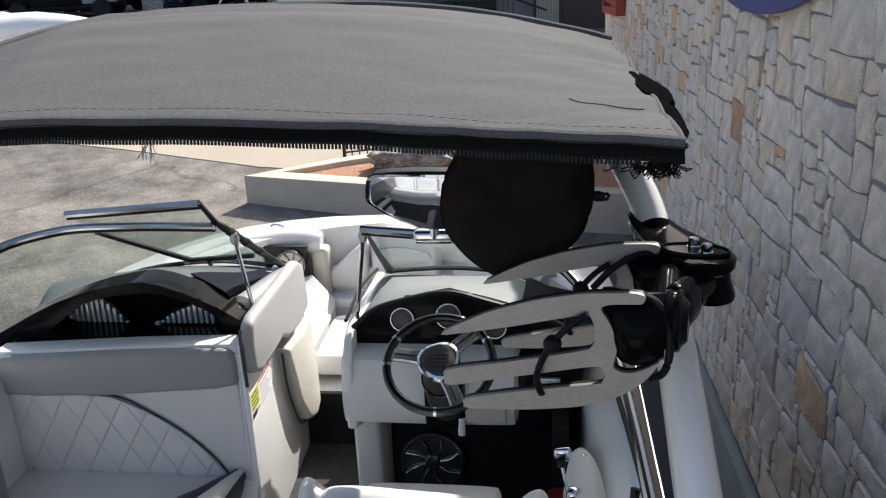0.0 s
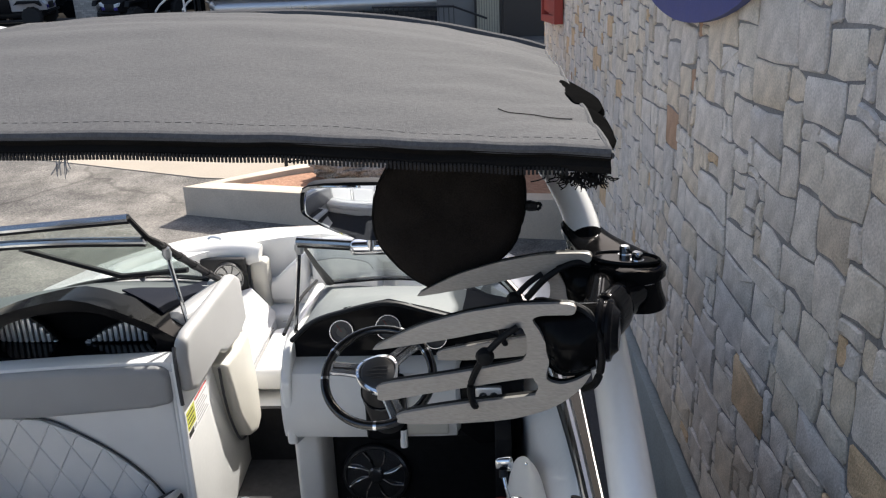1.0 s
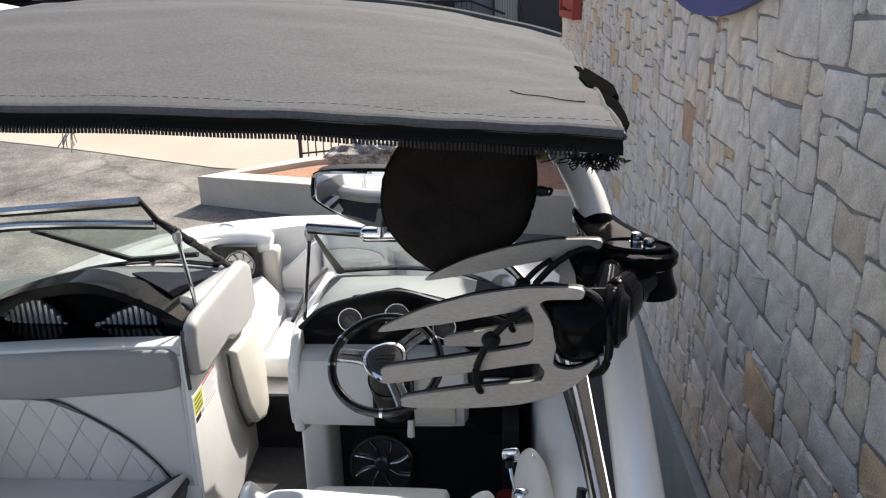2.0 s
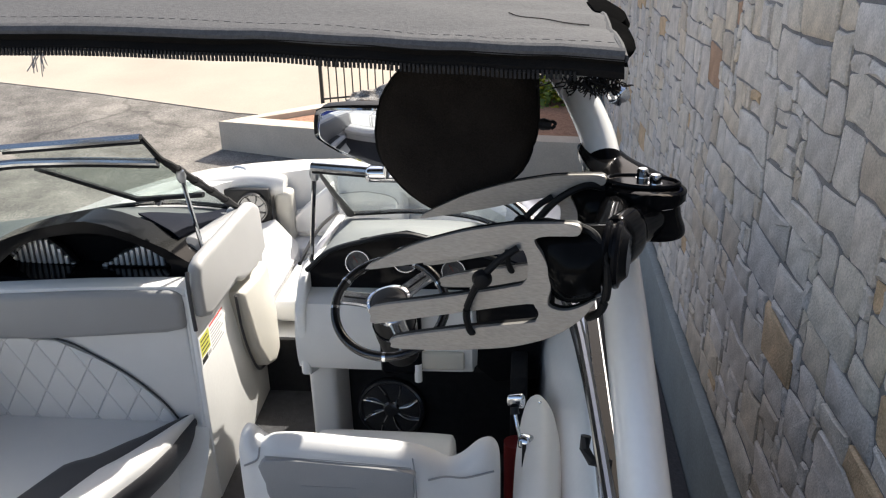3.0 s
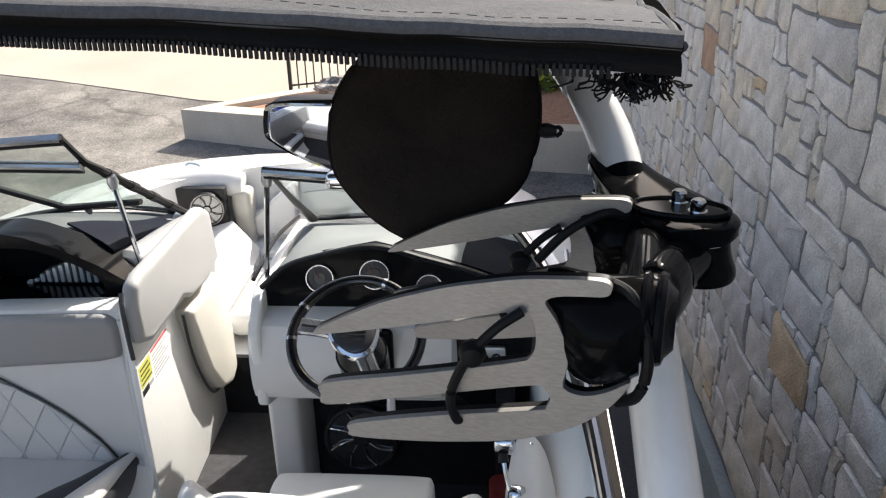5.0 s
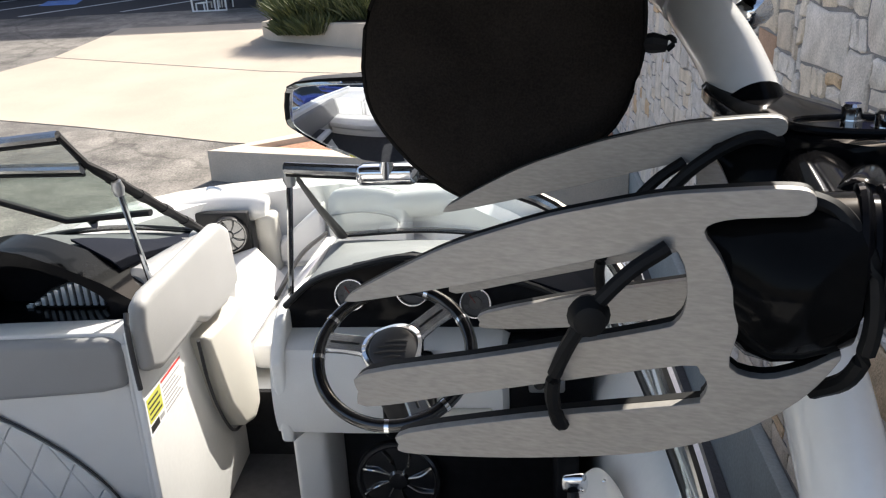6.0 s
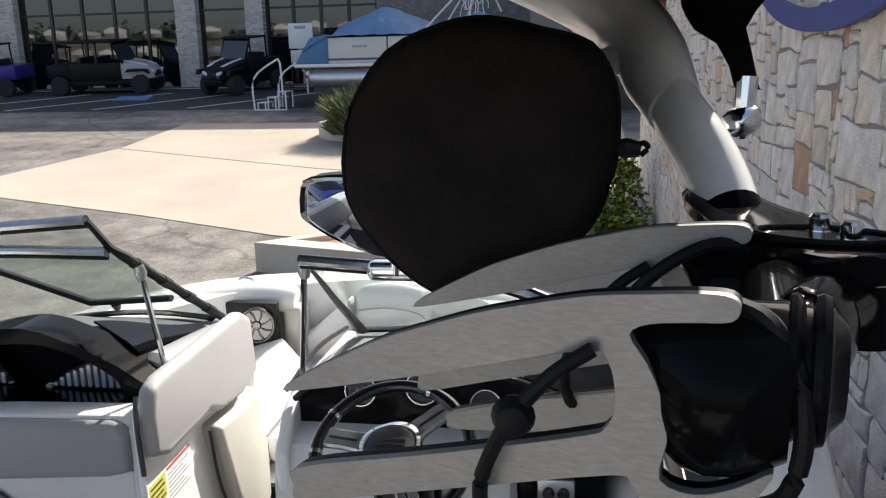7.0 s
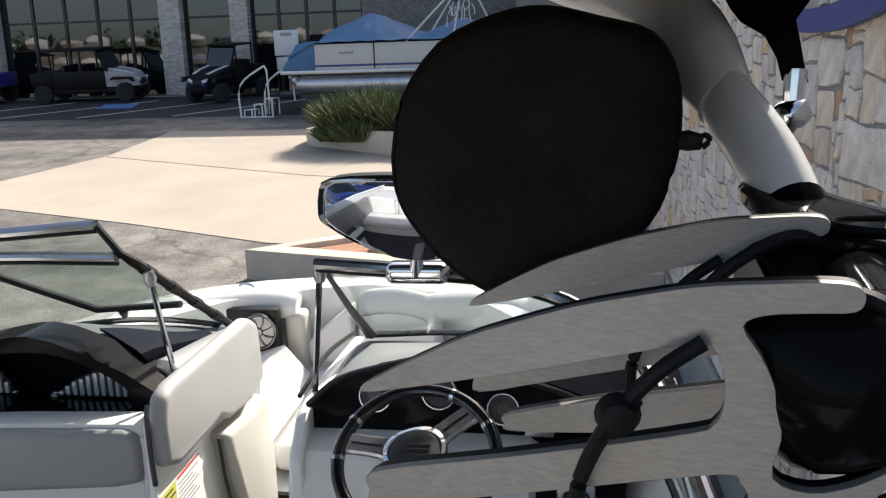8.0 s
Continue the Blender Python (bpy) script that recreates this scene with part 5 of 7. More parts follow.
def build_canopy():
    can = thing("bimini_top", "taut grey canvas bimini top with a black zip edge", "canopy")
    x0, x1, y0, y1 = -1.58, 0.69, 1.33, 2.86
    def top(u, v):
        x = x0 + (x1 - x0) * u
        far = max(1.62, y1 - 2.4 * max(0.0, -0.90 - x) - 0.10 * max(0.0, -0.75 - x))
        y = y0 + (far - y0) * v + 0.10 * math.sin(math.pi * u) * (1 - v)
        v = (y - y0) / (y1 - y0)
        crown = 1 - abs(2 * u - 1) ** 2.4
        rise = math.sin(min(1.0, v / 0.80) * math.pi / 2)
        z = 3.085 + 0.010 * crown + 0.165 * rise * (0.10 + 0.90 * crown) - 0.06 * max(0.0, v - 0.86) * crown
        z += 0.003 * noise.noise((x * 2.0, y * 5.0, 0.3)) + 0.003 * noise.noise((x * 6.0, y * 9.0, 2.0)) + 0.010 * math.exp(-((v - 0.52 - 0.10 * u) * 16) ** 2) * (0.4 + 0.6 * u)
        for c, a in ((0.62, 0.004), (0.70, 0.009), (0.80, 0.012), (0.89, 0.007)):
            z += a * math.exp(-((v - c - 0.05 * math.sin(3 * u + c * 9)) * 30) ** 2) * math.sin(math.pi * min(1.0, u * 1.3))
        d = max(0.0, -0.64 - 0.316 * (y - 1.64) - x)
        z -= 0.15 * d * d / (d + 0.05)
        e = max(0.0, (u - 0.72) / 0.28)
        z += 0.006 * e * noise.noise((x * 3 + y * 6, y * 14 - x * 9, 7.0)) - 0.006 * e * math.exp(-(((y - 1.55) - 0.5 * (x - 0.6)) * 40) ** 2)
        return (x, y, z)
    part("canvas", sheet(top, 120, 70, (0, 0, 0.004)), M["canvas"], can, "grey woven canvas")
    edge = [Vector(top(i / 50, 0.0)) for i in range(51)]
    part("zip_band", sheet(lambda u, v: Vector(top(u, 0)) + Vector((0, -0.006 - 0.006 * math.sin(v * 9), 0.004 - 0.034 * v + 0.004 * noise.noise((u * 14, v, 0)))), 50, 4, (0, -0.006, 0)), M["canvas_black"], can, "black folded zip band")
    part("hem_roll", tube([p + Vector((0, -0.002, 0.002)) for p in edge], 0.010, 8), M["canvas"], can)
    bm = bmesh.new()
    for i in range(340):
        p = Vector(top(i / 339 * 0.97, 0.0)) + Vector((0, -0.012, -0.033))
        b = box(p.x - 0.0018, p.y - 0.002, p.z - 0.004, p.x + 0.0018, p.y + 0.002, p.z + 0.008)
        bm = merged(bm, b)
    tagged(part("zip_teeth", bm, M["black_matte"], can, "black zip teeth"), kind="stuff")
    # front boot and side trims
    part("front_band", tube([Vector(top(i / 40, 1.0)) for i in range(41)], 0.016, 8), M["canvas"], can)
    for u in (0.0, 1.0):
        part("side_trim", tube([Vector(top(u, j / 24)) - Vector((0, 0, 0.003)) for j in range(25)], 0.006, 8), M["canvas"], can)
    # black flap along the starboard edge
    flap = []
    for i in range(17):
        v = i / 16
        p = Vector(top(1.0, 0.035 + 0.36 * v))
        w = 0.048 * math.sin(math.pi * v) ** 0.7 + 0.002
        flap.append([p + Vector((-0.004, 0, -0.004)), p + Vector((w * 0.55, 0, -0.004 - 0.15 * w)), p + Vector((w * 0.95, 0, -0.008 - 0.45 * w)), p + Vector((w * 0.6, 0, -0.020 - 0.5 * w)), p + Vector((0.0, 0, -0.020))])
    part("side_flap", loft([closed_path(r, 2) for r in flap]), M["boot_black"], can, "black flap folded over the side")
    # loose thread and crease lying on the cloth
    def on_cloth(x, y, lift=0.0015):
        u, v = (x - x0) / (x1 - x0), (y - y0) / (y1 - y0)
        for _ in range(6):
            p = top(u, v)
            u, v = u + (x - p[0]) / (x1 - x0), v + (y - p[1]) / (y1 - y0)
        return Vector(top(u, v)) + Vector((0, 0, lift))
    part("loose_cord", tube([on_cloth(p.x, p.y) for p in smooth_path([(0.520, 1.612, 0), (0.543, 1.589, 0), (0.598, 1.574, 0), (0.630, 1.580, 0), (0.656, 1.591, 0)], 5)], 0.0009, 5), M["canvas_black"], can, "dark loose thread on the cloth")
    # stitch line
    bm = bmesh.new()
    for i in range(120):
        p, q = Vector(top(i / 120, 0.045)), Vector(top((i + 0.55) / 120, 0.045))
        bm = merged(bm, tube([p + Vector((0, 0, 0.0001)), q + Vector((0, 0, 0.0001))], 0.0006, 4))
    part("stitching", bm, M["canvas"], can)
    # frame bows below
    for v in (0.06, 0.5, 0.94):
        part("frame_bow", tube([Vector(top(i / 20, v)) - Vector((0, 0, 0.018)) for i in range(21)], 0.011, 8), M["alu_dark"], can)
    # frayed corner
    rnd = random.Random(3)
    bm = bmesh.new()
    for i in range(95):
        a = Vector((0.650 + rnd.gauss(0, 0.020), 1.335 + rnd.gauss(0, 0.006), 3.052))
        p, d = [a], Vector((rnd.uniform(-0.6, 0.6), rnd.uniform(-0.5, 0.3), -1))
        for k in range(5):
            p.append(p[-1] + d.normalized() * rnd.uniform(0.003, 0.009))
            d += Vector((rnd.uniform(-1.3, 1.3), rnd.uniform(-1.0, 1.0), rnd.uniform(-0.6, 0.9)))
        bm = merged(bm, tube(smooth_path(p, 2), 0.0012, 3))
    tagged(part("frayed_threads", bm, M["canvas_black"], can, "frayed dark threads"), kind="stuff")
    # loose pale threads hanging from the zip
    bm = bmesh.new()
    for i in range(9):
        a = Vector(top(0.594 + rnd.uniform(-0.004, 0.006), 0.0)) + Vector((0, -0.012, -0.034))
        e = a + Vector((rnd.uniform(-0.02, 0.012), rnd.uniform(-0.006, 0.006), -rnd.uniform(0.018, 0.04)))
        bm = merged(bm, tube(smooth_path([a, (a + e) / 2 + Vector((rnd.uniform(-0.006, 0.006), 0, 0)), e], 3), 0.0009, 4))
    tagged(part("loose_threads", bm, M["thread"], can, "pale frayed threads"), kind="stuff")
    # black sleeve down to a chrome jaw on the tower
    rings = []
    for z, xa, xb, ya, yb in ((3.098, 0.680, 0.70, 1.92, 2.20), (3.092, 0.674, 0.726, 1.87, 2.25), (3.07, 0.676, 0.765, 1.86, 2.26), (3.05, 0.680, 0.775, 1.90, 2.24), (3.035, 0.684, 0.770, 1.97, 2.20), (3.015, 0.700, 0.762, 2.03, 2.16), (2.995, 0.728, 0.768, 2.06, 2.135), (2.965, 0.746, 0.780, 2.08, 2.12), (2.935, 0.756, 0.788, 2.085, 2.118)):
        rings.append([((xa + xb) / 2 + (xb - xa) / 2 * math.cos(k) + 0.006 * noise.noise((z * 40, k, 1)), (ya + yb) / 2 + (yb - ya) / 2 * math.sin(k), z - 0.03 * max(0, (xa + xb) / 2 - 0.72) * math.cos(k)) for k in [2 * math.pi * i / 20 for i in range(20)]])
    for ring in rings:
        ring[:] = [(x - 0.015, y - 0.12, z + 0.004) for x, y, z in ring]
    part("frame_sleeve", loft(rings), M["boot_black"], can, "black boot hanging over the frame's end")
    part("jaw", tube([(0.755, 1.975, 2.955), (0.752, 1.97, 2.905)], [0.015, 0.013], 10), M["chrome"], can)
    part("jaw_clamp", lathe([(0.0, -0.026), (0.014, -0.024), (0.020, -0.012), (0.021, 0.010), (0.014, 0.022), (0, 0.024)], (0.750, 1.968, 2.896), (1, 0, 0.3), 16), M["chrome"], can, "chrome swivel clamp")
    part("jaw_bolt", lathe([(0.009, 0), (0.009, 0.012), (0.006, 0.016), (0, 0.016)], (0.750, 1.968, 2.888), (0, 0, -1), 6), M["chrome"], can)


def build_tower_speaker():
    sp = thing("covered_tower_speaker", "tower loudspeaker wrapped in a black drawstring cover", "speaker")
    # pear-shaped canvas bag, its round end facing aft
    base = [(0.249, 2.87), (0.262, 2.935), (0.308, 2.998), (0.375, 3.028), (0.43, 3.034), (0.49, 3.02), (0.545, 3.002), (0.572, 2.958), (0.577, 2.90), (0.570, 2.85), (0.545, 2.79), (0.484, 2.742), (0.39, 2.70), (0.318, 2.735), (0.27, 2.79), (0.252, 2.83)]
    cx, cz = 0.412, 2.868
    path = [(p.x, p.z) for p in smooth_path([(x, 0, z) for x, z in base + base[:1]], 3)][:-1]
    rings = []
    for y, s in ((1.712, 0.05), (1.71, 0.45), (1.712, 0.80), (1.718, 0.90), (1.732, 0.965), (1.755, 1.0), (1.80, 1.005), (1.90, 1.0), (2.0, 0.97), (2.06, 0.86), (2.09, 0.6)):
        rings.append([(cx + (x - cx) * s, y + 0.004 * noise.noise((x * 22, y * 9, z * 22)), cz + (z - cz) * s) for x, z in path])
    part("cover", loft(rings), M["cover_black"], sp, "black fabric cover")
    part("seam", tube([(cx + (x - cx) * 0.985, 1.742, cz + (z - cz) * 0.985) for x, z in path], 0.004, 6, closed=True), M["canvas_black"], sp)
    part("cord_toggle", tube([(0.57, 1.75, 2.884), (0.585, 1.745, 2.884), (0.60, 1.745, 2.882)], [0.009, 0.012, 0.009], 10), M["black_matte"], sp, "black cord toggle")
    part("cord", tube(smooth_path([(0.595, 1.745, 2.884), (0.603, 1.742, 2.890), (0.608, 1.74, 2.884), (0.60, 1.74, 2.876)], 4), 0.0035, 6), M["rubber"], sp)


def build_rack():
    rack = thing("wakeboard_rack", "brushed aluminium wakeboard rack with two forks on a black swivel arm", "board rack")
    ux, uy = 0.9731, -0.2305
    raw = [(-0.003, 0.002), (0.022, 0.017), (0.049, 0.032), (0.088, 0.052), (0.129, 0.068), (0.172, 0.083), (0.214, 0.094), (0.258, 0.104), (0.30, 0.109), (0.335, 0.112), (0.353, 0.111), (0.359, 0.104), (0.354, 0.094), (0.33, 0.091), (0.30, 0.087), (0.287, 0.078), (0.299, 0.059), (0.308, 0.040), (0.313, 0.020), (0.315, 0.0), (0.311, -0.029), (0.335, -0.036), (0.362, -0.026), (0.386, -0.010), (0.376, -0.031), (0.361, -0.051), (0.338, -0.072), (0.311, -0.090), (0.275, -0.106), (0.236, -0.119), (0.156, -0.136), (0.09, -0.146), (0.037, -0.151), (0.033, -0.143), (0.041, -0.130),
               (0.157, -0.096), (0.279, -0.066), (0.291, -0.060), (0.296, -0.047), (0.290, -0.036), (0.276, -0.032), (0.175, -0.060), (0.09, -0.084), (0.004, -0.108), (-0.003, -0.093), (0.003, -0.075), (0.102, -0.048), (0.181, -0.026), (0.257, -0.003), (0.270, 0.004), (0.276, 0.016), (0.277, 0.036), (0.272, 0.056), (0.258, 0.063), (0.193, 0.046), (0.127, 0.027), (0.003, -0.004)]
    for k, (ox, oy, oz) in enumerate(((0.29, 1.413, 2.717), (0.349, 1.685, 2.711))):
        m = Matrix.Translation((ox, oy, oz)) @ Matrix(((ux, -uy, 0, 0), (uy, ux, 0, 0), (0, 0, 1, 0), (0, 0, 0, 1)))
        outline = [(q.x, q.z) for q in smooth_path([(a, 0, b) for a, b in raw + raw[:1]], 3)][:-1]
        part("fork", prism(outline, "y", 0.0, 0.010, 0.0015, 1, m), M["alu"], rack, "brushed aluminium three-tine fork")
        part("fork_pad", prism(outline, "y", 0.0105, 0.020, 0.0, 1, m), M["rubber"], rack, "black rubber backing of the fork")
        # gloss black clamp shell wrapped round the fork's root, with its ribbed collar
        def barrel(u, r, n0, zc, squash=1.0):
            return [m @ Vector((u, n0 - r * math.cos(c), zc + squash * r * math.sin(c))) for c in [2 * math.pi * i / 32 for i in range(32)]]
        shell = [(0.274, 0.030, 0.050, 0.058, 1.0), (0.280, 0.040, 0.052, 0.054, 1.05), (0.292, 0.046, 0.055, 0.044, 1.15), (0.306, 0.050, 0.053, 0.036, 1.2), (0.322, 0.058, 0.046, 0.031, 1.12), (0.340, 0.065, 0.043, 0.030, 1.0), (0.360, 0.066, 0.044, 0.032, 0.97), (0.380, 0.063, 0.046, 0.036, 0.97), (0.394, 0.058, 0.048, 0.040, 1.0)]
        part("clamp_shell", loft([barrel(*q) for q in shell]), M["black_shell"], rack, "glossy black clamp shell")
        part("clamp_collar", loft([barrel(u, r, 0.049, 0.050) for u, r in ((0.388, 0.046), (0.390, 0.053), (0.394, 0.054), (0.398, 0.051), (0.400, 0.046), (0.404, 0.046), (0.406, 0.053), (0.411, 0.055), (0.416, 0.053), (0.419, 0.044), (0.428, 0.034))]), M["black_deep"], rack, "ribbed black clamp collar")
        # bungee
        cord = [(0.262, -0.004, 0.066), (0.235, -0.016, 0.047), (0.206, -0.022, 0.012), (0.186, -0.020, -0.028), (0.178, -0.014, -0.06), (0.182, -0.004, -0.094), (0.186, 0.010, -0.098)]
        part("bungee", tube(smooth_path([m @ Vector(c) for c in cord], 5), 0.0062, 8), M["rubber"], rack, "black rubber retaining strap")
        part("bungee_ball", lathe([(0.0, -0.017), (0.012, -0.013), (0.0165, 0.0), (0.012, 0.013), (0, 0.017)], m @ Vector((0.208, -0.022, 0.014)), (0, 1, 0), 16), M["rubber"], rack)
    # swivel arm: cross barrel, knuckle, mounting plate with a cup and two bolts
    part("swivel_barrel", tube([(0.690, 1.40, 2.768), (0.735, 1.66, 2.762)], 0.036, 18), M["arm_black"], rack, "black swivel barrel")
    def put(*a):
        part(*a).matrix_basis = Matrix.Translation((-0.018, 0, 0))
    put("arm", tube(smooth_path([(0.695, 1.39, 2.768), (0.715, 1.425, 2.765), (0.745, 1.49, 2.762), (0.785, 1.555, 2.758), (0.80, 1.585, 2.762)], 5), [0.034] * 6 + [0.037] * 12 + [0.034] * 3, 16), M["arm_black"], rack, "black swivel arm")
    put("end_block", skin([[(0.800 + 0.10 * (2.79 - z) + 0.048 * k * math.cos(c), 1.585 + 0.050 * k * math.sin(c), z) for c in [2 * math.pi * i / 16 for i in range(16)]] for z, k in ((2.722, 0.85), (2.724, 1.10), (2.736, 1.13), (2.748, 1.06), (2.762, 1.0), (2.776, 0.98), (2.786, 0.93))], 3, 2), M["arm_black"], rack, "rounded black pivot block")
    put("pivot_washer", lathe([(0.040, 0), (0.051, 0.001), (0.051, 0.004), (0.040, 0.006)], (0.798, 1.580, 2.782), (0, 0, 1), 28), M["chrome"], rack)
    put("pivot_nut", lathe([(0.008, 0), (0.008, 0.008), (0.005, 0.010), (0, 0.010)], (0.785, 1.531, 2.780), (0, -1, 0.2), 8), M["chrome"], rack)
    part("knuckle", skin([[Vector((0.690, 1.392, 2.766)).lerp(Vector((0.738, 1.490, 2.760)), t) + Vector((0.88, -0.47, 0)) * (0.030 * k * math.cos(c)) + Vector((0, 0, 0.046 * k * math.sin(c))) for c in [2 * math.pi * i / 14 for i in range(14)]] for t, k in ((0.0, 0.8), (0.2, 0.9), (0.26, 1.03), (0.6, 1.05), (0.9, 1.0), (1.0, 0.7))], 3, 2), M["arm_black"], rack, "rounded black knuckle")
    def slope(y):
        return 0.016 * max(0.0, min(1.0, (y - 1.63) / 0.20))
    rows = []
    for y, x0, x1 in ((1.528, 0.780, 0.812), (1.538, 0.757, 0.838), (1.565, 0.735, 0.854), (1.600, 0.718, 0.856), (1.64, 0.705, 0.842), (1.69, 0.692, 0.810), (1.74, 0.682, 0.780), (1.79, 0.675, 0.762), (1.825, 0.676, 0.754), (1.845, 0.686, 0.744)):
        z, xm, h = 2.801 + slope(y), (x0 + x1) / 2, (x1 - x0) / 2
        rows.append([(xm - h, y, z - 0.002), (xm - h * 0.9, y, z + 0.008), (xm, y, z + 0.011), (xm + h * 0.9, y, z + 0.008), (xm + h, y, z - 0.002), (xm + h * 0.88, y, z - 0.016), (xm, y, z - 0.018), (xm - h * 0.88, y, z - 0.016)])
    put("mount_plate", skin(rows, 3, 2), M["arm_black"], rack, "glossy black mounting plate")
    cup = [(0.782 + 0.062 * math.cos(c), 1.600 + 0.036 * math.sin(c) - 0.012 * math.cos(c), 2.814) for c in [2 * math.pi * i / 32 for i in range(32)]]
    put("cup_rim", tube(cup, 0.0045, 10, closed=True), M["arm_black"], rack, "rounded black rim round the bolts")
    put("plate_recess", loft([[(x, y, z + 0.0005) for x, y, z in cup], [(0.782 + (x - 0.782) * 0.2, 1.600 + (y - 1.600) * 0.2, z - 0.0005) for x, y, z in cup]]), M["arm_black"], rack)
    for x, y in ((0.784, 1.626), (0.802, 1.588)):
        put("bolt", lathe([(0.0135, 0), (0.0135, 0.002), (0.0105, 0.002), (0.0105, 0.015), (0.008, 0.018), (0, 0.018)], (x, y, 2.813), (0, 0, 1), 12), M["chrome"], rack, "chrome bolt")
    part("tower_collar", tube([(0.712, 1.755, 2.759), (0.709, 1.774, 2.780), (0.706, 1.788, 2.796)], [0.060, 0.064, 0.062], 24, up=(1, 0, 0), flat=0.66), M["arm_black"], rack)
    part("plate_knob", lathe([(0.0, 0), (0.008, 0.001), (0.009, 0.01), (0.004, 0.014), (0, 0.014)], (0.676, 1.80, 2.768), (-0.3, -1, 0), 12), M["chrome"], rack)
    for k, (ox, oy, oz) in enumerate(((0.29, 1.413, 2.717), (0.349, 1.685, 2.711))):
        part("cable", tube(smooth_path([(ox + 0.222, oy - 0.075, oz + 0.018), (ox + 0.262, oy - 0.085, oz + 0.066), (ox + 0.312, oy - 0.080, oz + 0.092), (ox + 0.352, oy - 0.072, oz + 0.084), (ox + 0.385, oy - 0.06, oz + 0.066), (ox + 0.405, oy - 0.05, oz + 0.02)] if k else [(ox + 0.345, oy - 0.050, oz + 0.10), (ox + 0.372, oy - 0.068, oz + 0.090), (ox + 0.388, oy - 0.088, oz + 0.058), (ox + 0.392, oy - 0.094, oz + 0.012), (ox + 0.385, oy - 0.084, oz - 0.03), (ox + 0.368, oy - 0.06, oz - 0.055)], 5), 0.007, 8), M["rubber"], rack, "black rubber cord")


def build_mirror():
    mir = thing("rear_view_mirror", "wide convex boat mirror on a chrome clamp", "mirror")
    out = [(-0.105, 2.655), (-0.10, 2.70), (-0.072, 2.736), (0.10, 2.742), (0.27, 2.732), (0.32, 2.70), (0.325, 2.65), (0.31, 2.61), (0.27, 2.575), (0.16, 2.555), (0.07, 2.560), (-0.03, 2.597), (-0.095, 2.635)]
    out = [(p.x, p.z) for p in smooth_path([(a, 0, b) for a, b in out + out[:1]], 3)][:-1]
    back = prism([(0.11 + (a - 0.11) * 0.975, 2.65 + (b - 2.65) * 0.975) for a, b in out], "y", 2.592, 2.64, 0.010, 3)
    part("housing", back, M["black_matte"], mir, "black mirror housing")
    part("frame_edge", tube([(x, 2.580, z) for x, z in out], 0.0035, 6, closed=True), M["black_matte"], mir)
    # slightly bowed glass
    cx, cz = 0.11, 2.65
    bm = bmesh.new()
    def pt(x, z):
        return (x, 2.548 + 0.62 * (x - cx) ** 2 + 0.55 * (z - cz) ** 2, z)
    rings = []
    for s in (1.0, 0.92, 0.84, 0.76, 0.68, 0.6, 0.52, 0.44, 0.36, 0.28, 0.2, 0.1, 0.03):
        rings.append([pt(cx + (x - cx) * s, cz + (z - cz) * s) for x, z in out])
    part("mirror_glass", loft(rings, cap=True), M["mirror"], mir, "convex mirror glass", angle=3.0)
    part("stem", tube([(0.11, 2.62, 2.56), (0.105, 2.64, 2.50)], [0.012, 0.022], 12), M["chrome"], mir)
    part("clamp", box(0.03, 2.62, 2.475, 0.18, 2.685, 2.525, 0.018, 4), M["chrome"], mir, "polished clamp on the windscreen rail")
    tilt = Matrix.Translation((0.11, 2.60, 2.65)) @ Matrix.Rotation(radians(6), 4, "X") @ Matrix.Translation((-0.11, -2.60, -2.65))
    for ob in mir.children:
        if ob.name.startswith(("housing", "frame_edge", "mirror_glass")):
            ob.data.transform(tilt)


build_tower()
build_canopy()
build_tower_speaker()
build_rack()
build_mirror()


# ---- the yard beyond ----
def build_planter():
    pl = thing("concrete_planter", "low cast concrete planter wall round red gravel", "planter")
    part("front_wall", prism([(-3.68, 10.70), (-1.0, 9.92), (1.5, 9.55), (1.5, 9.85), (-0.95, 10.22), (-3.20, 10.90)], "z", -0.1, 0.74, 0.01), M["planter"], pl, "cast concrete front wall")
    part("side_wall", prism([(-3.68, 10.71), (-3.21, 10.905), (-2.35, 11.62), (-1.3, 12.2), (-1.5, 12.45), (-2.6, 11.75)], "z", -0.1, 0.735, 0.01), M["planter"], pl)
    part("gravel_bed", prism([(-3.19, 10.92), (-0.95, 10.24), (1.5, 9.87), (1.5, 12.5), (-1.3, 12.18), (-2.34, 11.6)], "z", 0.0, 0.66), M["gravel"], pl, "red gravel bed")


build_planter()


# ---- more materials for the yard ----
def brick_mat(name, a, b, mortar, scale):
    m = mat(name, a, 0.85, vary=0.1, spec=0.2)
    n, k = m.node_tree.nodes, m.node_tree.links
    t = n.new("ShaderNodeTexBrick")
    tc = n.new("ShaderNodeTexCoord")
    mp = n.new("ShaderNodeMapping")
    mp.inputs["Rotation"].default_value = (radians(90), 0, 0)
    t.inputs["Color1"].default_value, t.inputs["Color2"].default_value, t.inputs["Mortar"].default_value = (*a, 1), (*b, 1), (*mortar, 1)
    t.inputs["Scale"].default_value, t.inputs["Mortar Size"].default_value = scale, 0.012
    k.new(tc.outputs["Object"], mp.inputs["Vector"])
    k.new(mp.outputs["Vector"], t.inputs["Vector"])
    k.new(t.outputs["Color"], n["Principled BSDF"].inputs["Base Color"])
    return m


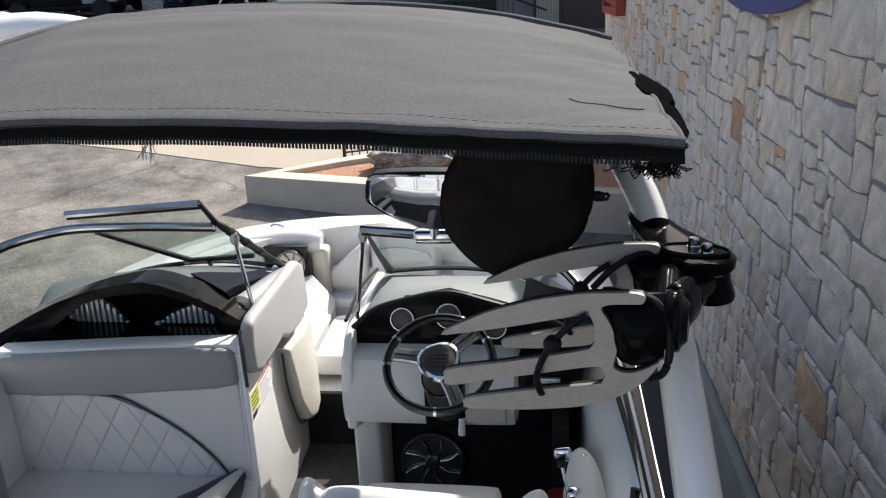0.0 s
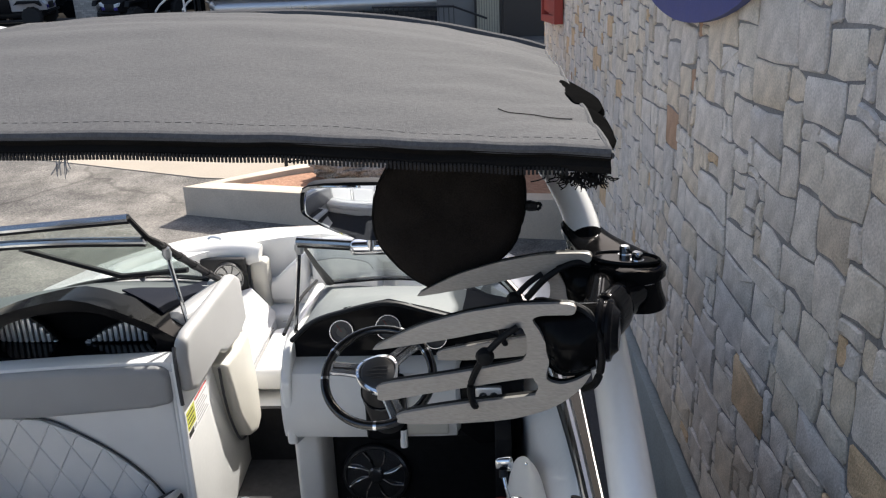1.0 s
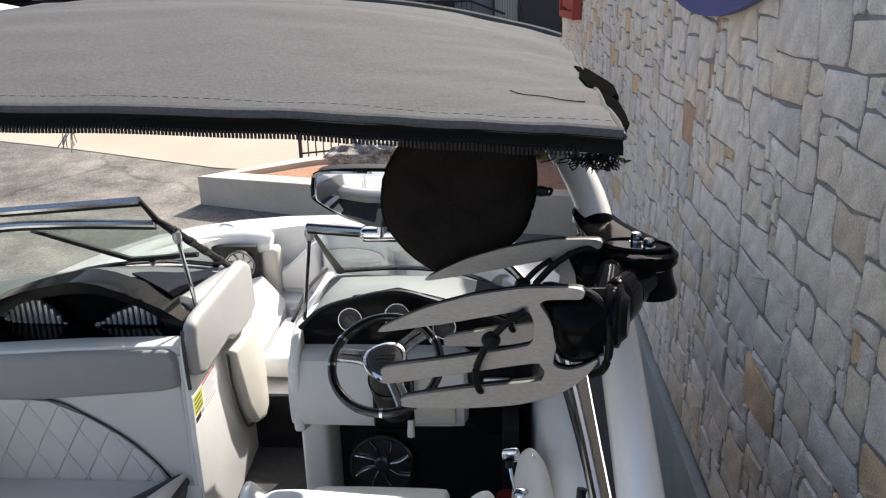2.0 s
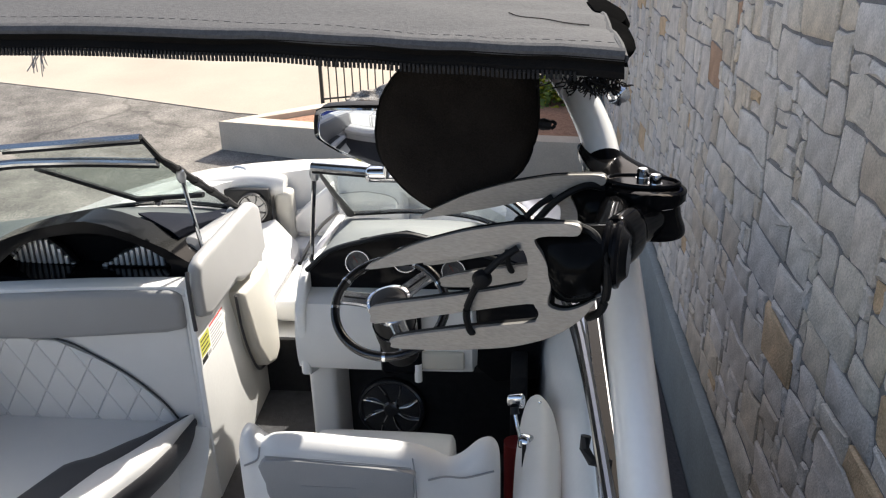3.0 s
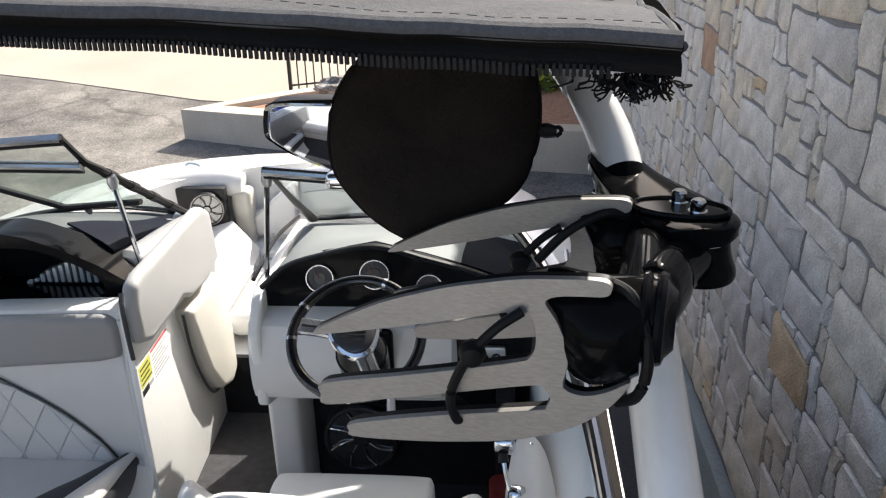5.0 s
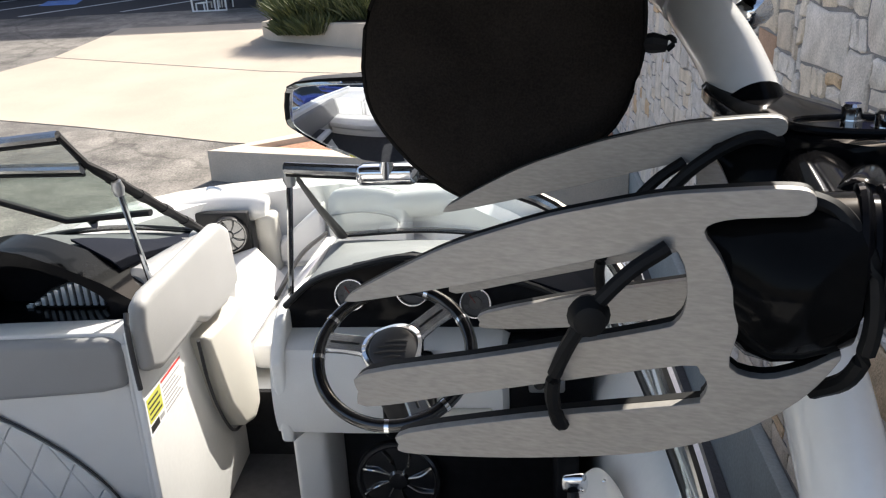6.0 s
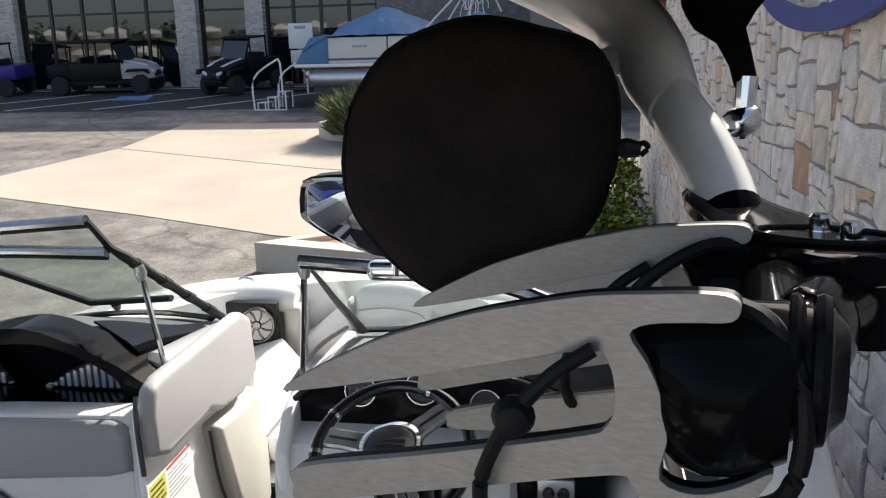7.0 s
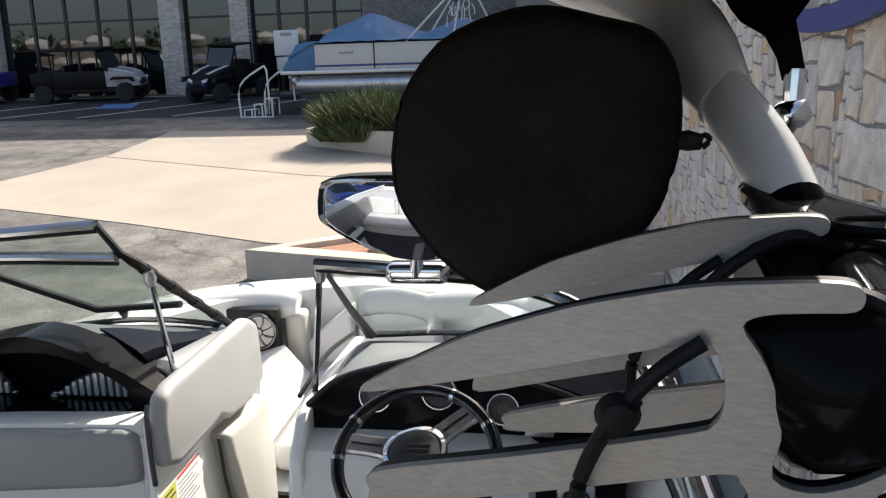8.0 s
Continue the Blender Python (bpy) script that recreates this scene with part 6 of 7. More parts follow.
M["pillar_stone"] = brick_mat("pale_stone_courses", (0.60, 0.57, 0.52), (0.40, 0.37, 0.33), (0.30, 0.28, 0.26), 3.2)
M["facade_stone"] = brick_mat("grey_stone_courses", (0.26, 0.25, 0.23), (0.17, 0.16, 0.15), (0.15, 0.14, 0.14), 3.2)
M["shop_glass"] = mat("dark_shop_glass", (0.006, 0.008, 0.009), 0.02, vary=0.0, spec=1.0)
M["shop_frame"] = mat("black_window_frame", (0.012, 0.012, 0.013), 0.4, vary=0.1)
M["utv_dark"] = mat("charcoal_bodywork", (0.009, 0.009, 0.010), 0.45, vary=0.2, spec=0.15)
M["utv_silver"] = mat("silver_bodywork", (0.42, 0.42, 0.43), 0.35, 0.2, vary=0.05)
M["utv_blue"] = mat("purple_blue_bodywork", (0.035, 0.028, 0.20), 0.35, vary=0.08, spec=0.3)
M["lamp_white"] = mat("lamp_lens", (0.75, 0.78, 0.80), 0.15, vary=0.05)
M["tyre"] = mat("tyre_rubber", (0.02, 0.02, 0.02), 0.85, vary=0.2, scale=20, bump=0.003)
M["cover_blue"] = mat("blue_boat_cover", (0.06, 0.18, 0.34), 0.55, vary=0.2, scale=2.5, fine=30, bump=0.004)
M["pontoon"] = mat("dull_aluminium", (0.55, 0.56, 0.58), 0.35, 0.8, vary=0.1, scale=3)
M["panel_cream"] = mat("cream_side_panel", (0.62, 0.60, 0.55), 0.5, vary=0.05)
M["white_rail"] = mat("white_powder_coat", (0.75, 0.75, 0.73), 0.45, vary=0.05)
M["leaf_grey"] = mat("grey_green_blades", (0.15, 0.17, 0.09), 0.7, vary=0.3, scale=9, random_color=("island", [(0.0, (0.7, 0.75, 0.6)), (0.4, (1.0, 1.0, 1.0)), (0.75, (1.25, 1.2, 0.9))]), spec=0.2)
M["leaf_green"] = mat("bright_green_leaves", (0.15, 0.20, 0.03), 0.6, vary=0.3, scale=9, random_color=("island", [(0.0, (0.45, 0.55, 0.4)), (0.35, (0.9, 1.0, 0.8)), (0.7, (2.1, 1.6, 0.6))]), spec=0.3)
M["leaf_tree"] = mat("dark_tree_leaves", (0.05, 0.07, 0.03), 0.7, vary=0.3, scale=3, spec=0.2)
M["bark"] = mat("bark", (0.12, 0.09, 0.07), 0.9, vary=0.3, scale=9, bump=0.01)
M["sign_blue"] = mat("navy_sign_paint", (0.045, 0.06, 0.22), 0.5, vary=0.12, scale=4)
M["sign_red"] = mat("red_sign_frame", (0.35, 0.05, 0.035), 0.5, vary=0.12)
M["sign_board"] = mat("tan_board", (0.35, 0.23, 0.10), 0.6, vary=0.12)
M["grey_wall"] = mat("grey_render", (0.17, 0.17, 0.165), 0.85, vary=0.12, scale=2, fine=60, bump=0.002)
M["door_dark"] = mat("dark_door", (0.012, 0.014, 0.018), 0.35, vary=0.1)
M["slat_cream"] = mat("cream_slats", (0.40, 0.38, 0.30), 0.6, vary=0.1)


# ---- buildings ----
def build_showroom():
    b = thing("showroom_building", "long showroom with pale stone piers and dark mirrored shop windows", "building")
    y, z0, z1 = 31.5, 2.1, 10.2
    part("rear_wall", box(-60, y + 8, 0, 1.2, y + 8.4, z1), M["facade_stone"], b)
    part("side_wall", box(-60.4, y, 0, -60, y + 8.4, z1), M["facade_stone"], b)
    part("upper_wall", box(-60, y - 0.05, 6.6, 1.2, y + 0.35, z1), M["facade_stone"], b, "grey stone upper wall")
    part("roof", box(-60.6, y - 0.4, z1, 1.6, y + 8.8, z1 + 0.3), M["grey_wall"], b)
    part("shop_floor", box(-60, y, 2.0, 1.2, y + 8, 2.25), M["planter"], b)
    part("stone_wall", box(-7.0, y - 0.05, z0 - 0.4, 1.2, y + 0.35, 6.6), M["facade_stone"], b, "grey coursed stone wall")
    part("plinth", box(-60, y - 0.9, z0 - 0.5, -7.0, y - 0.05, z0 + 0.12, 0.02), M["planter"], b, "low concrete walk")
    piers = [(-52.5, 0.9), (-44.5, 0.9), (-37.0, 0.9), (-29.5, 0.9), (-22.1, 0.9), (-14.43, 0.84), (-11.68, 0.70)]
    for x, w in piers:
        part("pier", box(x - w / 2, y - 0.35, z0 - 0.4, x + w / 2, y + 0.3, 6.6), M["pillar_stone"], b, "pale coursed stone pier")
    bays = [(-52.05, -44.95, 5), (-44.05, -37.45, 5), (-36.55, -29.95, 5), (-29.05, -22.55, 5), (-21.65, -14.85, 5), (-14.0, -12.05, 1), (-11.33, -7.0, 4)]
    for x0, x1, n in bays:
        w = (x1 - x0) / n
        for i in range(n):
            win = part("window", ring_frame([(x0 + i * w, 2.2), (x0 + i * w + w, 2.2), (x0 + i * w + w, 6.6), (x0 + i * w, 6.6)], [(x0 + i * w + 0.06, 2.28), (x0 + i * w + w - 0.06, 2.28), (x0 + i * w + w - 0.06, 6.54), (x0 + i * w + 0.06, 6.54)], y, y + 0.12), M["shop_frame"], b, "tall dark-framed shop window")
            part("transom", box(x0 + i * w + 0.06, y + 0.01, 5.08, x0 + i * w + w - 0.06, y + 0.11, 5.16), M["shop_frame"], win)
            part("pane", box(x0 + i * w + 0.06, y + 0.05, 2.28, x0 + i * w + w - 0.06, y + 0.065, 5.08), M["shop_glass"], win)
            part("pane", box(x0 + i * w + 0.06, y + 0.05, 5.16, x0 + i * w + w - 0.06, y + 0.065, 6.54), M["shop_glass"], win)


def build_annex():
    a = thing("side_building", "low grey annex with a dark door and slatted window", "building")
    part("wall", box(-0.9, 24.0, 0.5, 5.0, 24.3, 6.0), M["grey_wall"], a)
    part("wall_return", box(-0.9, 24.3, 0.5, -0.6, 31.4, 6.0), M["grey_wall"], a)
    part("roof", box(-1.1, 23.8, 6.0, 5.2, 31.4, 6.2), M["grey_wall"], a)
    part("door", box(0.95, 23.93, 1.55, 2.3, 24.0, 3.9), M["door_dark"], a, "dark door")
    part("window_frame", ring_frame([(0.15, 1.5), (0.92, 1.5), (0.92, 3.9), (0.15, 3.9)], [(0.21, 1.56), (0.86, 1.56), (0.86, 3.84), (0.21, 3.84)], 23.9, 24.0), M["shop_frame"], a)
    for i in range(9):
        part("slat", box(0.22 + i * 0.071, 23.95, 1.56, 0.275 + i * 0.071, 23.99, 3.84), M["slat_cream"], a)
    part("step", box(-0.9, 23.2, 1.0, 4.9, 23.95, 1.5, 0.02), M["planter"], a)
    r = thing("step_railing", "black metal railing beside the annex steps", "railing")
    part("top_rail", tube([(-2.6, 23.0, 2.55), (-0.4, 23.0, 2.5), (0.5, 23.1, 2.15)], 0.03, 8), M["steel_black"], r)
    for i in range(17):
        x = -2.55 + i * 0.135
        part("baluster", tube([(x, 23.0, 1.4), (x, 23.0, 2.54)], 0.012, 6), M["steel_black"], r)
    for n, x0, x1, z0, z1, m, lab in (("board", 0.55, 1.25, 4.0, 5.2, "sign_board", "tan wooden notice board on the annex wall"), ("notice", 1.32, 1.55, 3.95, 4.6, "sticker", "white framed notice on the annex wall")):
        t = thing(n + "_sign", lab, "sign")
        part("panel", box(x0, 23.86, z0, x1, 23.9, z1, 0.01), M[m], t)
        part("frame", ring_frame([(x0 - 0.05, z0 - 0.05), (x1 + 0.05, z0 - 0.05), (x1 + 0.05, z1 + 0.05), (x0 - 0.05, z1 + 0.05)], [(x0, z0), (x1, z0), (x1, z1), (x0, z1)], 23.84, 23.92), M["sign_blue" if n == "notice" else "slat_cream"], t)
        part("bracket", box((x0 + x1) / 2 - 0.03, 23.9, z0, (x0 + x1) / 2 + 0.03, 24.01, z1), M["shop_frame"], t)
        for i in range(3):
            part("bar", box(x0 + 0.05, 23.85, z0 + 0.1 + i * 0.14, x1 - 0.05 - 0.03 * i, 23.861, z0 + 0.16 + i * 0.14), M["sign_blue"], t)


def build_wall_signs():
    oval = thing("oval_wall_sign", "navy blue oval ring sign fixed to the stone wall", "sign")
    bm = bmesh.new()
    n = 72
    rings = []
    for i in range(n):
        a = 2 * math.pi * i / n
        c, s = math.cos(a), math.sin(a)
        o = (4.55 + 1.70 * c, 3.725 + 0.655 * s)
        k = (4.62 + 1.50 * c, 3.75 + 0.575 * s)
        rings.append([(WALL_X - 0.03, *o), (WALL_X - 0.065, *o), (WALL_X - 0.065, *k), (WALL_X - 0.03, *k)])
    part("ring", loft(rings + rings[:1], cap=False), M["sign_blue"], oval, "navy painted ring")
    for i, (y, w) in enumerate(((5.25, 0.16), (5.02, 0.14), (4.82, 0.12), (4.62, 0.16), (4.38, 0.13), (4.17, 0.14))):
        part("letter_bar", box(WALL_X - 0.06, y - w / 2, 3.32, WALL_X - 0.02, y + w / 2, 3.40, 0.006), M["sticker_black"], oval)
    red = thing("red_wall_sign", "red framed box sign fixed to the stone wall", "sign")
    part("frame", ring_frame([(11.9, 2.62), (14.8, 2.52), (14.8, 3.9), (11.9, 4.0)], [(12.1, 2.72), (14.6, 2.63), (14.6, 3.8), (12.1, 3.9)], 0, 0.12), M["sign_red"], red).matrix_basis = Matrix(((0, 1, 0, 1.43), (1, 0, 0, 0), (0, 0, 1, 0), (0, 0, 0, 1)))
    part("panel", box(1.47, 12.1, 2.7, 1.56, 14.6, 3.85), M["sign_red"], red)


# ---- vehicles and stores ----
def wheel_parts(parent, at, r, w, m):
    t = part("wheel", lathe([(r * 0.62, -w / 2), (r * 0.9, -w / 2), (r, -w * 0.36), (r, w * 0.36), (r * 0.9, w / 2), (r * 0.62, w / 2)], at, m, 20), M["tyre"], parent, "knobbly black tyre")
    part("rim", lathe([(r * 0.62, -w * 0.4), (r * 0.62, w * 0.4), (r * 0.5, w * 0.30), (r * 0.2, w * 0.34), (0, w * 0.36)], at, m, 16), M["utv_dark"], t)
    for i in range(14):
        a = 2 * math.pi * i / 14
        q = Vector(m).to_track_quat("Z", "Y")
        p = Vector(at) + q @ Vector((r * math.cos(a), r * math.sin(a), 0))
        part("lug", tube([p - Vector(m) * w * 0.4, p + Vector(m) * w * 0.4], 0.02, 4), M["tyre"], t)


def build_utv(name, label, length, body, hood, m):
    """A side-by-side utility vehicle, its nose towards +x, standing on z = 0."""
    u = thing(name, label, "utility vehicle", group="utility vehicles outside the showroom")
    L = length
    part("chassis", box(-L / 2 + 0.1, -0.62, 0.32, L / 2 - 0.15, 0.62, 0.52, 0.04), M["utv_dark"], u)
    nose = [[(x, s * w, z) for s, z in ((-1, 0.55), (-1, zt - 0.1), (-0.7, zt), (0.7, zt), (1, zt - 0.1), (1, 0.55))] for x, w, zt in ((L / 2 - 1.15, 0.62, 1.20), (L / 2 - 0.6, 0.60, 1.12), (L / 2 - 0.15, 0.50, 0.98), (L / 2, 0.40, 0.80))]
    part("hood", loft([[(x, y, z) for x, y, z in ring] for ring in nose]), M[hood], u, "sloping front hood")
    for s in (-1, 1):
        part("hood_panel", loft([[(x, s * a, z), (x, s * b, z), (x, s * b, z + 0.03), (x, s * a, z + 0.03)] for x, a, b, z in ((L / 2 - 1.05, 0.38, 0.50, 1.185), (L / 2 - 0.6, 0.34, 0.47, 1.10), (L / 2 - 0.2, 0.26, 0.40, 0.985))]), M["lamp_white"], u, "white hood panel")
    part("nose_trim", box(L / 2 - 0.06, -0.36, 0.60, L / 2 + 0.012, 0.36, 0.72, 0.02), M["utv_blue"], u, "purple-blue nose trim")
    part("bumper", tube([(L / 2 + 0.05, -0.5, 0.5), (L / 2 + 0.12, 0, 0.52), (L / 2 + 0.05, 0.5, 0.5)], 0.04, 8), M["utv_dark"], u)
    part("grille", box(L / 2 - 0.04, -0.2, 0.58, L / 2 + 0.02, 0.2, 0.80, 0.01), M["black_matte"], u)
    for s in (-1, 1):
        part("headlight", prism([(s * 0.22, 0.80), (s * 0.44, 0.86), (s * 0.42, 0.74), (s * 0.24, 0.70)], "x", L / 2 - 0.10, L / 2 + 0.015, 0.01), M["lamp_white"], u, "angular white headlight")
    part("bed", prism([(-L / 2, 0.62), (-L / 2, 1.12), (-L / 2 + 0.85, 1.12), (-L / 2 + 0.85, 0.62)], "y", -0.66, 0.66, 0.03), M[body], u, "cargo bed")
    part("tail_light", box(-L / 2 - 0.01, -0.6, 0.95, -L / 2 + 0.03, -0.45, 1.05), M["red"], u)
    part("roof", box(-L / 2 + 0.75, -0.64, 1.86, L / 2 - 1.25, 0.64, 1.93, 0.03), M["utv_dark"], u, "flat black roof")
    xs = [-L / 2 + 0.85, L / 2 - 1.35] + ([0.0] if L > 3.4 else [])
    for s in (-1, 1):
        for x in xs:
            part("cage_post", tube([(x, s * 0.63, 0.6), (x, s * 0.62, 1.88)], 0.03, 8), M["utv_dark"], u)
        part("windscreen_post", tube([(L / 2 - 1.05, s * 0.60, 1.1), (L / 2 - 1.4, s * 0.61, 1.88)], 0.035, 8), M["utv_dark"], u)
        part("door", box(-L / 2 + 0.9, s * 0.66 - 0.02, 0.5, L / 2 - 1.15, s * 0.66 + 0.02, 1.15, 0.015), M["utv_dark"], u, "charcoal half door")
        for x in (-L / 2 + 0.45, L / 2 - 0.45):
            wheel_parts(u, (x, s * 0.66, 0.34), 0.34, 0.26, (0, s, 0))
        part("fender", prism([(L / 2 - 0.95, 0.78), (L / 2 - 0.8, 0.92), (L / 2 - 0.1, 0.90), (L / 2 - 0.02, 0.72), (L / 2 - 0.2, 0.82), (L / 2 - 0.75, 0.82)], "y", s * 0.74 - 0.1, s * 0.74 + 0.1, 0.01), M["utv_dark"], u)
    ws = part("windscreen", prism([(L / 2 - 1.06, 1.16), (L / 2 - 1.39, 1.85), (L / 2 - 1.37, 1.85), (L / 2 - 1.04, 1.16)], "y", -0.58, 0.58), M["shop_glass"], u)
    for x in xs[1:]:
        part("seat", box(x - 0.75, -0.55, 0.52, x - 0.25, 0.55, 0.82, 0.05), M["black_matte"], u)
        part("seat_back", box(x - 0.82, -0.55, 0.8, x - 0.68, 0.55, 1.35, 0.05), M["black_matte"], u)
    u.matrix_basis = m
    return u


def on_ground(x, y, turn, pitch=0.0):
    """A pose on the slope."""
    return Matrix.Translation((x, y, ground_z(y) + 0.012)) @ Matrix.Rotation(math.atan(0.093), 4, "X") @ Matrix.Rotation(radians(turn), 4, "Z")


def build_vehicles():
    build_utv("utility_vehicle", "dark crew-cab utility vehicle with a silver hood", 4.0, "utv_dark", "utv_silver", on_ground(-17.1, 29.9, 4))
    build_utv("utility_vehicle", "black and purple utility vehicle with white headlights facing the yard", 3.0, "utv_dark", "utv_dark", on_ground(-11.6, 29.6, -112))
    build_utv("utility_vehicle", "purple-blue utility vehicle with a cargo bed", 3.0, "utv_blue", "utv_blue", on_ground(-22.0, 29.8, 184))
    build_utv("utility_vehicle", "dark utility vehicle beside the showroom windows", 3.2, "utv_dark", "utv_dark", on_ground(-26.5, 29.9, 0))


def build_pontoon():
    p = thing("pontoon_boat", "pontoon boat under a peaked blue cover on a trailer", "boat")
    x0, x1, y = -8.05, -0.8, 26.2
    z = 2.95
    for dy in (-0.85, 0.85):
        tub = [(x0 + 0.15, y + dy, z - 0.10), (x0 + 0.5, y + dy, z - 0.28), (x0 + 1.1, y + dy, z - 0.36), (x1 - 0.3, y + dy, z - 0.36), (x1, y + dy, z - 0.36)]
        part("float", tube(smooth_path(tub, 4), [0.05] * 2 + [0.16] * 2 + [0.24] * 3 + [0.29] * 10, 14), M["pontoon"], p, "dull aluminium float")
    part("deck", box(x0, y - 1.22, z - 0.06, x1, y + 1.22, z + 0.06, 0.02), M["pontoon"], p)
    part("rail_panel", box(x0 + 1.0, y - 1.20, z + 0.06, x1, y - 1.14, z + 0.80, 0.02), M["panel_cream"], p, "cream side panel")
    part("rail_panel", box(x0 + 1.0, y + 1.14, z + 0.06, x1, y + 1.20, z + 0.80, 0.02), M["panel_cream"], p)
    part("panel_joint", box(-5.16, y - 1.21, z + 0.06, -5.12, y - 1.195, z + 0.80), M["shop_frame"], p)
    part("panel_stripe", box(x0 + 1.0, y - 1.21, z + 0.14, x1, y - 1.198, z + 0.20), M["sign_blue"], p)
    part("panel_mark", box(-6.2, y - 1.21, z + 0.50, -5.75, y - 1.198, z + 0.57), M["sticker_grey"], p)
    # cover: skirt at the bow and a tented roof with folds
    def roof(u, v):
        x = x0 + 0.3 + (x1 - x0 - 0.3) * u
        yy = y - 1.30 + 2.6 * v
        e = z + 0.86
        pk = max(0.0, 1 - math.hypot((x + 5.4) / 1.9, (yy - y) / 1.3)) ** 0.8
        pk2 = max(0.0, 1 - math.hypot((x + 2.6) / 1.6, (yy - y) / 1.3)) ** 0.8
        fold = 0.05 * math.sin(math.atan2(yy - y, x + 5.4) * 14) * (0.3 + pk)
        return (x, yy, e + 0.86 * max(pk, 0.75 * pk2) + fold - 0.45 * max(0, 0.12 - u) / 0.12)
    part("cover_roof", sheet(roof, 40, 18, (0, 0, 0.01)), M["cover_blue"], p, "tented blue cover")
    part("cover_skirt", prism([(x0 + 0.05, z + 0.06), (x0 + 0.55, z + 0.82), (x0 + 1.1, z + 0.9), (x0 + 1.1, z + 0.05)], "y", y - 1.24, y + 1.24, 0.04, 3), M["cover_blue"], p, "blue cover over the bow")
    # folded sun-top frame with a navy roll and loose white straps
    apex = Vector((-2.55, y - 0.9, 5.35))
    for foot in ((-4.95, y - 1.2, 2.95), (-3.55, y - 0.6, 3.95), (-3.0, y - 1.2, 2.95), (-1.8, y - 0.8, 4.35)):
        part("sun_top_rod", tube(smooth_path([foot, Vector(foot).lerp(apex, 0.5) + Vector((0.06, 0, 0.10)), apex], 4), 0.028, 8), M["white_rail"], p, "white tubular frame rod")
    part("sun_top_roll", tube(smooth_path([(-2.75, y - 0.9, 4.85), (-2.45, y - 0.9, 5.1), (-1.9, y - 0.9, 5.6)], 4), 0.16, 10, flat=0.7), M["sign_blue"], p, "rolled navy canvas")
    rnd = random.Random(8)
    for i in range(12):
        a = Vector((-2.9 + 0.06 * i, y - 1.05, 4.75 + rnd.uniform(-0.1, 0.15)))
        e = a + Vector((rnd.uniform(-0.22, 0.12), 0, -rnd.uniform(0.25, 0.55)))
        part("strap", tube(smooth_path([a, (a + e) / 2 + Vector((rnd.uniform(-0.08, 0.08), 0, 0)), e], 3), 0.015, 5), M["white_thread"], p)
    tr = thing("pontoon_trailer", "black steel boat trailer under the pontoon boat", "trailer")
    for dy in (-0.85, 0.85):
        part("frame_rail", box(x0 + 0.5, y + dy - 0.08, z - 0.80, x1, y + dy + 0.08, z - 0.64), M["steel_black"], tr)
    part("tongue", tube([(x0 + 0.5, y, z - 0.72), (x0 - 0.8, y - 0.1, z - 0.75)], 0.06, 8), M["steel_black"], tr)
    part("jack", tube([(x0 - 0.6, y, z - 0.5), (x0 - 0.6, y, ground_z(y))], 0.04, 8), M["steel_black"], tr)
    for x in (-3.2, -2.4):
        for s in (-1, 1):
            wheel_parts(tr, (x, y + s * 1.0, ground_z(y) + 0.3), 0.30, 0.2, (0, s, 0))
    part("crossbar", box(-3.3, y - 0.95, z - 0.9, -2.3, y + 0.95, z - 0.78), M["steel_black"], tr)


def build_steps():
    s = thing("boarding_steps", "white tubular boarding steps with twin handrails", "steps")
    z = ground_z(24.8)
    for dy in (0.0, 0.65):
        x = dy * 0.9
        rail = [(-9.30 + x, 24.8 + dy, z), (-9.27 + x, 24.8 + dy, z + 0.95), (-8.55 + x, 24.8 + dy, z + 1.48), (-8.44 + x, 24.8 + dy, z + 1.45), (-8.40 + x, 24.8 + dy, z + 1.30), (-8.38 + x, 24.8 + dy, z + 0.45)]
        part("handrail", tube(smooth_path(rail, 4), 0.03, 8), M["white_rail"], s)
    for i in range(3):
        x, h = -9.1 + i * 0.33, 0.25 + 0.16 * i
        part("tread", box(x - 0.12, 24.8, z + h - 0.03, x + 0.16, 25.45, z + h, 0.01), M["white_rail"], s)
        for dx in (-0.1, 0.14):
            for dy in (0.03, 0.62):
                part("leg", tube([(x + dx, 24.8 + dy, z), (x + dx, 24.8 + dy, z + h)], 0.022, 6), M["white_rail"], s)
    part("base_rail", tube([(-9.3, 24.8, z + 0.02), (-8.3, 24.8, z + 0.02)], 0.025, 6), M["white_rail"], s)
    b = thing("white_sign_board", "white panel leaning on a stand by the windows", "sign")
    part("panel", box(-9.75, 29.4, 3.55, -8.85, 29.46, 4.42, 0.03), M["white_rail"], b)
    part("lower_panel", box(-9.70, 29.4, 3.05, -8.90, 29.46, 3.50, 0.03), M["panel_cream"], b)
    for x in (-9.7, -8.9):
        part("leg", tube([(x, 29.47, ground_z(29.5)), (x, 29.47, 4.4)], 0.025, 6), M["steel_black"], b)
    part("logo", box(-9.5, 29.39, 4.22, -9.1, 29.402, 4.33, 0.004), M["sticker_grey"], b)


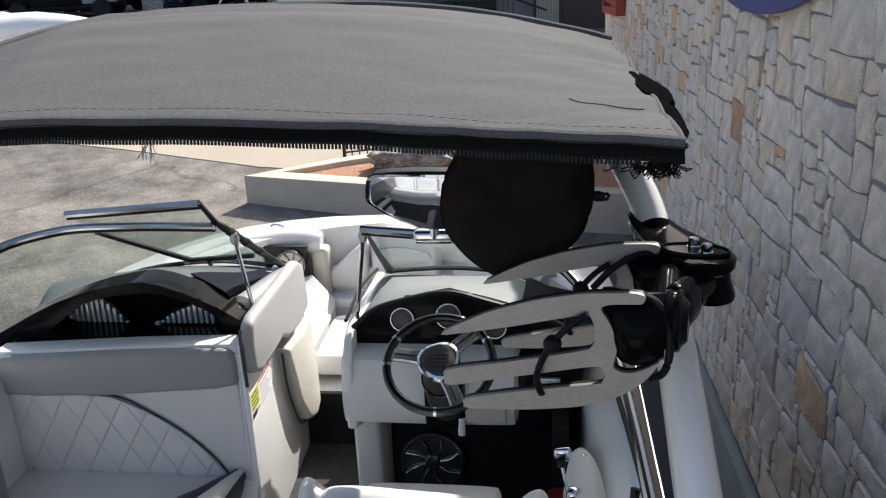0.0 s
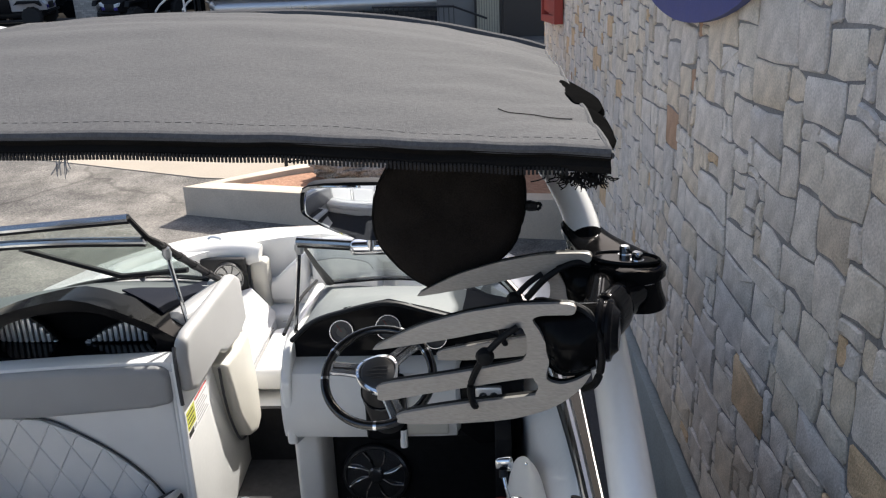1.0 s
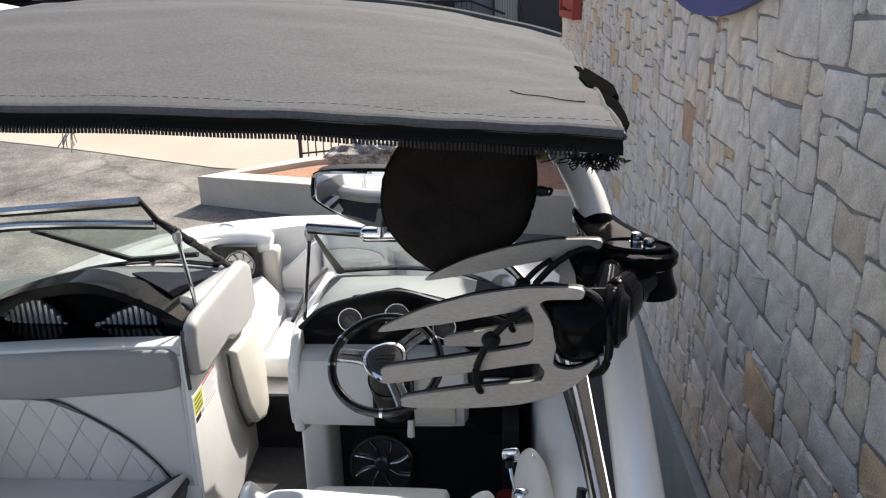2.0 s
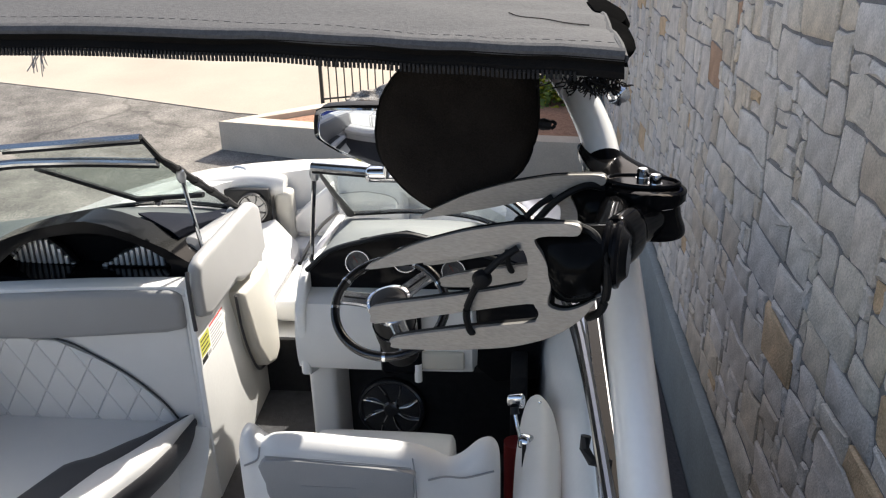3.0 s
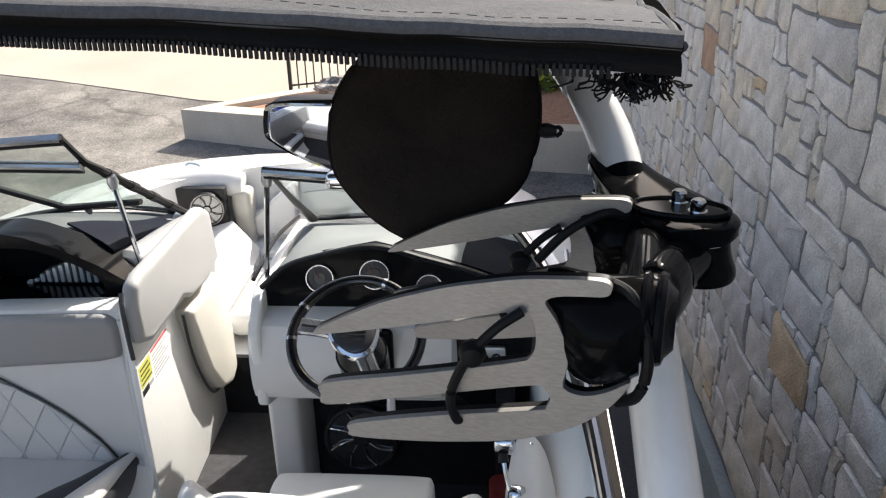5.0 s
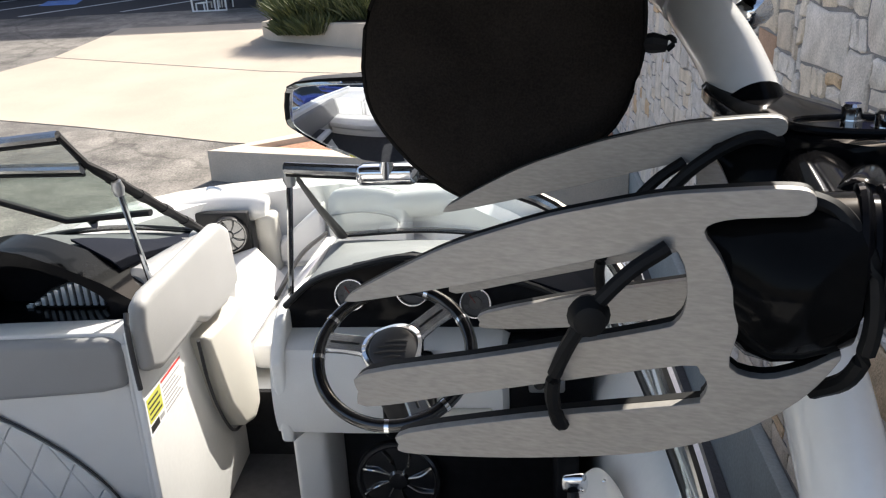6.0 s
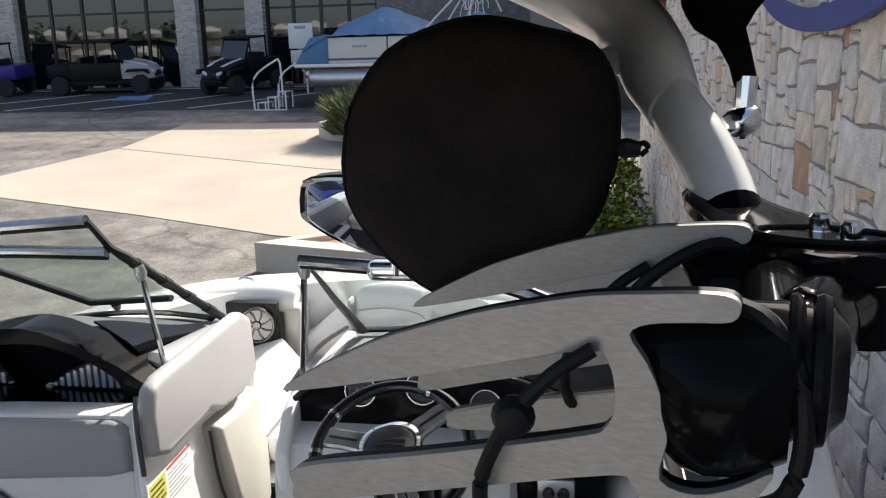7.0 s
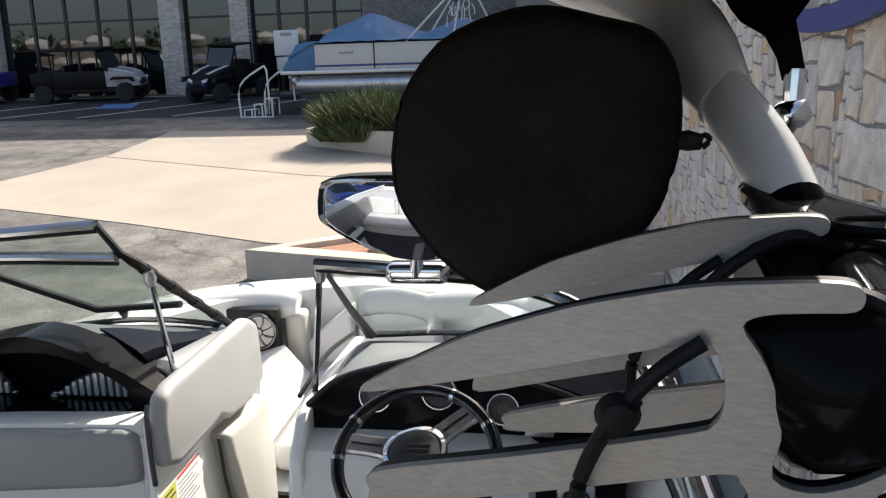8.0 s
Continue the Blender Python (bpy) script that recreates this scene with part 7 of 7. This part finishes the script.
# ---- plants, rock, fence ----
def blades(name, parent, material, base, n, spread, height, seed, width=0.02):
    """Many narrow pointed blades rising from a mound."""
    rnd = random.Random(seed)
    verts, faces = [], []
    for i in range(n):
        a, rr = rnd.uniform(0, 2 * math.pi), math.sqrt(rnd.random())
        root = Vector(base) + Vector((math.cos(a) * rr * spread[0], math.sin(a) * rr * spread[1], rnd.uniform(0, 0.35) * height * (1 - rr * 0.6)))
        lean = Vector((math.cos(a) * rr * 0.9 + rnd.uniform(-0.4, 0.4), math.sin(a) * rr * 0.9 + rnd.uniform(-0.4, 0.4), 1.0)).normalized()
        h = height * rnd.uniform(0.35, 0.75)
        side = lean.cross(Vector((rnd.uniform(-1, 1), rnd.uniform(-1, 1), 0.2))).normalized() * width * rnd.uniform(0.6, 1.3)
        k = len(verts)
        mid = root + lean * h * 0.55 - Vector((0, 0, 0.0))
        tip = root + lean * h - Vector((0, 0, 0.1 * h * rr))
        verts += [root - side * 0.5, root + side * 0.5, mid + side, mid - side, tip]
        faces += [(k, k + 1, k + 2, k + 3), (k + 3, k + 2, k + 4)]
    me = bpy.data.meshes.new(name)
    me.from_pydata([tuple(v) for v in verts], [], faces)
    me.materials.append(material)
    ob = new(name, me)
    ob.parent = parent
    return tagged(ob, kind="stuff")


def leaf_cloud(name, parent, material, lobes, n, size, seed):
    """Many small leaves over a set of lobes (x, y, z, radius)."""
    rnd = random.Random(seed)
    verts, faces = [], []
    for i in range(n):
        x, y, z, r = rnd.choice(lobes)
        d = Vector((rnd.gauss(0, 1), rnd.gauss(0, 1), rnd.gauss(0, 1))).normalized()
        c = Vector((x, y, z)) + d * r * rnd.uniform(0.55, 1.1)
        u = Vector((rnd.uniform(-1, 1), rnd.uniform(-1, 1), rnd.uniform(-0.6, 0.6))).normalized()
        w = u.cross(d + Vector((0.01, 0.02, 0.5))).normalized()
        s = size * rnd.uniform(0.6, 1.4)
        k = len(verts)
        verts += [c - u * s, c + w * s * 0.5, c + u * s, c - w * s * 0.5]
        faces += [(k, k + 1, k + 2, k + 3)]
    me = bpy.data.meshes.new(name)
    me.from_pydata([tuple(v) for v in verts], [], faces)
    me.materials.append(material)
    ob = new(name, me)
    ob.parent = parent
    return tagged(ob, kind="stuff")


def build_plants():
    far = thing("far_planter", "curved low concrete planter beside the driveway", "planter")
    part("kerb_wall", prism([(-5.85, 20.3), (-5.6, 19.95), (-4.9, 19.55), (-3.2, 18.55), (-0.6, 17.4), (-0.6, 21.8), (-5.2, 21.6), (-5.8, 20.9)], "z", 0.6, 1.62, 0.03), M["planter"], far, "cast concrete kerb wall")
    part("soil", prism([(-5.65, 20.3), (-5.4, 20.05), (-4.8, 19.7), (-3.2, 18.75), (-0.8, 17.7), (-0.8, 21.6), (-5.1, 21.4), (-5.6, 20.85)], "z", 1.3, 1.64), M["soil"], far)
    sh = thing("spiky_shrub", "bushy grey-green spiky shrub spilling over the planter", "shrub")
    for i, (x, y, z, sx, h) in enumerate(((-4.6, 20.0, 1.5, 0.75, 1.25), (-3.8, 20.0, 1.55, 0.8, 1.35), (-3.0, 19.8, 1.5, 0.8, 1.1), (-4.9, 19.65, 1.35, 0.4, 0.6), (-4.3, 19.4, 1.35, 0.5, 0.7), (-2.2, 19.6, 1.5, 0.7, 1.0))):
        blades("foliage", sh, M["leaf_grey"], (x, y, z), 1500, (sx, sx * 0.8), h, 20 + i, 0.018)
    bush = thing("green_bush", "sunlit yellow-green leafy bush at the foot of the wall", "shrub")
    leaf_cloud("leaves", bush, M["leaf_green"], [(0.75, 12.4, 0.95, 0.40), (1.05, 12.6, 1.15, 0.38), (0.55, 12.5, 0.7, 0.35), (1.2, 12.3, 0.75, 0.33), (0.9, 12.1, 0.6, 0.36), (0.7, 12.7, 1.3, 0.22), (1.15, 12.8, 1.4, 0.2), (0.45, 12.3, 0.45, 0.3)], 4200, 0.045, 7)
    part("stems", merged(*[tube([(0.85 + 0.05 * i, 12.4, 0.4), (0.5 + 0.22 * i, 12.45, 0.8 + 0.1 * (i % 2))], [0.03, 0.012], 6) for i in range(4)]), M["bark"], bush)
    # dark treeline behind, which the shop windows mirror
    belt = thing("treeline", "distant dark green trees round the yard", "trees", kind="stuff")
    lobes = []
    rnd = random.Random(11)
    for i in range(60):
        x = -120 + i * 3.2 + rnd.uniform(-1.5, 1.5)
        h = rnd.uniform(5.5, 9.5)
        lobes += [(x + rnd.uniform(-2, 2), -66 + rnd.uniform(-4, 4), h * k, rnd.uniform(1.6, 3.0)) for k in (0.3, 0.45, 0.6, 0.75, 0.9)]
    leaf_cloud("leaves", belt, M["leaf_tree"], lobes, 24000, 0.75, 12)
    # unseen rise added behind, to lift the stored boats mirrored in the shop windows
    bank = part("bank", prism([(-44, -0.1), (-50, 4.2), (-57, 7.2), (-72, 7.6), (-72, -0.1)], "x", -125, 70), M["asphalt"])
    tagged(bank, "unseen rising bank of worn asphalt added behind the yard", "bank", kind="structure")
    hulls = []
    for i in range(70):
        y, z = ((-49.5, 4.0), (-56.0, 7.0))[i % 2]
        x, L, h = -118 + i * 2.6 + rnd.uniform(-0.6, 0.6), rnd.uniform(2.2, 3.2), rnd.uniform(0.9, 1.3)
        rings = [[(x + dx * L / 2, y + w * 1.1 * c, z + 0.5 + h * d) for c, d in ((-0.3, 0), (-1, 0.6), (-0.9, 1.0 + up), (0.9, 1.0 + up), (1, 0.6), (0.3, 0))] for dx, w, up in ((-1, 0.9, 0.0), (-0.1, 1.0, 0.35), (0.3, 0.9, 0.1), (1, 0.15, 0.0))]
        hulls.append(loft(rings))
    lot = part("stored_boats", merged(*hulls), mat("stored_boat_paint", (0.8, 0.8, 0.8), 0.3, random_color=("island", [(0.0, (0.9, 0.9, 0.9)), (0.4, (0.25, 0.3, 0.4)), (0.55, (0.8, 0.82, 0.85)), (0.75, (0.1, 0.12, 0.2)), (0.85, (0.6, 0.55, 0.5))])))
    tagged(lot, "rows of white and blue boats stored on the rise", "boats", kind="stuff")


def build_rock_and_fence():
    rock = thing("limestone_rock", "pitted pale limestone boulder lying in the gravel bed", "rock")
    bm = bmesh.new()
    bmesh.ops.create_icosphere(bm, subdivisions=5, radius=1.0)
    for v in bm.verts:
        p = v.co.copy()
        k = 1 + 0.30 * noise.noise(p * 1.6) + 0.20 * noise.noise(p * 3.7 + Vector((3, 1, 2))) + 0.12 * noise.noise(p * 8.0) - 0.16 * max(0, noise.noise(p * 5.0 + Vector((9, 2, 4))) - 0.1)
        v.co = Vector((p.x * 0.66 * k, p.y * 0.36 * k, p.z * 0.24 * k))
    bm.transform(Matrix.Translation((-1.30, 11.35, 0.84)))
    part("boulder", bm, M["rock"], rock, angle=1.2)
    fe = thing("metal_fence", "black metal picket fence behind the planter", "fence")
    a, b = Vector((-2.73, 12.7, 0.52)), Vector((1.2, 14.0, 0.62))
    n = 34
    part("top_rail", tube([a + Vector((0, 0, 0.80)), b + Vector((0, 0, 0.80))], 0.018, 6), M["steel_black"], fe)
    part("bottom_rail", tube([a + Vector((0, 0, 0.09)), b + Vector((0, 0, 0.09))], 0.015, 6), M["steel_black"], fe)
    for i in range(n + 1):
        p = a.lerp(b, i / n)
        post = i % 17 == 0
        part("post" if post else "picket", box(p.x - (0.025 if post else 0.009), p.y - (0.025 if post else 0.009), p.z - (0.05 if post else -0.03), p.x + (0.025 if post else 0.009), p.y + (0.025 if post else 0.009), p.z + 0.82), M["steel_black"], fe)


def build_car(label, m, paint):
    car = thing("parked_car", label, "car", group="cars parked behind the boat")
    def ring(x, w, z0, z1, t):
        return [(x, -w, z0), (x, -w, (z0 + z1) / 2), (x, -w * t, z1), (x, w * t, z1), (x, w, (z0 + z1) / 2), (x, w, z0)]
    part("body", skin([ring(*q) for q in ((-2.2, 0.6, 0.45, 0.72, 0.9), (-2.1, 0.85, 0.3, 0.88, 0.9), (-1.2, 0.9, 0.25, 0.95, 0.92), (0.4, 0.9, 0.25, 0.92, 0.92), (1.6, 0.88, 0.28, 0.80, 0.88), (2.15, 0.75, 0.35, 0.66, 0.85), (2.22, 0.55, 0.42, 0.55, 0.85))], 3, 2), M[paint], car, "glossy painted body")
    part("cabin", skin([ring(*q) for q in ((-1.9, 0.7, 0.85, 0.92, 0.9), (-1.1, 0.8, 0.85, 1.35, 0.75), (0.0, 0.8, 0.85, 1.38, 0.75), (0.9, 0.78, 0.8, 0.95, 0.85))], 3, 2), M["shop_glass"], car, "dark glass cabin")
    part("roof", box(-1.0, -0.55, 1.33, 0.05, 0.55, 1.40, 0.03), M[paint], car)
    for x in (-1.35, 1.35):
        for side in (-1, 1):
            w = part("wheel", lathe([(0.2, -0.1), (0.31, -0.1), (0.33, -0.05), (0.33, 0.05), (0.31, 0.1), (0.2, 0.1)], (x, side * 0.82, 0.33), (0, side, 0), 20), M["tyre"], car)
            part("rim", lathe([(0.2, 0.06), (0.18, 0.09), (0.05, 0.08), (0, 0.09)], (x, side * 0.82, 0.33), (0, side, 0), 16), M["silver"], w)
    car.matrix_basis = m


def build_cars():
    M["car_blue"] = mat("navy_car_paint", (0.02, 0.035, 0.16), 0.25, 0.2, vary=0.05, coat=1.0)
    for x, y, turn in ((-7.2, -1.2, 205), (-9.6, 1.6, 200), (-6.4, -5.2, 210), (-4.6, -8.6, 190)):
        build_car("navy blue car parked on the asphalt yard", Matrix.Translation((x, y, 0.0)) @ Matrix.Rotation(radians(turn), 4, "Z"), "car_blue")


def build_boat_trailer():
    t = thing("boat_trailer", "black steel trailer under the wake boat", "trailer")
    for s in (-1, 1):
        part("bunk", box(XC + s * 0.55 - 0.06, -1.8, 0.62, XC + s * 0.55 + 0.06, 3.6, 0.78, 0.01), M["steel_black"], t)
        part("frame_rail", box(XC + s * 0.75 - 0.05, -1.9, 0.42, XC + s * 0.75 + 0.05, 4.0, 0.55, 0.01), M["steel_black"], t)
        for y in (0.0, 0.9):
            wheel_parts(t, (XC + s * 1.02, y, 0.34), 0.34, 0.22, (s, 0, 0))
    for y in (-1.5, 0.45, 2.5):
        part("crossbar", box(XC - 1.0, y - 0.05, 0.40, XC + 1.0, y + 0.05, 0.50), M["steel_black"], t)
        for s in (-1, 1):
            part("stanchion", box(XC + s * 0.55 - 0.04, y - 0.04, 0.48, XC + s * 0.55 + 0.04, y + 0.04, 0.64), M["steel_black"], t)
    part("tongue", tube([(XC, 3.9, 0.48), (XC, 6.0, 0.50)], 0.06, 8), M["steel_black"], t)
    part("jack", tube([(XC, 5.8, 0.75), (XC, 5.8, 0.0)], 0.035, 8), M["steel_black"], t)


build_showroom()
build_annex()
build_wall_signs()
build_vehicles()
build_pontoon()
build_steps()
build_plants()
build_rock_and_fence()
build_boat_trailer()
build_cars()


build_wall()
